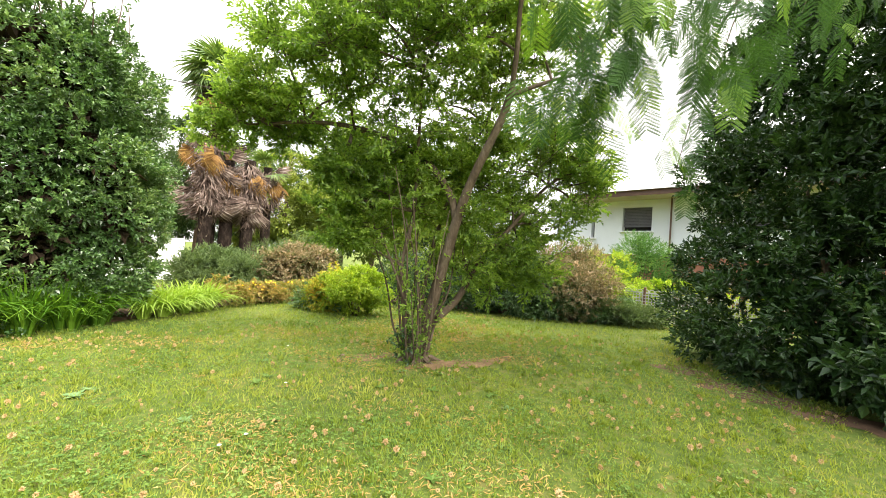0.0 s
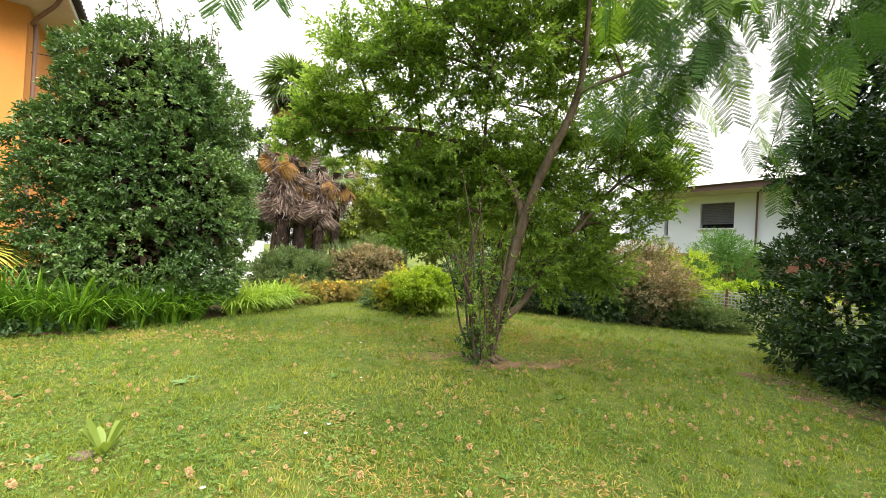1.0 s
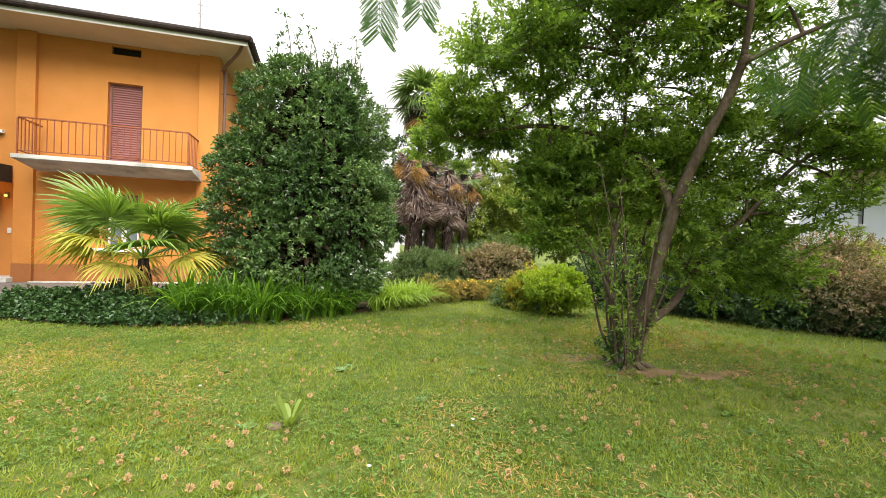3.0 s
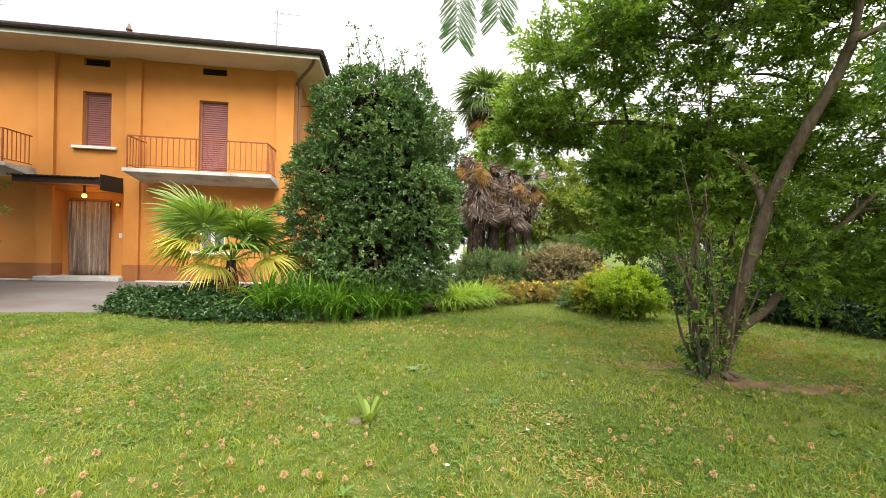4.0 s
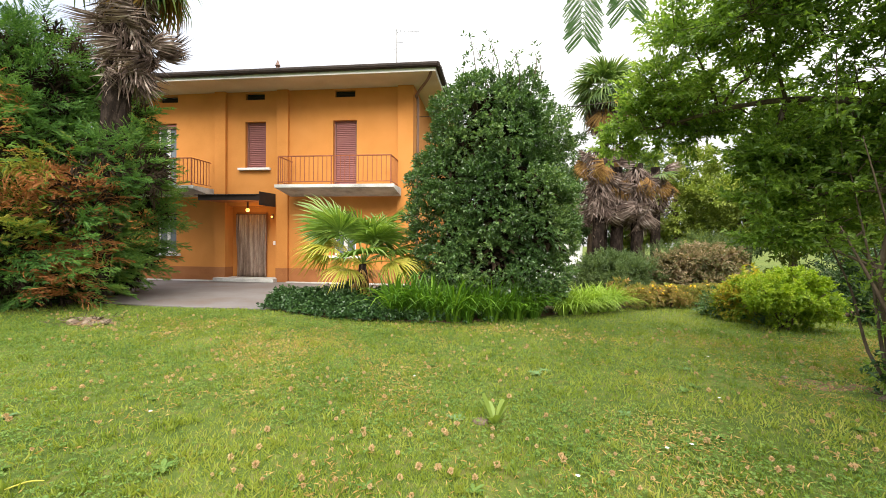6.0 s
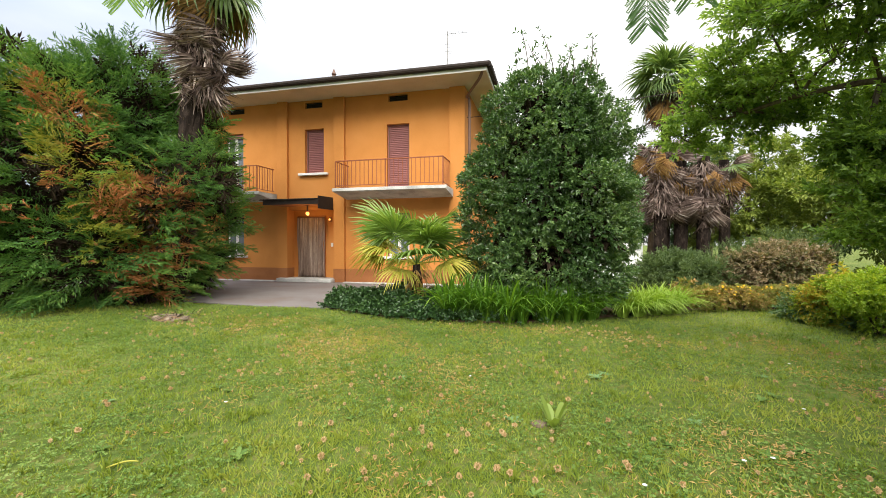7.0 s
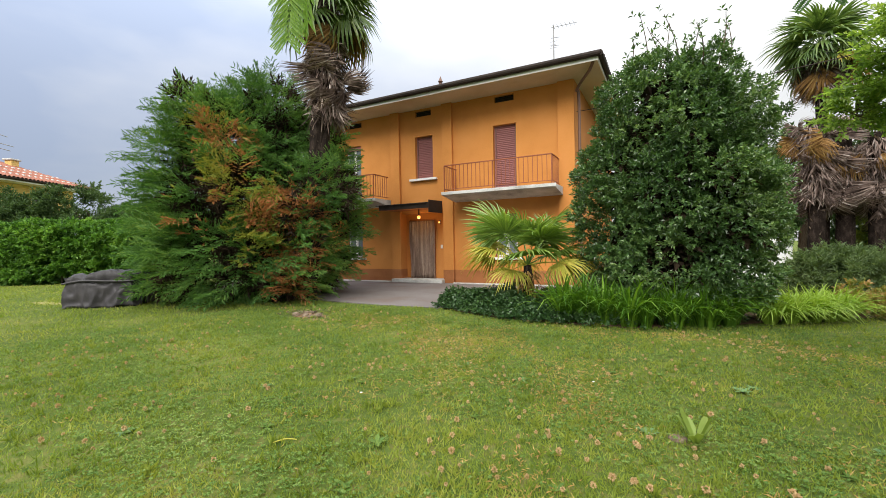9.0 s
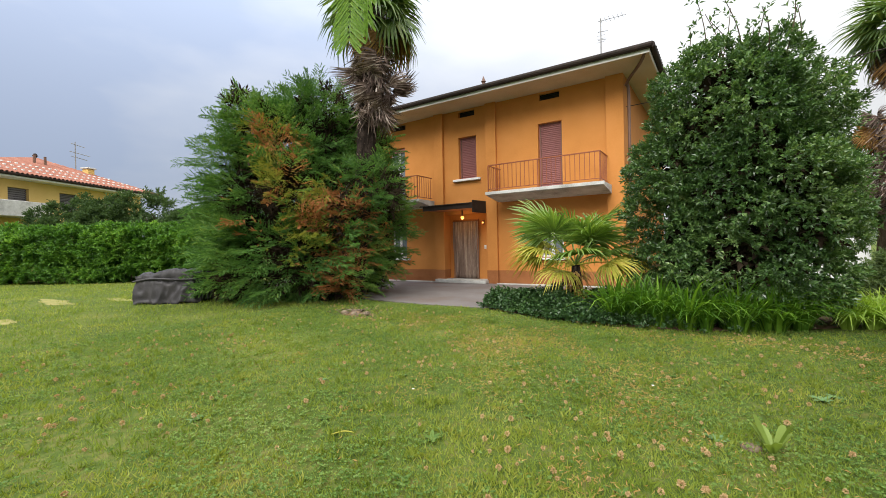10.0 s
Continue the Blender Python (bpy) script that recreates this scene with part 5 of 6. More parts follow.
def palm(name, at, top, rad, seed, label, group="", fronds=26, scale=1.15, skirt=0.0, skirt_r=0.5, mats=("frond",), tan=6, lean=(0, 0), leaf_bases=70, base_len=0.16, yellow=True, low=1.0):
    q = np.random.default_rng(seed)
    t = thing(name, (*at, 0), label, "palm", group)
    tip = np.array((at[0] + lean[0], at[1] + lean[1], top))
    b = np.array((*at, -0.03))
    part("trunk", tube([b, b * 0.5 + tip * 0.5 + np.array((0.04, 0, 0)), tip], [rad * low, rad * 1.1, rad], 12, 0.2, q), M["palm_bark"], t)
    # broken leaf bases standing off the trunk
    n = leaf_bases
    u = q.random(n)
    a = q.random(n) * 6.283
    ra = np.stack([np.cos(a), np.sin(a), np.zeros(n)], 1)
    base = b + (tip - b) * u[:, None] + ra * rad * 0.9
    ob = part("leaf_bases", leaf_mesh("leaf_bases", base, unit(ra * 0.6 + np.array([0, 0, 1.0])), ra, base_len, 0.04, 0.3, -0.2), M["frond_dead"], t)
    ob["kind"] = "stuff"
    for i in range(fronds):
        f = (i + 0.5) / fronds
        el = 75 - 115 * f + q.normal(0, 6)
        m = mats[int(q.integers(len(mats)))]
        if f > 0.86 and yellow:
            m = "frond_yellow"
        hang_leaf(FANS[m][i % 3], tip + np.array((0, 0, -0.25 * f)), i * 137.5 + q.normal(0, 8), el, q.normal(0, 14), t, scale * (0.85 + 0.3 * q.random()), "frond")
    for i in range(tan):
        hang_leaf(FANS["frond_tan"][i % 3], tip + np.array((0, 0, -0.35)), i * 360 / max(tan, 1) + q.normal(0, 14), -22 - 46 * q.random(), q.normal(0, 25), t, scale * (0.75 + 0.35 * q.random()), "dry_frond")
    if skirt:
        dead_skirt(q, tip, skirt_r * 0.8, top - skirt, top - 0.15, int(680 * skirt), 0.5, M["frond_dead"], t, "hanging grey-brown dead fronds")
        for i in range(int(15 * skirt)):
            z = top - 0.1 - skirt * 0.85 * q.random() ** 1.2
            az = q.random() * 360
            hang_leaf(FANS["frond_dead"][i % 3], (tip[0], tip[1], z), az, -60 - 28 * q.random(), q.normal(0, 45), t, skirt_r * (1.0 + 0.8 * q.random()), "dead_frond")
    return t


palm("fan_palm", (-8.0, 8.40), 7.85, 0.23, 71, "tall fan palm with a skirt of dead fronds", fronds=30, scale=1.25, mats=("frond_old",), skirt=3.1, skirt_r=0.54, tan=5, lean=(0.5, 0.35), leaf_bases=420, base_len=0.13, yellow=False, low=0.65)
palm("fan_palm", (4.35, 16.9), 7.2, 0.15, 72, "tall fan palm behind lower palms", "palm clump", fronds=30, scale=1.15, skirt=1.35, skirt_r=0.5, tan=6, leaf_bases=120, mats=("frond_old",), yellow=False)
for _i, _az in enumerate((200, 235)):
    hang_leaf(FANS["frond_yellow"][_i], (4.35, 16.9, 6.95), _az, -25, 10, bpy.data.objects["fan_palm.001"], 0.95, "yellow_frond")
palm("fan_palm", (4.05, 16.3), 4.85, 0.19, 73, "palm smothered in hanging dead fronds", "palm clump", fronds=0, scale=1.0, skirt=2.25, skirt_r=0.56, tan=14, leaf_bases=60)
palm("fan_palm", (4.75, 16.6), 4.2, 0.20, 74, "palm smothered in hanging dead fronds", "palm clump", fronds=0, scale=0.75, skirt=1.6, skirt_r=0.52, tan=3, leaf_bases=60)
palm("fan_palm", (5.4, 16.4), 4.3, 0.19, 75, "palm smothered in hanging dead fronds", "palm clump", fronds=0, scale=0.9, skirt=1.75, skirt_r=0.54, tan=8, leaf_bases=60)
palm("fan_palm", (6.3, 17.2), 4.3, 0.16, 76, "palm with tan dead fronds among foliage", "palm clump", fronds=6, scale=0.8, skirt=1.3, skirt_r=0.45, tan=12, leaf_bases=60)

# small young palm in the bed
yp = thing("young_fan_palm", (-2.42, 9.2, 0), "small fan palm with green and yellowing fronds", "palm")
part("trunk", tube([(-2.42, 9.2, -0.02), (-2.40, 9.2, 0.5), (-2.42, 9.2, 0.95)], [0.12, 0.11, 0.08], 10, 0.25, rng), M["palm_bark"], yp)
r = np.random.default_rng(77)
for i in range(24):
    f = (i + 0.5) / 24
    az = i * 137.5 + 20 + r.normal(0, 8)
    el = 72 - 74 * f + r.normal(0, 6)
    # the older, lower leaves towards the drive have turned yellow
    gold = f > 0.78 or (f > 0.45 and 50 < az % 360 < 170)
    hang_leaf(FANS["frond_gold" if gold else "frond_wide"][i % 3], (-2.42, 9.2, 0.95), az, el, r.normal(0, 14), yp, 1.12 * (0.85 + 0.3 * r.random()), "frond")
dead_skirt(r, (-2.42, 9.2, 0), 0.22, 0.3, 0.85, 160, 0.3, M["frond_tan"], yp, "dry leaf stalks")

# ---- conifer with brown patches ----
con = thing("cypress_tree", (-10.1, 8.3, 0), "bushy green cypress with brown dead patches", "tree")
r = np.random.default_rng(81)
part("trunk", tube([(-10.1, 8.3, -0.05), (-10.1, 8.3, 3.0), (-10.0, 8.3, 5.9)], [0.17, 0.12, 0.03], 10, 0.15, r), M["bark"], con)
# lobes given by their place to the right of and behind the trunk as seen from the lawn
CON = [(-10.1 + 0.62 * a - 0.785 * b, 8.3 + 0.785 * a + 0.62 * b, *q) for a, b, *q in (
    (0.1, 0.0, 1.4, 2.2, 2.2, 1.35), (-0.2, 0.1, 2.8, 2.1, 2.1, 1.5), (-0.1, 0.4, 4.2, 1.75, 1.75, 1.4), (0.5, 0.6, 5.2, 1.15, 1.15, 1.1), (-1.35, 0.0, 4.8, 0.5, 0.5, 0.8), (-1.75, 0.0, 3.8, 0.55, 0.55, 0.9),
    (-1.85, 0.0, 2.4, 0.6, 0.6, 1.0), (-1.5, 0.0, 0.95, 0.9, 0.9, 0.75), (2.15, 0.3, 1.8, 0.85, 0.85, 1.25), (2.25, 0.4, 3.1, 0.9, 0.9, 1.15), (1.95, 0.6, 4.5, 0.85, 0.85, 0.9), (1.8, 0.0, 0.9, 0.85, 0.85, 0.7))]
CON += [(-7.62, 8.02, 2.3, 0.36, 0.30, 0.55), (-7.72, 8.05, 2.95, 0.34, 0.28, 0.5), (-7.35, 8.55, 3.1, 0.34, 0.3, 0.6), (-8.35, 7.95, 1.9, 0.6, 0.32, 0.95), (-8.75, 7.9, 0.8, 0.6, 0.4, 0.6), (-7.95, 7.95, 1.75, 0.4, 0.22, 0.75), (-7.98, 7.9, 0.7, 0.36, 0.24, 0.5)]
N = 2300
PC, DC = shell(r, CON, N, 0.80, 0.30, 8, 0.1, 1.5)
AX = unit(DC * np.array([1, 1, 0.6]) + np.array([0, 0, 0.28]) + r.normal(0, 0.20, DC.shape))
PL = 0.45 + 0.60 * r.random(N)
# flat feathery plumes: side twigs to both sides of an axis, set with small scale leaves
K, Q = 17, 9
SD = unit(np.cross(AX, np.array([0, 0, 1.0]) + r.normal(0, 0.45, DC.shape)))
U = (np.arange(K) + r.random((N, K))) / K
SG = np.where(np.arange(K) % 2, 1.0, -1.0)[None, :, None]
TD = unit(AX[:, None, :] * 0.95 + SD[:, None, :] * SG * 0.75 + r.normal(0, 0.14, (N, K, 3)) + np.array([0, 0, -0.10]))
TB = PC[:, None, :] - AX[:, None, :] * 0.22 + AX[:, None, :] * (PL[:, None] * U)[..., None] - np.array([0, 0, 0.16]) * (U ** 2)[..., None]
TL = PL[:, None] * 0.50 * (1.1 - 0.85 * U)
P, D = TB.reshape(-1, 3), TD.reshape(-1, 3)
TL = TL.reshape(-1)
ok = P[:, 2] > 0.05
P, D, TL = P[ok], D[ok], TL[ok]
BROWN = [(-9.3, 6.5, 4.2, 0.42), (-9.2, 6.2, 2.2, 0.50), (-9.45, 6.15, 2.1, 0.36), (-8.75, 6.4, 2.65, 0.34), (-7.85, 7.85, 2.4, 0.62), (-8.05, 7.0, 2.2, 0.40), (-8.4, 6.4, 1.05, 0.38), (-7.7, 8.05, 1.1, 0.42), (-8.0, 7.7, 0.55, 0.48), (-9.0, 7.05, 4.0, 0.42), (-8.15, 7.8, 1.2, 0.40), (-7.3, 9.6, 2.4, 0.3), (-8.3, 6.9, 3.2, 0.36)]
YELLOW = [(-8.75, 6.5, 3.0, 0.55), (-8.15, 6.9, 1.75, 0.62), (-8.2, 7.4, 2.6, 0.55), (-8.35, 7.0, 2.4, 0.45), (-9.1, 6.9, 4.3, 0.42), (-9.2, 6.4, 3.3, 0.5), (-9.9, 6.7, 4.6, 0.3), (-8.6, 6.6, 1.2, 0.35)]
ki = np.zeros(len(P), int)
for spots, kind in ((YELLOW, 1), (BROWN, 2)):
    for x, y, z, q in spots:
        d = np.sqrt(((P - np.array((x, y, z))) ** 2).sum(1)) / q + r.normal(0, 0.3, len(P))
        ki[d < 0.95] = kind
for j, (nm, mt, lb) in enumerate((("sprays", "conifer", ""), ("yellow_sprays", "conifer_yellow", "yellowing foliage"), ("dead_sprays", "conifer_brown", "dead brown foliage"))):
    b, d, t = P[ki == j], D[ki == j], TL[ki == j]
    v = (np.arange(Q) + 0.5) / Q
    n = len(b)
    B = (b[:, None, :] + d[:, None, :] * (t[:, None] * v[None, :])[..., None]).reshape(-1, 3)
    A = unit(d[:, None, :] + r.normal(0, 0.26, (n, Q, 3)) + np.array([0, 0, 0.05])).reshape(-1, 3)
    F = unit(np.array([0, 0, 1.0]) + r.normal(0, 0.45, (n * Q, 3)))
    ln = 0.064 + 0.040 * r.random(n * Q)
    part(nm, leaf_mesh(nm, B, A, F, ln, ln * 0.21), M[mt], con, lb)
small = [(*q[:3], *(np.array(q[3:6]) * 0.74)) for q in CON]
# dead wood behind the plumes, its dark colour stands in for interior shade
foliage("dead_inner_wood", r, small, 4200, 9, 0.3, 0.20, 0.05, M["shade_twig"], con, 0.55, 0.4, 90, ball=0.3)
for i in range(26):
    a, z = r.random() * 6.28, 0.6 + 4.2 * r.random()
    b = np.array((-10.1, 8.3, z))
    e = b + np.array((math.cos(a), math.sin(a), 0.45)) * (2.0 - 0.25 * z)
    part("branch", tube([b, (b + e) / 2 + np.array((0, 0, -0.05)), e], [0.035, 0.022, 0.006], 6), M["bark"], con)

# ---- hedges and shrubs ----
def hedge(name, a, b, depth, height, n, k, length, width, mat, label, seed, twig=0.14, ball=0.0):
    q = np.random.default_rng(seed)
    a, b = np.array(a, float), np.array(b, float)
    L = np.linalg.norm(b - a)
    m = max(2, int(L / (depth * 0.42)))
    lobes = []
    for i in range(m + 1):
        c = a + (b - a) * i / m + q.normal(0, 0.04, 2)
        for z in np.arange(0.5, 1.01, 0.5):
            lobes.append((c[0], c[1], height * (z - 0.25), depth * 0.55, depth * 0.55, height * 0.34 * (0.92 + 0.16 * q.random())))
    t = thing(name, (*((a + b) / 2), 0), label, "hedge")
    for i in range(m):
        c = a + (b - a) * (i + 0.5) / m
        part("stem", tube([(c[0], c[1], -0.02), (c[0] + 0.05, c[1], height * 0.6)], [0.03, 0.015], 6), M["bark"], t)
    headed("leaves", q, lobes, n // 24, 1.4 * (ball or 0.12 + 0.03 * height), 26, k, twig, length, width, mat, t, seed, "", 0.05, 1.6, up=0.6, inner=0.88)
    small = [(*o[:3], o[3] * 0.75, o[4] * 0.75, o[5] * 0.8) for o in lobes]
    foliage("inner_leaves", q, small, n // 5, k, twig * 1.2, length * 1.9, width * 2.2, mat, t, 0.5, 0.2, seed + 9)
    return t


hedge("laurel_hedge", (-30.5, 5.2), (-20.5, 11.6), 1.5, 2.35, 12000, 8, 0.14, 0.078, M["hedge"], "long clipped bright-green laurel hedge", 101, 0.18)
low = hedge("low_hedge", (3.3, 10.3), (6.1, 11.15), 0.75, 0.36, 2600, 7, 0.045, 0.026, M["variegated"], "low clipped hedge with reddish and yellow leaves", 102, 0.06, ball=0.06)
_q = np.random.default_rng(105)
_P = np.stack([3.3 + 2.8 * _q.random(46), np.zeros(46), 0.30 + 0.22 * _q.random(46)], 1)
_P[:, 1] = 10.3 + 0.30 * (_P[:, 0] - 3.3) - 0.40 + 0.30 * _q.random(46)
_o = part("yellow_flower", leaf_mesh("yellow_flower", *sprigs(_q, _P, np.tile(np.array([[0, -0.3, 1.0]]), (46, 1)), 6, 0.01, 0.035, 0.03, 1.4)), M["flower"], low, "small yellow flowers")
_o["kind"] = "stuff"

shrub("golden_shrub", (5.25, 8.15), [(5.08, 8.15, 0.60, 0.36, 0.36, 0.17), (5.5, 8.1, 0.56, 0.34, 0.32, 0.17), (5.28, 8.15, 0.76, 0.30, 0.28, 0.13), (5.28, 8.1, 0.34, 0.24, 0.24, 0.2), (5.72, 8.1, 0.40, 0.18, 0.18, 0.12)], 1700, 8, 0.11, 0.044, 0.025, M["gold"], "low golden-green spreading shrub on the lawn", seed=111, stems=9, inner=0.5, rough_by=0.3, ball=0.09)
shrub("reddish_shrub", (5.12, 9.1), [(5.08, 9.1, 0.36, 0.32, 0.32, 0.28), (5.22, 9.0, 0.58, 0.24, 0.24, 0.16)], 900, 8, 0.13, 0.05, 0.025, M["orange_gold"], "small shrub with orange and yellow-green leaves", seed=112, ball=0.09)
shrub("dark_shrub", (4.75, 9.5), [(4.85, 9.45, 0.22, 0.26, 0.26, 0.2), (5.5, 8.9, 0.18, 0.26, 0.24, 0.16)], 500, 8, 0.13, 0.05, 0.025, M["holly"], "small dark green shrub by the low hedge", seed=117)
shrub("grey_green_shrub", (3.9, 13.0), [(3.35, 13.0, 0.42, 0.65, 0.7, 0.42), (4.15, 13.0, 0.46, 0.70, 0.7, 0.46), (3.8, 13.2, 0.62, 0.6, 0.6, 0.34)], 2400, 9, 0.20, 0.085, 0.026, M["olive"], "broad grey-green shrub before the palms", seed=113)
shrub("rusty_shrub", (6.0, 13.1), [(5.7, 13.0, 0.62, 0.75, 0.7, 0.62), (6.5, 13.2, 0.72, 0.75, 0.7, 0.66)], 2000, 9, 0.16, 0.065, 0.036, M["rusty"], "rounded shrub with reddish-brown leaves", seed=114)
shrub("feathery_shrub", (5.2, 14.6), [(5.9, 14.6, 0.7, 1.0, 0.7, 0.7), (7.0, 14.4, 0.8, 1.0, 0.7, 0.8)], 2200, 9, 0.25, 0.07, 0.014, M["olive"], "loose feathery grey-green shrub", seed=115, rough_by=0.25)
# row of shrubs along the lawn's far side
for i, (x, y, h, w, mt, lb) in enumerate((
        (8.5, 8.4, 1.15, 0.9, "laurel", "dark green shrub at the lawn edge"), (9.1, 7.4, 1.15, 0.85, "laurel", "dark green shrub at the lawn edge"), (9.45, 6.7, 0.95, 0.7, "holly", "dark green shrub at the lawn edge"),
        (9.95, 6.1, 1.2, 0.7, "rusty", "shrub with pinkish-brown faded flowers"), (10.3, 5.55, 0.42, 0.34, "holly", "low dark shrub at the lawn edge"), (10.55, 5.0, 0.32, 0.36, "olive", "low loose shrub at the lawn edge"),
        (7.6, 9.3, 1.2, 0.9, "laurel", "dark green shrub at the lawn edge"), (10.7, 6.9, 1.75, 0.75, "rusty", "tall shrub with pinkish-brown faded flowers"), (9.6, 9.2, 1.7, 1.1, "lime_tree", "tall yellow-green shrub behind the row"),
        (11.7, 6.5, 1.5, 0.6, "gold", "bright green shrub behind the row"), (10.2, 8.0, 1.5, 0.8, "olive", "grey-green shrub behind the row"))):
    shrub("border_shrub", (x, y), [(x, y, h * 0.5, w, w, h * 0.52), (x + 0.35, y - 0.4, h * 0.62, w * 0.65, w * 0.65, h * 0.42)], 1500, 8, 0.17, 0.055, 0.028, M[mt], lb, group="border shrubs", seed=120 + i, rough_by=0.25, stems=3, core=h > 0.45, ball=0.17 if h > 0.45 else 0.07)
    if mt == "rusty":
        t = bpy.data.objects["border_shrub" + (".%03d" % i if i else "")]
        foliage("faded_flower", np.random.default_rng(150 + i), [(x, y, h * 0.6, w, w, h * 0.52), (x + 0.35, y - 0.4, h * 0.68, w * 0.65, w * 0.65, h * 0.42)], 420, 9, 0.06, 0.022, 0.016, M["faded"], t, 0.9, 0.9, 120 + i, "pinkish-brown faded flower heads", 0.25, clump=12, ball=0.06)
shrub("round_shrub", (15.8, 7.0), [(15.8, 7.0, 1.1, 1.0, 1.0, 1.15), (15.7, 7.1, 1.6, 0.75, 0.75, 0.8)], 2600, 9, 0.2, 0.06, 0.018, M["conifer"], "rounded green shrub before the white house", seed=140)

# broad trees that close the background
def far_tree(at, h, w, mat, seed, label, n=2300, length=0.16):
    q = np.random.default_rng(seed)
    lobes = [(at[0], at[1], h * 0.55, w, w, h * 0.42)]
    for i in range(7):
        a = i * 0.9 + q.random()
        lobes.append((at[0] + w * 0.6 * math.cos(a), at[1] + w * 0.6 * math.sin(a), h * (0.35 + 0.45 * q.random()), w * 0.55, w * 0.55, h * 0.22))
    t = thing("background_tree", (*at, 0), label, "tree", "background trees")
    part("trunk", tube([(at[0], at[1], -0.05), (at[0] + 0.1, at[1], h * 0.3), (at[0], at[1], h * 0.7)], [0.045 * w + 0.06, 0.03 * w + 0.05, 0.03], 8, 0.15, q), M["bark"], t)
    for i in range(6):
        e = np.array(lobes[i + 1][:3])
        b = np.array((at[0], at[1], h * 0.25 + 0.05 * i * h))
        part("limb", tube([b, (b + e) / 2 + np.array((0, 0, 0.1)), e], [0.07, 0.05, 0.02], 6), M["bark"], t)
    foliage("crown", q, lobes, n, 8, 0.3, length, length * 0.42, mat, t, 0.6, 0.3, seed, "", 0.3, 0.9, 0.8)
    return t


for i, (x, y, h, w, mt, lb) in enumerate((
        (7.6, 18.6, 5.3, 1.8, "lime_tree", "yellow-green tree behind the palms"), (9.6, 17.4, 5.0, 1.8, "lime_tree", "yellow-green tree behind the palms"), (10.8, 14.6, 4.9, 1.8, "lime_tree", "yellow-green tree behind the shrubs"),
        (12.8, 20.0, 6.0, 2.4, "far", "green tree in the distance"), (8.0, 24.0, 6.5, 2.6, "far", "green tree in the distance"), (3.0, 26.0, 5.0, 2.4, "far", "green tree in the distance"), (15.0, 15.0, 4.2, 1.9, "far", "green tree in the distance"),
        (4.6, 20.5, 6.2, 2.4, "far", "green tree behind the palms"), (0.3, 23.0, 4.2, 2.2, "far", "green tree beyond the garden wall"), (17.0, 22.0, 6.0, 2.6, "far", "green tree in the distance"),
        (-24.5, 13.0, 4.1, 1.9, "far", "green tree behind the hedge"), (-20.0, 15.5, 5.6, 1.8, "far", "green tree behind the hedge"), (-29.0, 10.0, 4.6, 1.7, "far", "leafy tree behind the hedge"), (-27.0, 12.0, 4.7, 1.9, "far", "leafy tree behind the hedge"), (-31.5, 9.0, 4.2, 1.6, "far", "leafy tree behind the hedge"),
        (-34.0, 4.0, 3.9, 1.6, "far", "leafy tree behind the hedge"))):
    far_tree((x, y), h, w, M[mt], 160 + i, lb)

# ---- bed plants ----
_q = np.random.default_rng(201)
_n = 9000
_x, _y = -4.4 + 5.0 * _q.random(_n), 7.55 + 2.6 * _q.random(_n)
_edge = np.interp(_x, (-4.4, -3.4, -2.5, -1.4, -0.3, 0.6), (8.75, 8.15, 7.78, 7.68, 7.68, 7.95))
_ok = (_y > _edge + 0.10 * lump(np.stack([_x, _y * 0, _x * 0], 1), 6, 4.0) + 0.07 * _q.normal(0, 1, _n)) & (_y < _edge + 2.0)
_ok &= _q.random(_n) < np.interp(_x, (-1.6, -1.0, -0.4), (1.0, 0.35, 0.06))
_x, _y, _edge = _x[_ok], _y[_ok], _edge[_ok]
_h = 0.04 + 0.36 * np.clip((_y - _edge) / 0.8, 0, 1) ** 0.8 * (0.70 + 0.75 * lump(np.stack([_x, _y, _x * 0], 1), 5, 2.2))
_P = np.stack([_x, _y, _h * (0.5 + 0.5 * _q.random(len(_x)))], 1)
_D = np.stack([0.3 * _q.normal(0, 1, len(_x)), -0.4 + 0.3 * _q.normal(0, 1, len(_x)), np.full(len(_x), 0.6)], 1)
tagged(part("ivy", leaf_mesh("ivy", *sprigs(_q, _P, _D, 6, 0.12, 0.062, 0.055, 1.0)), M["ivy"]), "dark ivy ground cover at the bed's edge", "ivy", kind="stuff")


def straps(name, seed, n, length, width, mat, lean=0.9):
    """A clump of arching strap leaves."""
    q = np.random.default_rng(seed)
    V, F = [], []
    for i in range(n):
        a = q.random() * 6.283
        d, s = np.array((math.cos(a), math.sin(a), 0)), np.array((-math.sin(a), math.cos(a), 0))
        L, w = length * (0.65 + 0.5 * q.random()), width * (0.7 + 0.6 * q.random())
        ln = lean * (0.35 + 0.9 * q.random())
        b = d * 0.10 * q.random()
        o = len(V)
        for k in range(6):
            u = k / 5
            c = b + d * L * 0.62 * ln * u ** 1.5 + np.array((0, 0, L * (u - 0.52 * ln * u ** 2.6)))
            ww = w * (1 - u ** 2.2) + 0.001
            V += [(c - s * ww), (c + np.array((0, 0, -ww * 0.5))), (c + s * ww)]
        for k in range(5):
            p = o + 3 * k
            F += [[p, p + 1, p + 4, p + 3], [p + 1, p + 2, p + 5, p + 4]]
    me = bpy.data.meshes.new(name)
    me.from_pydata(np.array(V), [], F)
    me.materials.append(mat)
    return me


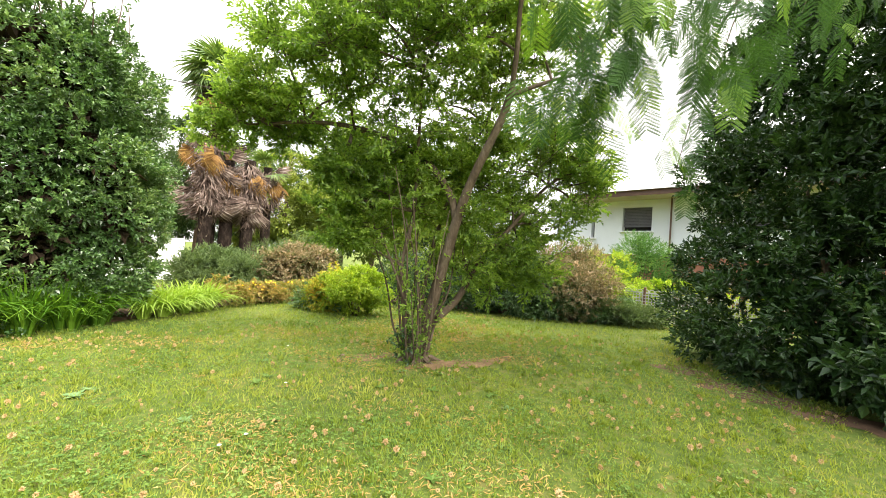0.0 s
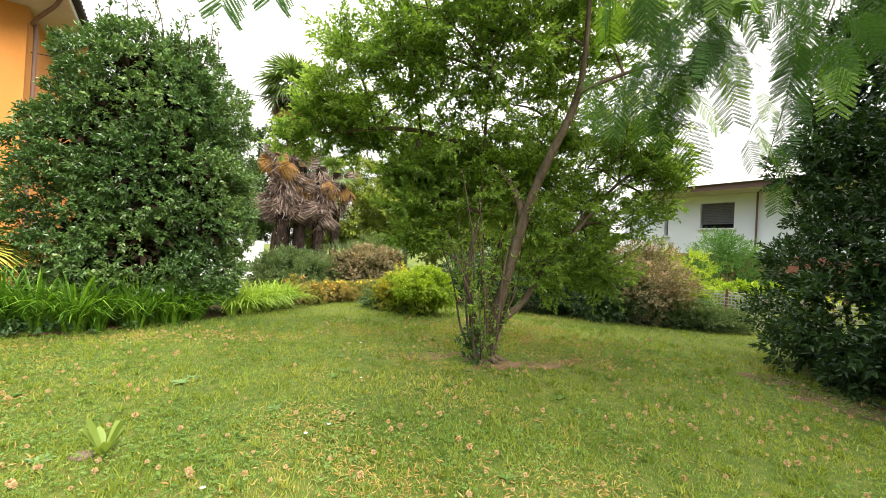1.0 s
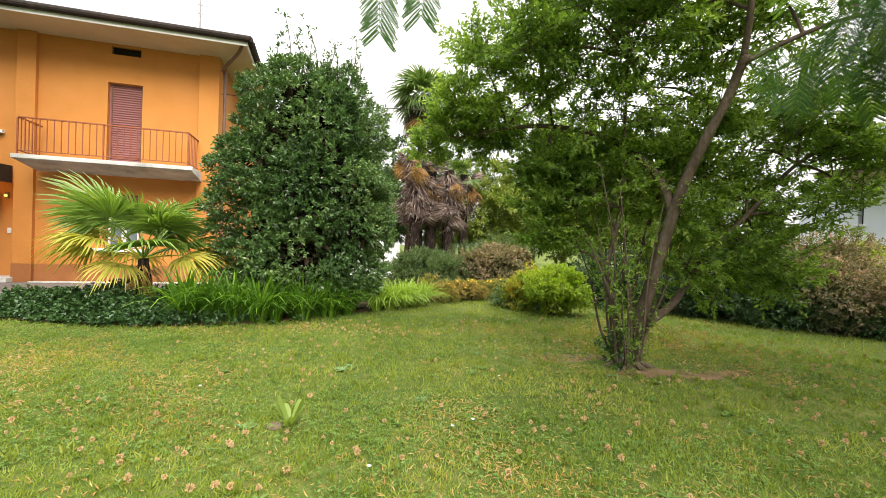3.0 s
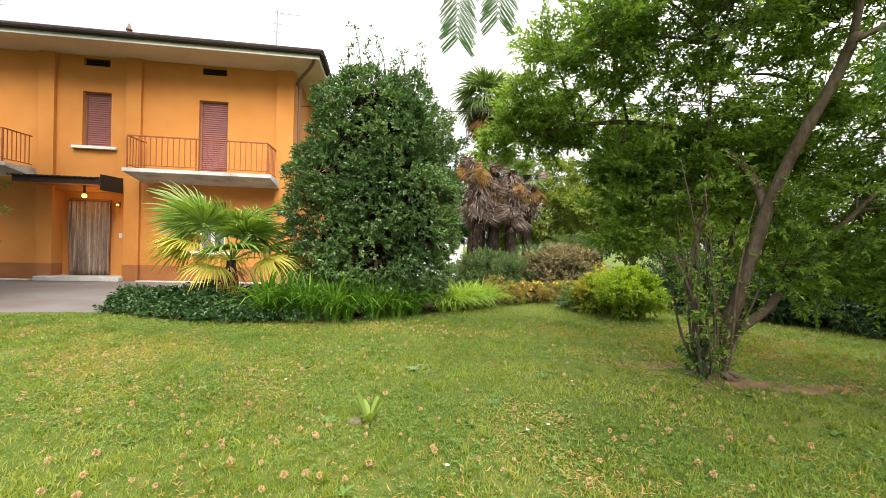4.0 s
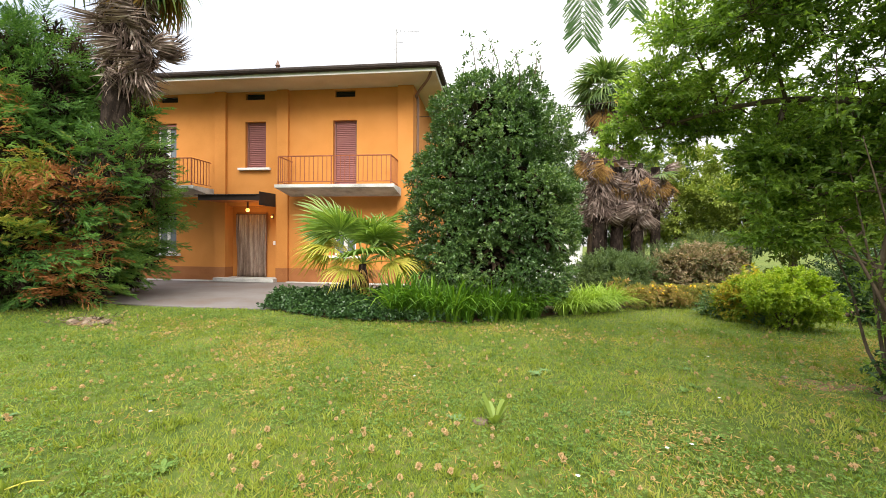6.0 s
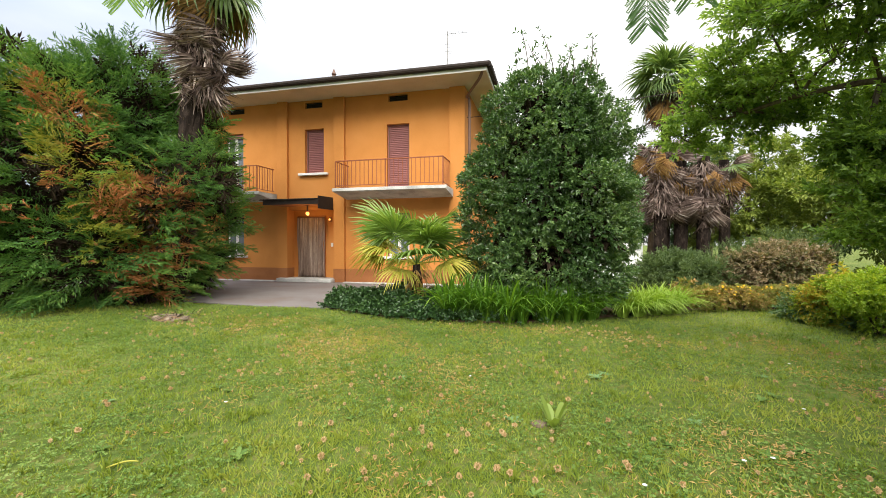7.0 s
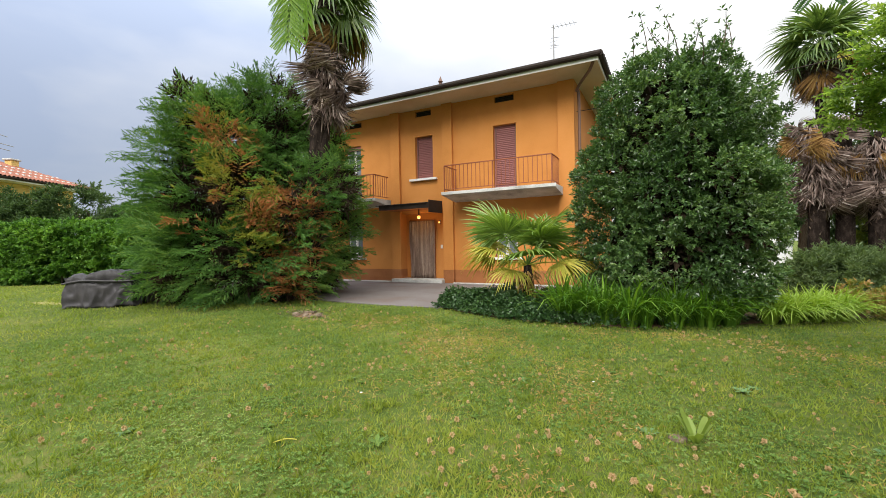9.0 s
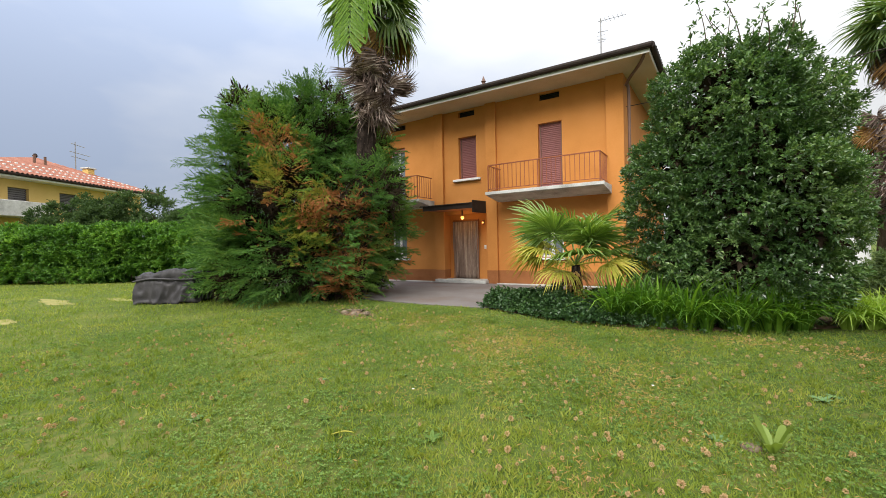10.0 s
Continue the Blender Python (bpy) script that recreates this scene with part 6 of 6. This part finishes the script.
_ST = [straps("leaves", 210 + i, 60, 0.90, 0.016, M["strap"], 1.1) for i in range(4)]
_SL = [straps("leaves", 220 + i, 90, 0.82, 0.015, M["strap_light"], 1.35) for i in range(2)]
_q = np.random.default_rng(230)
for i in range(26):
    u = i / 25
    x = -1.45 + 2.65 * u + _q.normal(0, 0.08)
    y = np.interp(x, (-1.6, -0.3, 0.6, 1.3), (8.0, 7.94, 8.10, 8.48)) + 0.30 * (i % 2) + _q.normal(0, 0.07)
    t = thing("strap_leaf_plant", (x, y, 0), "clump of bright green strap leaves in the bed", "plant", "strap-leaf clumps", turn=_q.random() * 360)
    o = part("leaves", _ST[i % 4], None, t, local=True)
    s = 0.82 + 0.45 * _q.random()
    o.matrix_basis = Matrix.Diagonal((s, s, s, 1))
for i in range(11):
    x = 1.75 + 1.15 * i / 10 + _q.normal(0, 0.06)
    y = 9.05 + 0.75 * i / 10 + 0.3 * (i % 2)
    t = thing("strap_leaf_plant", (x, y, 0), "clump of pale green arching strap leaves", "plant", "pale strap-leaf clumps", turn=_q.random() * 360)
    o = part("leaves", _SL[i % 2], None, t, local=True)

# ---- covered pile under a dark tarpaulin ----
tp = thing("covered_table", (-12.75, 6.1, 0), "garden table under a tied black tarpaulin", "cover", turn=38)
_bm = bmesh.new()
bmesh.ops.create_grid(_bm, x_segments=84, y_segments=64, size=1.0)
for v in _bm.verts:
    x, y = v.co.x, v.co.y
    m = max(abs(x), abs(y))
    th = math.atan2(y, x)
    if m > 0.6:
        k = (m - 0.6) / 0.4
        sx, sy = x / m * 0.6, y / m * 0.6
        # gathered under the rope, then flaring out in folds to the ground
        fold = 0.10 * k * abs(math.sin(4.5 * th + 0.6)) ** 1.5 + 0.045 * k * math.sin(11 * th + 2 * k) - 0.05 * math.exp(-((k - 0.2) / 0.07) ** 2)
        v.co = Vector((sx * 1.28 * (1 + fold), sy * 0.86 * (1 + 1.3 * fold), 0.82 - 0.82 * k))
    else:
        v.co = Vector((x * 1.28, y * 0.86, 0.83 + 0.05 * math.sin(4 * x + 1) - 0.03 * math.cos(7 * y + 3 * x)))
    n1 = noise.noise(v.co * 2.4 + Vector((7, 0, 0)))
    n2 = abs(noise.noise(v.co * 4.5 + Vector((3, 1, 2))))
    n3 = noise.noise(v.co * 9.0 + Vector((1, 5, 2)))
    v.co += Vector((0.05 * n1 + 0.015 * n3, 0.09 * n2 - 0.03, 0.07 * n1 - 0.10 * n2 + 0.02 * n3 + 0.02))
    v.co.z = max(v.co.z, 0.0)
_o = part("tarpaulin", _bm, M["tarp"], tp, local=True, smooth=True)
_o.modifiers.new("thick", "SOLIDIFY").thickness = 0.006
part("rope", tube([(-0.82, -0.52, 0.62), (-0.35, -0.55, 0.69), (0.3, -0.55, 0.66), (0.8, -0.51, 0.66)], [0.022, 0.03, 0.028, 0.02], 7), M["tarp"], tp, "twisted edge of the cover", local=True)
part("rope", tube([(0.8, -0.51, 0.66), (0.84, 0.0, 0.69), (0.8, 0.5, 0.66)], [0.02, 0.025, 0.02], 7), M["tarp"], tp, local=True)
for x in (-0.62, 0.62):
    for y in (-0.36, 0.36):
        part("leg", boxed(x - 0.03, x + 0.03, y - 0.03, y + 0.03, 0, 0.8, 0.004), M["bark"], tp, local=True)

M["fence"] = surface("grey_painted_lattice", [(0.38, 0.37, 0.33), (0.56, 0.55, 0.50)], 3, 50, 0.8, 0.2, spec=0.2)

# ---- lattice fence by the far lawn edge ----
fn = thing("lattice_fence", (12.0, 4.6, 0), "low pale-grey lattice fence behind the shrubs", "fence")
for y in (2.2, 3.7, 5.2, 6.7):
    part("post", boxed(11.97, 12.03, y - 0.03, y + 0.03, -0.05, 0.86, 0.006), M["copper"], fn)
for z in (0.02, 0.70):
    part("rail", boxed(11.985, 12.015, 2.2, 6.7, z, z + 0.035, 0.003), M["fence"], fn)
for i in range(56):
    y = 2.24 + i * 0.079
    part("slat", boxed(11.977, 11.983, y, y + 0.018, 0.05, 0.70, 0), M["fence"], fn)
for i in range(8):
    part("slat", boxed(11.970, 11.976, 2.2, 6.7, 0.1 + i * 0.078, 0.118 + i * 0.078, 0), M["fence"], fn)
for i in range(30):
    y = 2.28 + i * 0.148
    part("hoop", tube([(11.98, y, 0.735), (11.98, y + 0.02, 0.785), (11.98, y + 0.07, 0.80), (11.98, y + 0.12, 0.785), (11.98, y + 0.14, 0.735)], [0.008] * 5, 5), M["fence"], fn)

hedge("low_hedge", (13.0, 2.6), (13.2, 8.2), 0.6, 0.85, 2400, 7, 0.06, 0.035, M["gold"], "clipped yellow-green hedge beyond the lattice fence", 104, 0.1, ball=0.09)

# ---- stones round a stump patch ----
_q = np.random.default_rng(301)
for i in range(16):
    a = _q.random() * 6.28
    x, y = -6.32 + 0.30 * math.cos(a) * (0.3 + _q.random()), 6.72 + 0.2 * math.sin(a) * (0.3 + _q.random())
    s = 0.035 + 0.06 * _q.random()
    bm = bmesh.new()
    bmesh.ops.create_icosphere(bm, subdivisions=2, radius=s)
    for v in bm.verts:
        v.co *= 1 + 0.35 * noise.noise(v.co * 14 + Vector((i, 0, 0)))
        v.co.z *= 0.6
    bmesh.ops.translate(bm, verts=bm.verts, vec=(x, y, s * 0.35))
    tagged(part("stone", bm, M["rubble"], smooth=True), "rough grey-brown stone on a bare patch of lawn", "stone", "stone heap")
for i, (x, y, s) in enumerate(((0.31, 3.69, 0.065), (3.5, 5.28, 0.05))):
    bm = bmesh.new()
    bmesh.ops.create_icosphere(bm, subdivisions=2, radius=s)
    for v in bm.verts:
        v.co *= 1 + 0.3 * noise.noise(v.co * 10 + Vector((i, 4, 0)))
        v.co.z *= 0.35
    bmesh.ops.translate(bm, verts=bm.verts, vec=(x, y, s * 0.15))
    tagged(part("stone", bm, M["rubble"], smooth=True), "flat stone lying in the grass", "stone")

_P = np.stack([-6.32 + 0.30 * _q.normal(0, 1, 130), 6.72 + 0.17 * _q.normal(0, 1, 130), 0.03 + 0.05 * _q.random(130)], 1)
tagged(part("dry_stems", leaf_mesh("dry_stems", _P, unit(_q.normal(0, 1, _P.shape) * np.array([1, 1, 0.35])), _q.normal(0, 1, _P.shape) + np.array([0, 0, 1.0]), 0.08 + 0.12 * _q.random(130), 0.010, 0.2, 0.1), M["frond_dead"]), "dry broken stems scattered over the stone heap", "twigs", kind="stuff")

# ---- bare patches of earth in the lawn ----
_q = np.random.default_rng(351)
# the soil patches by the laurel are brown earth and also darken its shaded lawn
for x, y, a, b, m in ((3.62, 5.1, 0.42, 0.16, "red_soil"), (4.35, 4.35, 0.55, 0.16, "red_soil"), (5.0, 4.15, 0.5, 0.14, "red_soil"), (4.0, 5.05, 0.2, 0.12, "red_soil"), (6.55, 0.6, 0.35, 0.75, "soil"), (6.75, 1.7, 0.30, 0.6, "soil"), (7.2, 2.45, 0.4, 0.35, "soil"), (-6.3, 6.72, 0.42, 0.2, "red_soil"), (-16.3, 4.4, 1.2, 0.30, "dry_turf"), (-15.0, 5.6, 0.9, 0.16, "dry_turf"), (-12.5, 2.6, 0.5, 0.2, "dry_turf")):
    bm = bmesh.new()
    ph = _q.random(4) * 6.28
    ring = []
    for i in range(36):
        t = i * math.pi / 18
        k = 1 + 0.22 * math.sin(2 * t + ph[0]) + 0.16 * math.sin(5 * t + ph[1]) + 0.10 * math.sin(9 * t + ph[2])
        ring.append(bm.verts.new((x + a * k * math.cos(t), y + b * k * math.sin(t), 0.004)))
    mid = bm.verts.new((x, y, 0.018 if x > -5 or x < -10 else 0.07))
    for i in range(36):
        bm.faces.new((mid, ring[i], ring[(i + 1) % 36]))
    tagged(part("bare_patch", bm, M[m]), "worn patch of bare reddish earth in the lawn", "earth", kind="structure")

# thin cable from the house to beyond the palms
cb = thing("overhead_cable", (-2.2, 14.3, 5.6), "thin overhead cable from the house wall", "cable")
part("wire", tube([(-2.25, 14.25, 5.55), (0.6, 13.0, 5.25), (3.6, 13.2, 5.5), (9.0, 15.0, 6.6), (16.0, 17.5, 8.0)], [0.012] * 5, 5), M["dark_metal"], cb)

# ---- lawn cover ----
def in_lawn(x, y):
    edge = np.interp(x, (-16, -8, -6, -4.3, -2.5, -0.3, 1.2, 3.3, 5.5, 7.5, 8.0, 9.0, 10.2, 10.6), (8.6, 8.62, 8.45, 8.55, 7.78, 7.75, 8.4, 10.1, 11.1, 9.0, 8.0, 6.6, 5.2, 4.4))
    far = np.where(x < -16, np.interp(x, (-32, -20), (4.5, 11.0)), edge)
    ok = y < far
    ok &= x < np.interp(y, (-2, 0.3, 1.2, 1.9, 2.7, 3.4), (6.9, 7.0, 7.1, 7.3, 8.0, 9.4)) + np.where(y > 3.4, 3.0, 0)
    return ok


def scatter(q, n, x0, x1, y0, y1):
    x, y = x0 + (x1 - x0) * q.random(n), y0 + (y1 - y0) * q.random(n)
    ok = in_lawn(x, y)
    return x[ok], y[ok]


_q = np.random.default_rng(401)
# thickest at the middle of the lawn, thinning out evenly with the distance
_n = 1250000
rad = (36.0 ** 0.55 * _q.random(_n)) ** (1 / 0.55)
az = radians(360) * _q.random(_n)
bx, by = 0.4 + rad * np.sin(az), 0.6 + rad * np.cos(az)
ok = in_lawn(bx, by) & ((by > -1.5) | (_q.random(_n) < np.clip(1.6 - rad / 9, 0, 1)))
bx, by, rad = bx[ok], by[ok], rad[ok]
bh = 0.034 + 0.0020 * np.minimum(rad, 16)
P2 = np.stack([bx, by, bx * 0], 1)
dens = lump(P2, 41, 1.1) + 0.6 * lump(P2, 42, 4.0)
bare = np.minimum.reduce([np.hypot((bx - px) / pa, (by - py) / pb) for px, py, pa, pb in ((3.62, 5.1, 0.7, 0.35), (4.35, 4.35, 0.9, 0.4), (5.0, 4.15, 0.8, 0.35), (6.6, 0.8, 0.6, 1.3), (6.9, 2.0, 0.6, 0.9), (-6.3, 6.72, 0.7, 0.4), (-16.3, 4.4, 1.5, 0.9))])
keep = (_q.random(len(bx)) < 0.75 + 0.35 * dens) & (_q.random(len(bx)) < np.clip(bare - 0.35, 0.12, 1))
bx, by, bh = bx[keep], by[keep], bh[keep]
n = len(bx)
B = np.stack([bx, by, np.zeros(n)], 1)
A = unit(np.stack([_q.normal(0, 0.6, n), _q.normal(0, 0.6, n), np.ones(n)], 1))
bh = bh * (0.5 + 0.8 * _q.random(n)) * (1 + 0.65 * np.clip(lump(np.stack([bx, by, bx * 0], 1), 43, 6.0), -1, 1))
side = unit(np.cross(A, _q.normal(0, 1, (n, 3))))
w = bh * 0.05 + 0.0013 + 0.00024 * np.hypot(bx - 0.4, by - 0.6)
V = np.empty((n, 3, 3))
V[:, 0], V[:, 1], V[:, 2] = B - side * w[:, None], B + side * w[:, None], B + A * bh[:, None]
me = bpy.data.meshes.new("grass")
me.from_pydata(V.reshape(-1, 3), [], np.arange(3 * n).reshape(-1, 3))
tagged(part("grass", me, M["grass"]), "short mown grass blades", "grass", kind="stuff")

# clover and low broad weeds, thick in places and thin in others
x, y = scatter(_q, 190000, -8.5, 7.5, 0.7, 8.4)
P2 = np.stack([x, y, x * 0], 1)
keep = _q.random(len(x)) < np.clip(np.interp(x, (-5, 3), (0.46, 0.28)) + 0.60 * lump(P2, 51, 2.2) + 0.50 * lump(P2, 52, 7.0), 0.01, 0.95)
x, y = x[keep], y[keep]
n = len(x)
a = np.repeat(_q.random(n) * 6.28, 3) + np.tile(np.arange(3) * 2.094, n) + _q.normal(0, 0.4, 3 * n)
sz = np.repeat(0.009 + 0.015 * _q.random(n) ** 2, 3)
B = np.stack([np.repeat(x, 3), np.repeat(y, 3), np.repeat(0.012 + 0.035 * _q.random(n), 3)], 1)
A = unit(np.stack([np.cos(a), np.sin(a), 0.15 + 0.7 * _q.random(3 * n)], 1))
me = leaf_mesh("clover", B, A, np.tile(np.array([[0, 0, 1.0]]), (3 * n, 1)) + _q.normal(0, 0.45, (3 * n, 3)), sz, sz * 0.85, 0.15, 0.15)
tagged(part("clover", me, M["clover"]), "clover and low weeds among the grass", "clover", kind="stuff")
# coarser upright blades in tufts
x, y = scatter(_q, 3200, -8, 8, 0.8, 8.5)
n, k = len(x), 13
B = np.repeat(np.stack([x, y, np.zeros(n)], 1), k, 0) + _q.normal(0, 0.022, (n * k, 3)) * np.array([1, 1, 0])
A = unit(_q.normal(0, 0.55, (n * k, 3)) * np.array([1, 1, 0.2]) + np.array([0, 0, 1.0]))
hh = np.repeat(0.035 + 0.05 * _q.random(n) ** 1.5, k) * (0.6 + 0.6 * _q.random(n * k))
me = leaf_mesh("grass_tufts", B, A, _q.normal(0, 1, (n * k, 3)), hh, hh * 0.10 + 0.002, 0.2, 0.25)
tagged(part("grass_tufts", me, M["grass"]), "coarser tufts standing out of the mown grass", "grass", kind="stuff")

# fallen tan blossoms and leaves
x, y = scatter(_q, 3000, -8, 8, 0.8, 7.8)
P2 = np.stack([x, y, x * 0], 1)
keep = _q.random(len(x)) < np.interp(x, (2.5, 5.5), (0.30, 0.5)) + 0.5 * lump(P2, 61, 1.2)
x, y = x[keep], y[keep]
n, k = len(x), 52
o = unit(_q.normal(0, 1, (n * k, 3)) + np.array([0, 0, 0.3]))
size = np.repeat(0.6 + 0.75 * _q.random(n), k)
B = np.repeat(np.stack([x, y, 0.030 + 0.016 * _q.random(n)], 1), k, 0) + o * (size * 0.007)[:, None]
me = leaf_mesh("fallen_leaves", B, unit(o + _q.normal(0, 0.5, o.shape)), _q.normal(0, 1, (n * k, 3)), size * (0.010 + 0.006 * _q.random(n * k)), size * 0.008, 0.3, 0.3)
tagged(part("fallen_leaves", me, M["litter"]), "fallen tan blossoms and dry leaves on the lawn", "litter", kind="stuff")


# short reddish dry grass in worn spots
x, y = scatter(_q, 90000, -6, 7, 0.9, 7.5)
P2 = np.stack([x, y, x * 0], 1)
keep = lump(P2, 71, 1.0) + 0.8 * lump(P2, 72, 3.2) + _q.normal(0, 0.3, len(x)) > np.interp(x, (-4, -0.5, 2.0), (0.75, 0.42, 0.22))
x, y = x[keep], y[keep]
n = len(x)
hh = 0.025 + 0.03 * _q.random(n)
me = leaf_mesh("dry_grass", np.stack([x, y, 0.01 + 0.012 * _q.random(n)], 1), unit(_q.normal(0, 1, (n, 3)) * np.array([1, 1, 0.3]) + np.array([0, 0, 0.35])), _q.normal(0, 1, (n, 3)) + np.array([0, 0, 1.0]), hh, hh * 0.16, 0.2, 0.2)
tagged(part("dry_grass", me, M["dry_moss"]), "short reddish dry grass in worn spots", "grass", kind="stuff")
ds = thing("dry_stalk", (-2.19, 2.41, 0), "dry yellow leaf stalk lying on the lawn", "stalk")
part("stalk", tube([(-2.25, 2.35, 0.030), (-2.19, 2.42, 0.040), (-2.13, 2.46, 0.030)], [0.004, 0.0055, 0.003], 6), M["frond_yellow"], ds)

# broad-leaved weeds, each a rosette
def rosette(name, seed, n, length, width, rise, mat):
    q = np.random.default_rng(seed)
    V, F = [], []
    for i in range(n):
        a = i * 2.4 + q.normal(0, 0.2)
        d, s = np.array((math.cos(a), math.sin(a), 0)), np.array((-math.sin(a), math.cos(a), 0))
        L = length * (0.6 + 0.6 * q.random())
        up = rise * (0.5 + q.random())
        o = len(V)
        for k in range(6):
            u = k / 5
            c = d * L * u * (1 - 0.25 * up * u) + np.array((0, 0, 0.01 + L * up * (u - 0.55 * u * u)))
            w = width * math.sin(math.pi * min(0.97, 0.12 + 0.85 * u)) * (0.8 + 0.3 * q.random())
            V += [c - s * w, c + np.array((0, 0, -w * 0.25)), c + s * w]
        for k in range(5):
            p = o + 3 * k
            F += [[p, p + 1, p + 4, p + 3], [p + 1, p + 2, p + 5, p + 4]]
    me = bpy.data.meshes.new(name)
    me.from_pydata(np.array(V), [], F)
    me.materials.append(mat)
    return me


dk = thing("dock_weed", (0.42, 3.62, 0), "pale green dock weed growing in the lawn", "weed")
part("leaves", rosette("leaves", 503, 10, 0.25, 0.027, 1.55, M["dock"]), None, dk, local=True, smooth=True)
_R = [rosette("leaves", 510 + i, 9, 0.085, 0.016, 0.5, M["clover"]) for i in range(2)] + [rosette("leaves", 514, 11, 0.095, 0.020, 0.35, M["grey_weed"])]
_q = np.random.default_rng(520)
for i in range(40):
    x, y = -3.5 + 8.5 * _q.random(), 2.0 + 3.6 * _q.random()
    t = thing("rosette_weed", (x, y, 0), "small green rosette weed in the lawn", "weed", "lawn weeds", turn=_q.random() * 360)
    o = part("leaves", _R[i % 3], None, t, local=True)
    s = 0.55 + 0.55 * _q.random()
    o.matrix_basis = Matrix.Diagonal((s, s, s, 1))

for i, (x, y) in enumerate(((1.56, 3.34), (1.75, 3.42), (-0.4, 4.6), (3.0, 5.9), (2.4, 4.4), (-2.3, 3.4), (0.9, 2.9))):
    t = thing("daisy", (x, y, 0), "small white daisy in the grass", "flower", "daisies")
    part("stem", tube([(x, y, 0), (x + 0.005, y, 0.05)], [0.0015, 0.0012], 4), M["clover"], t)
    V, F = [], []
    for j in range(12):
        a = j * math.pi / 6
        d, s = np.array((math.cos(a), math.sin(a), 0)), np.array((-math.sin(a), math.cos(a), 0))
        c = np.array((x + 0.005, y, 0.052))
        o = len(V)
        V += [c, c + d * 0.010 + s * 0.003, c + d * 0.016 + np.array((0, 0, 0.002)), c + d * 0.010 - s * 0.003]
        F.append([o, o + 1, o + 2, o + 3])
    part("petals", (np.array(V), F), M["white"], t)
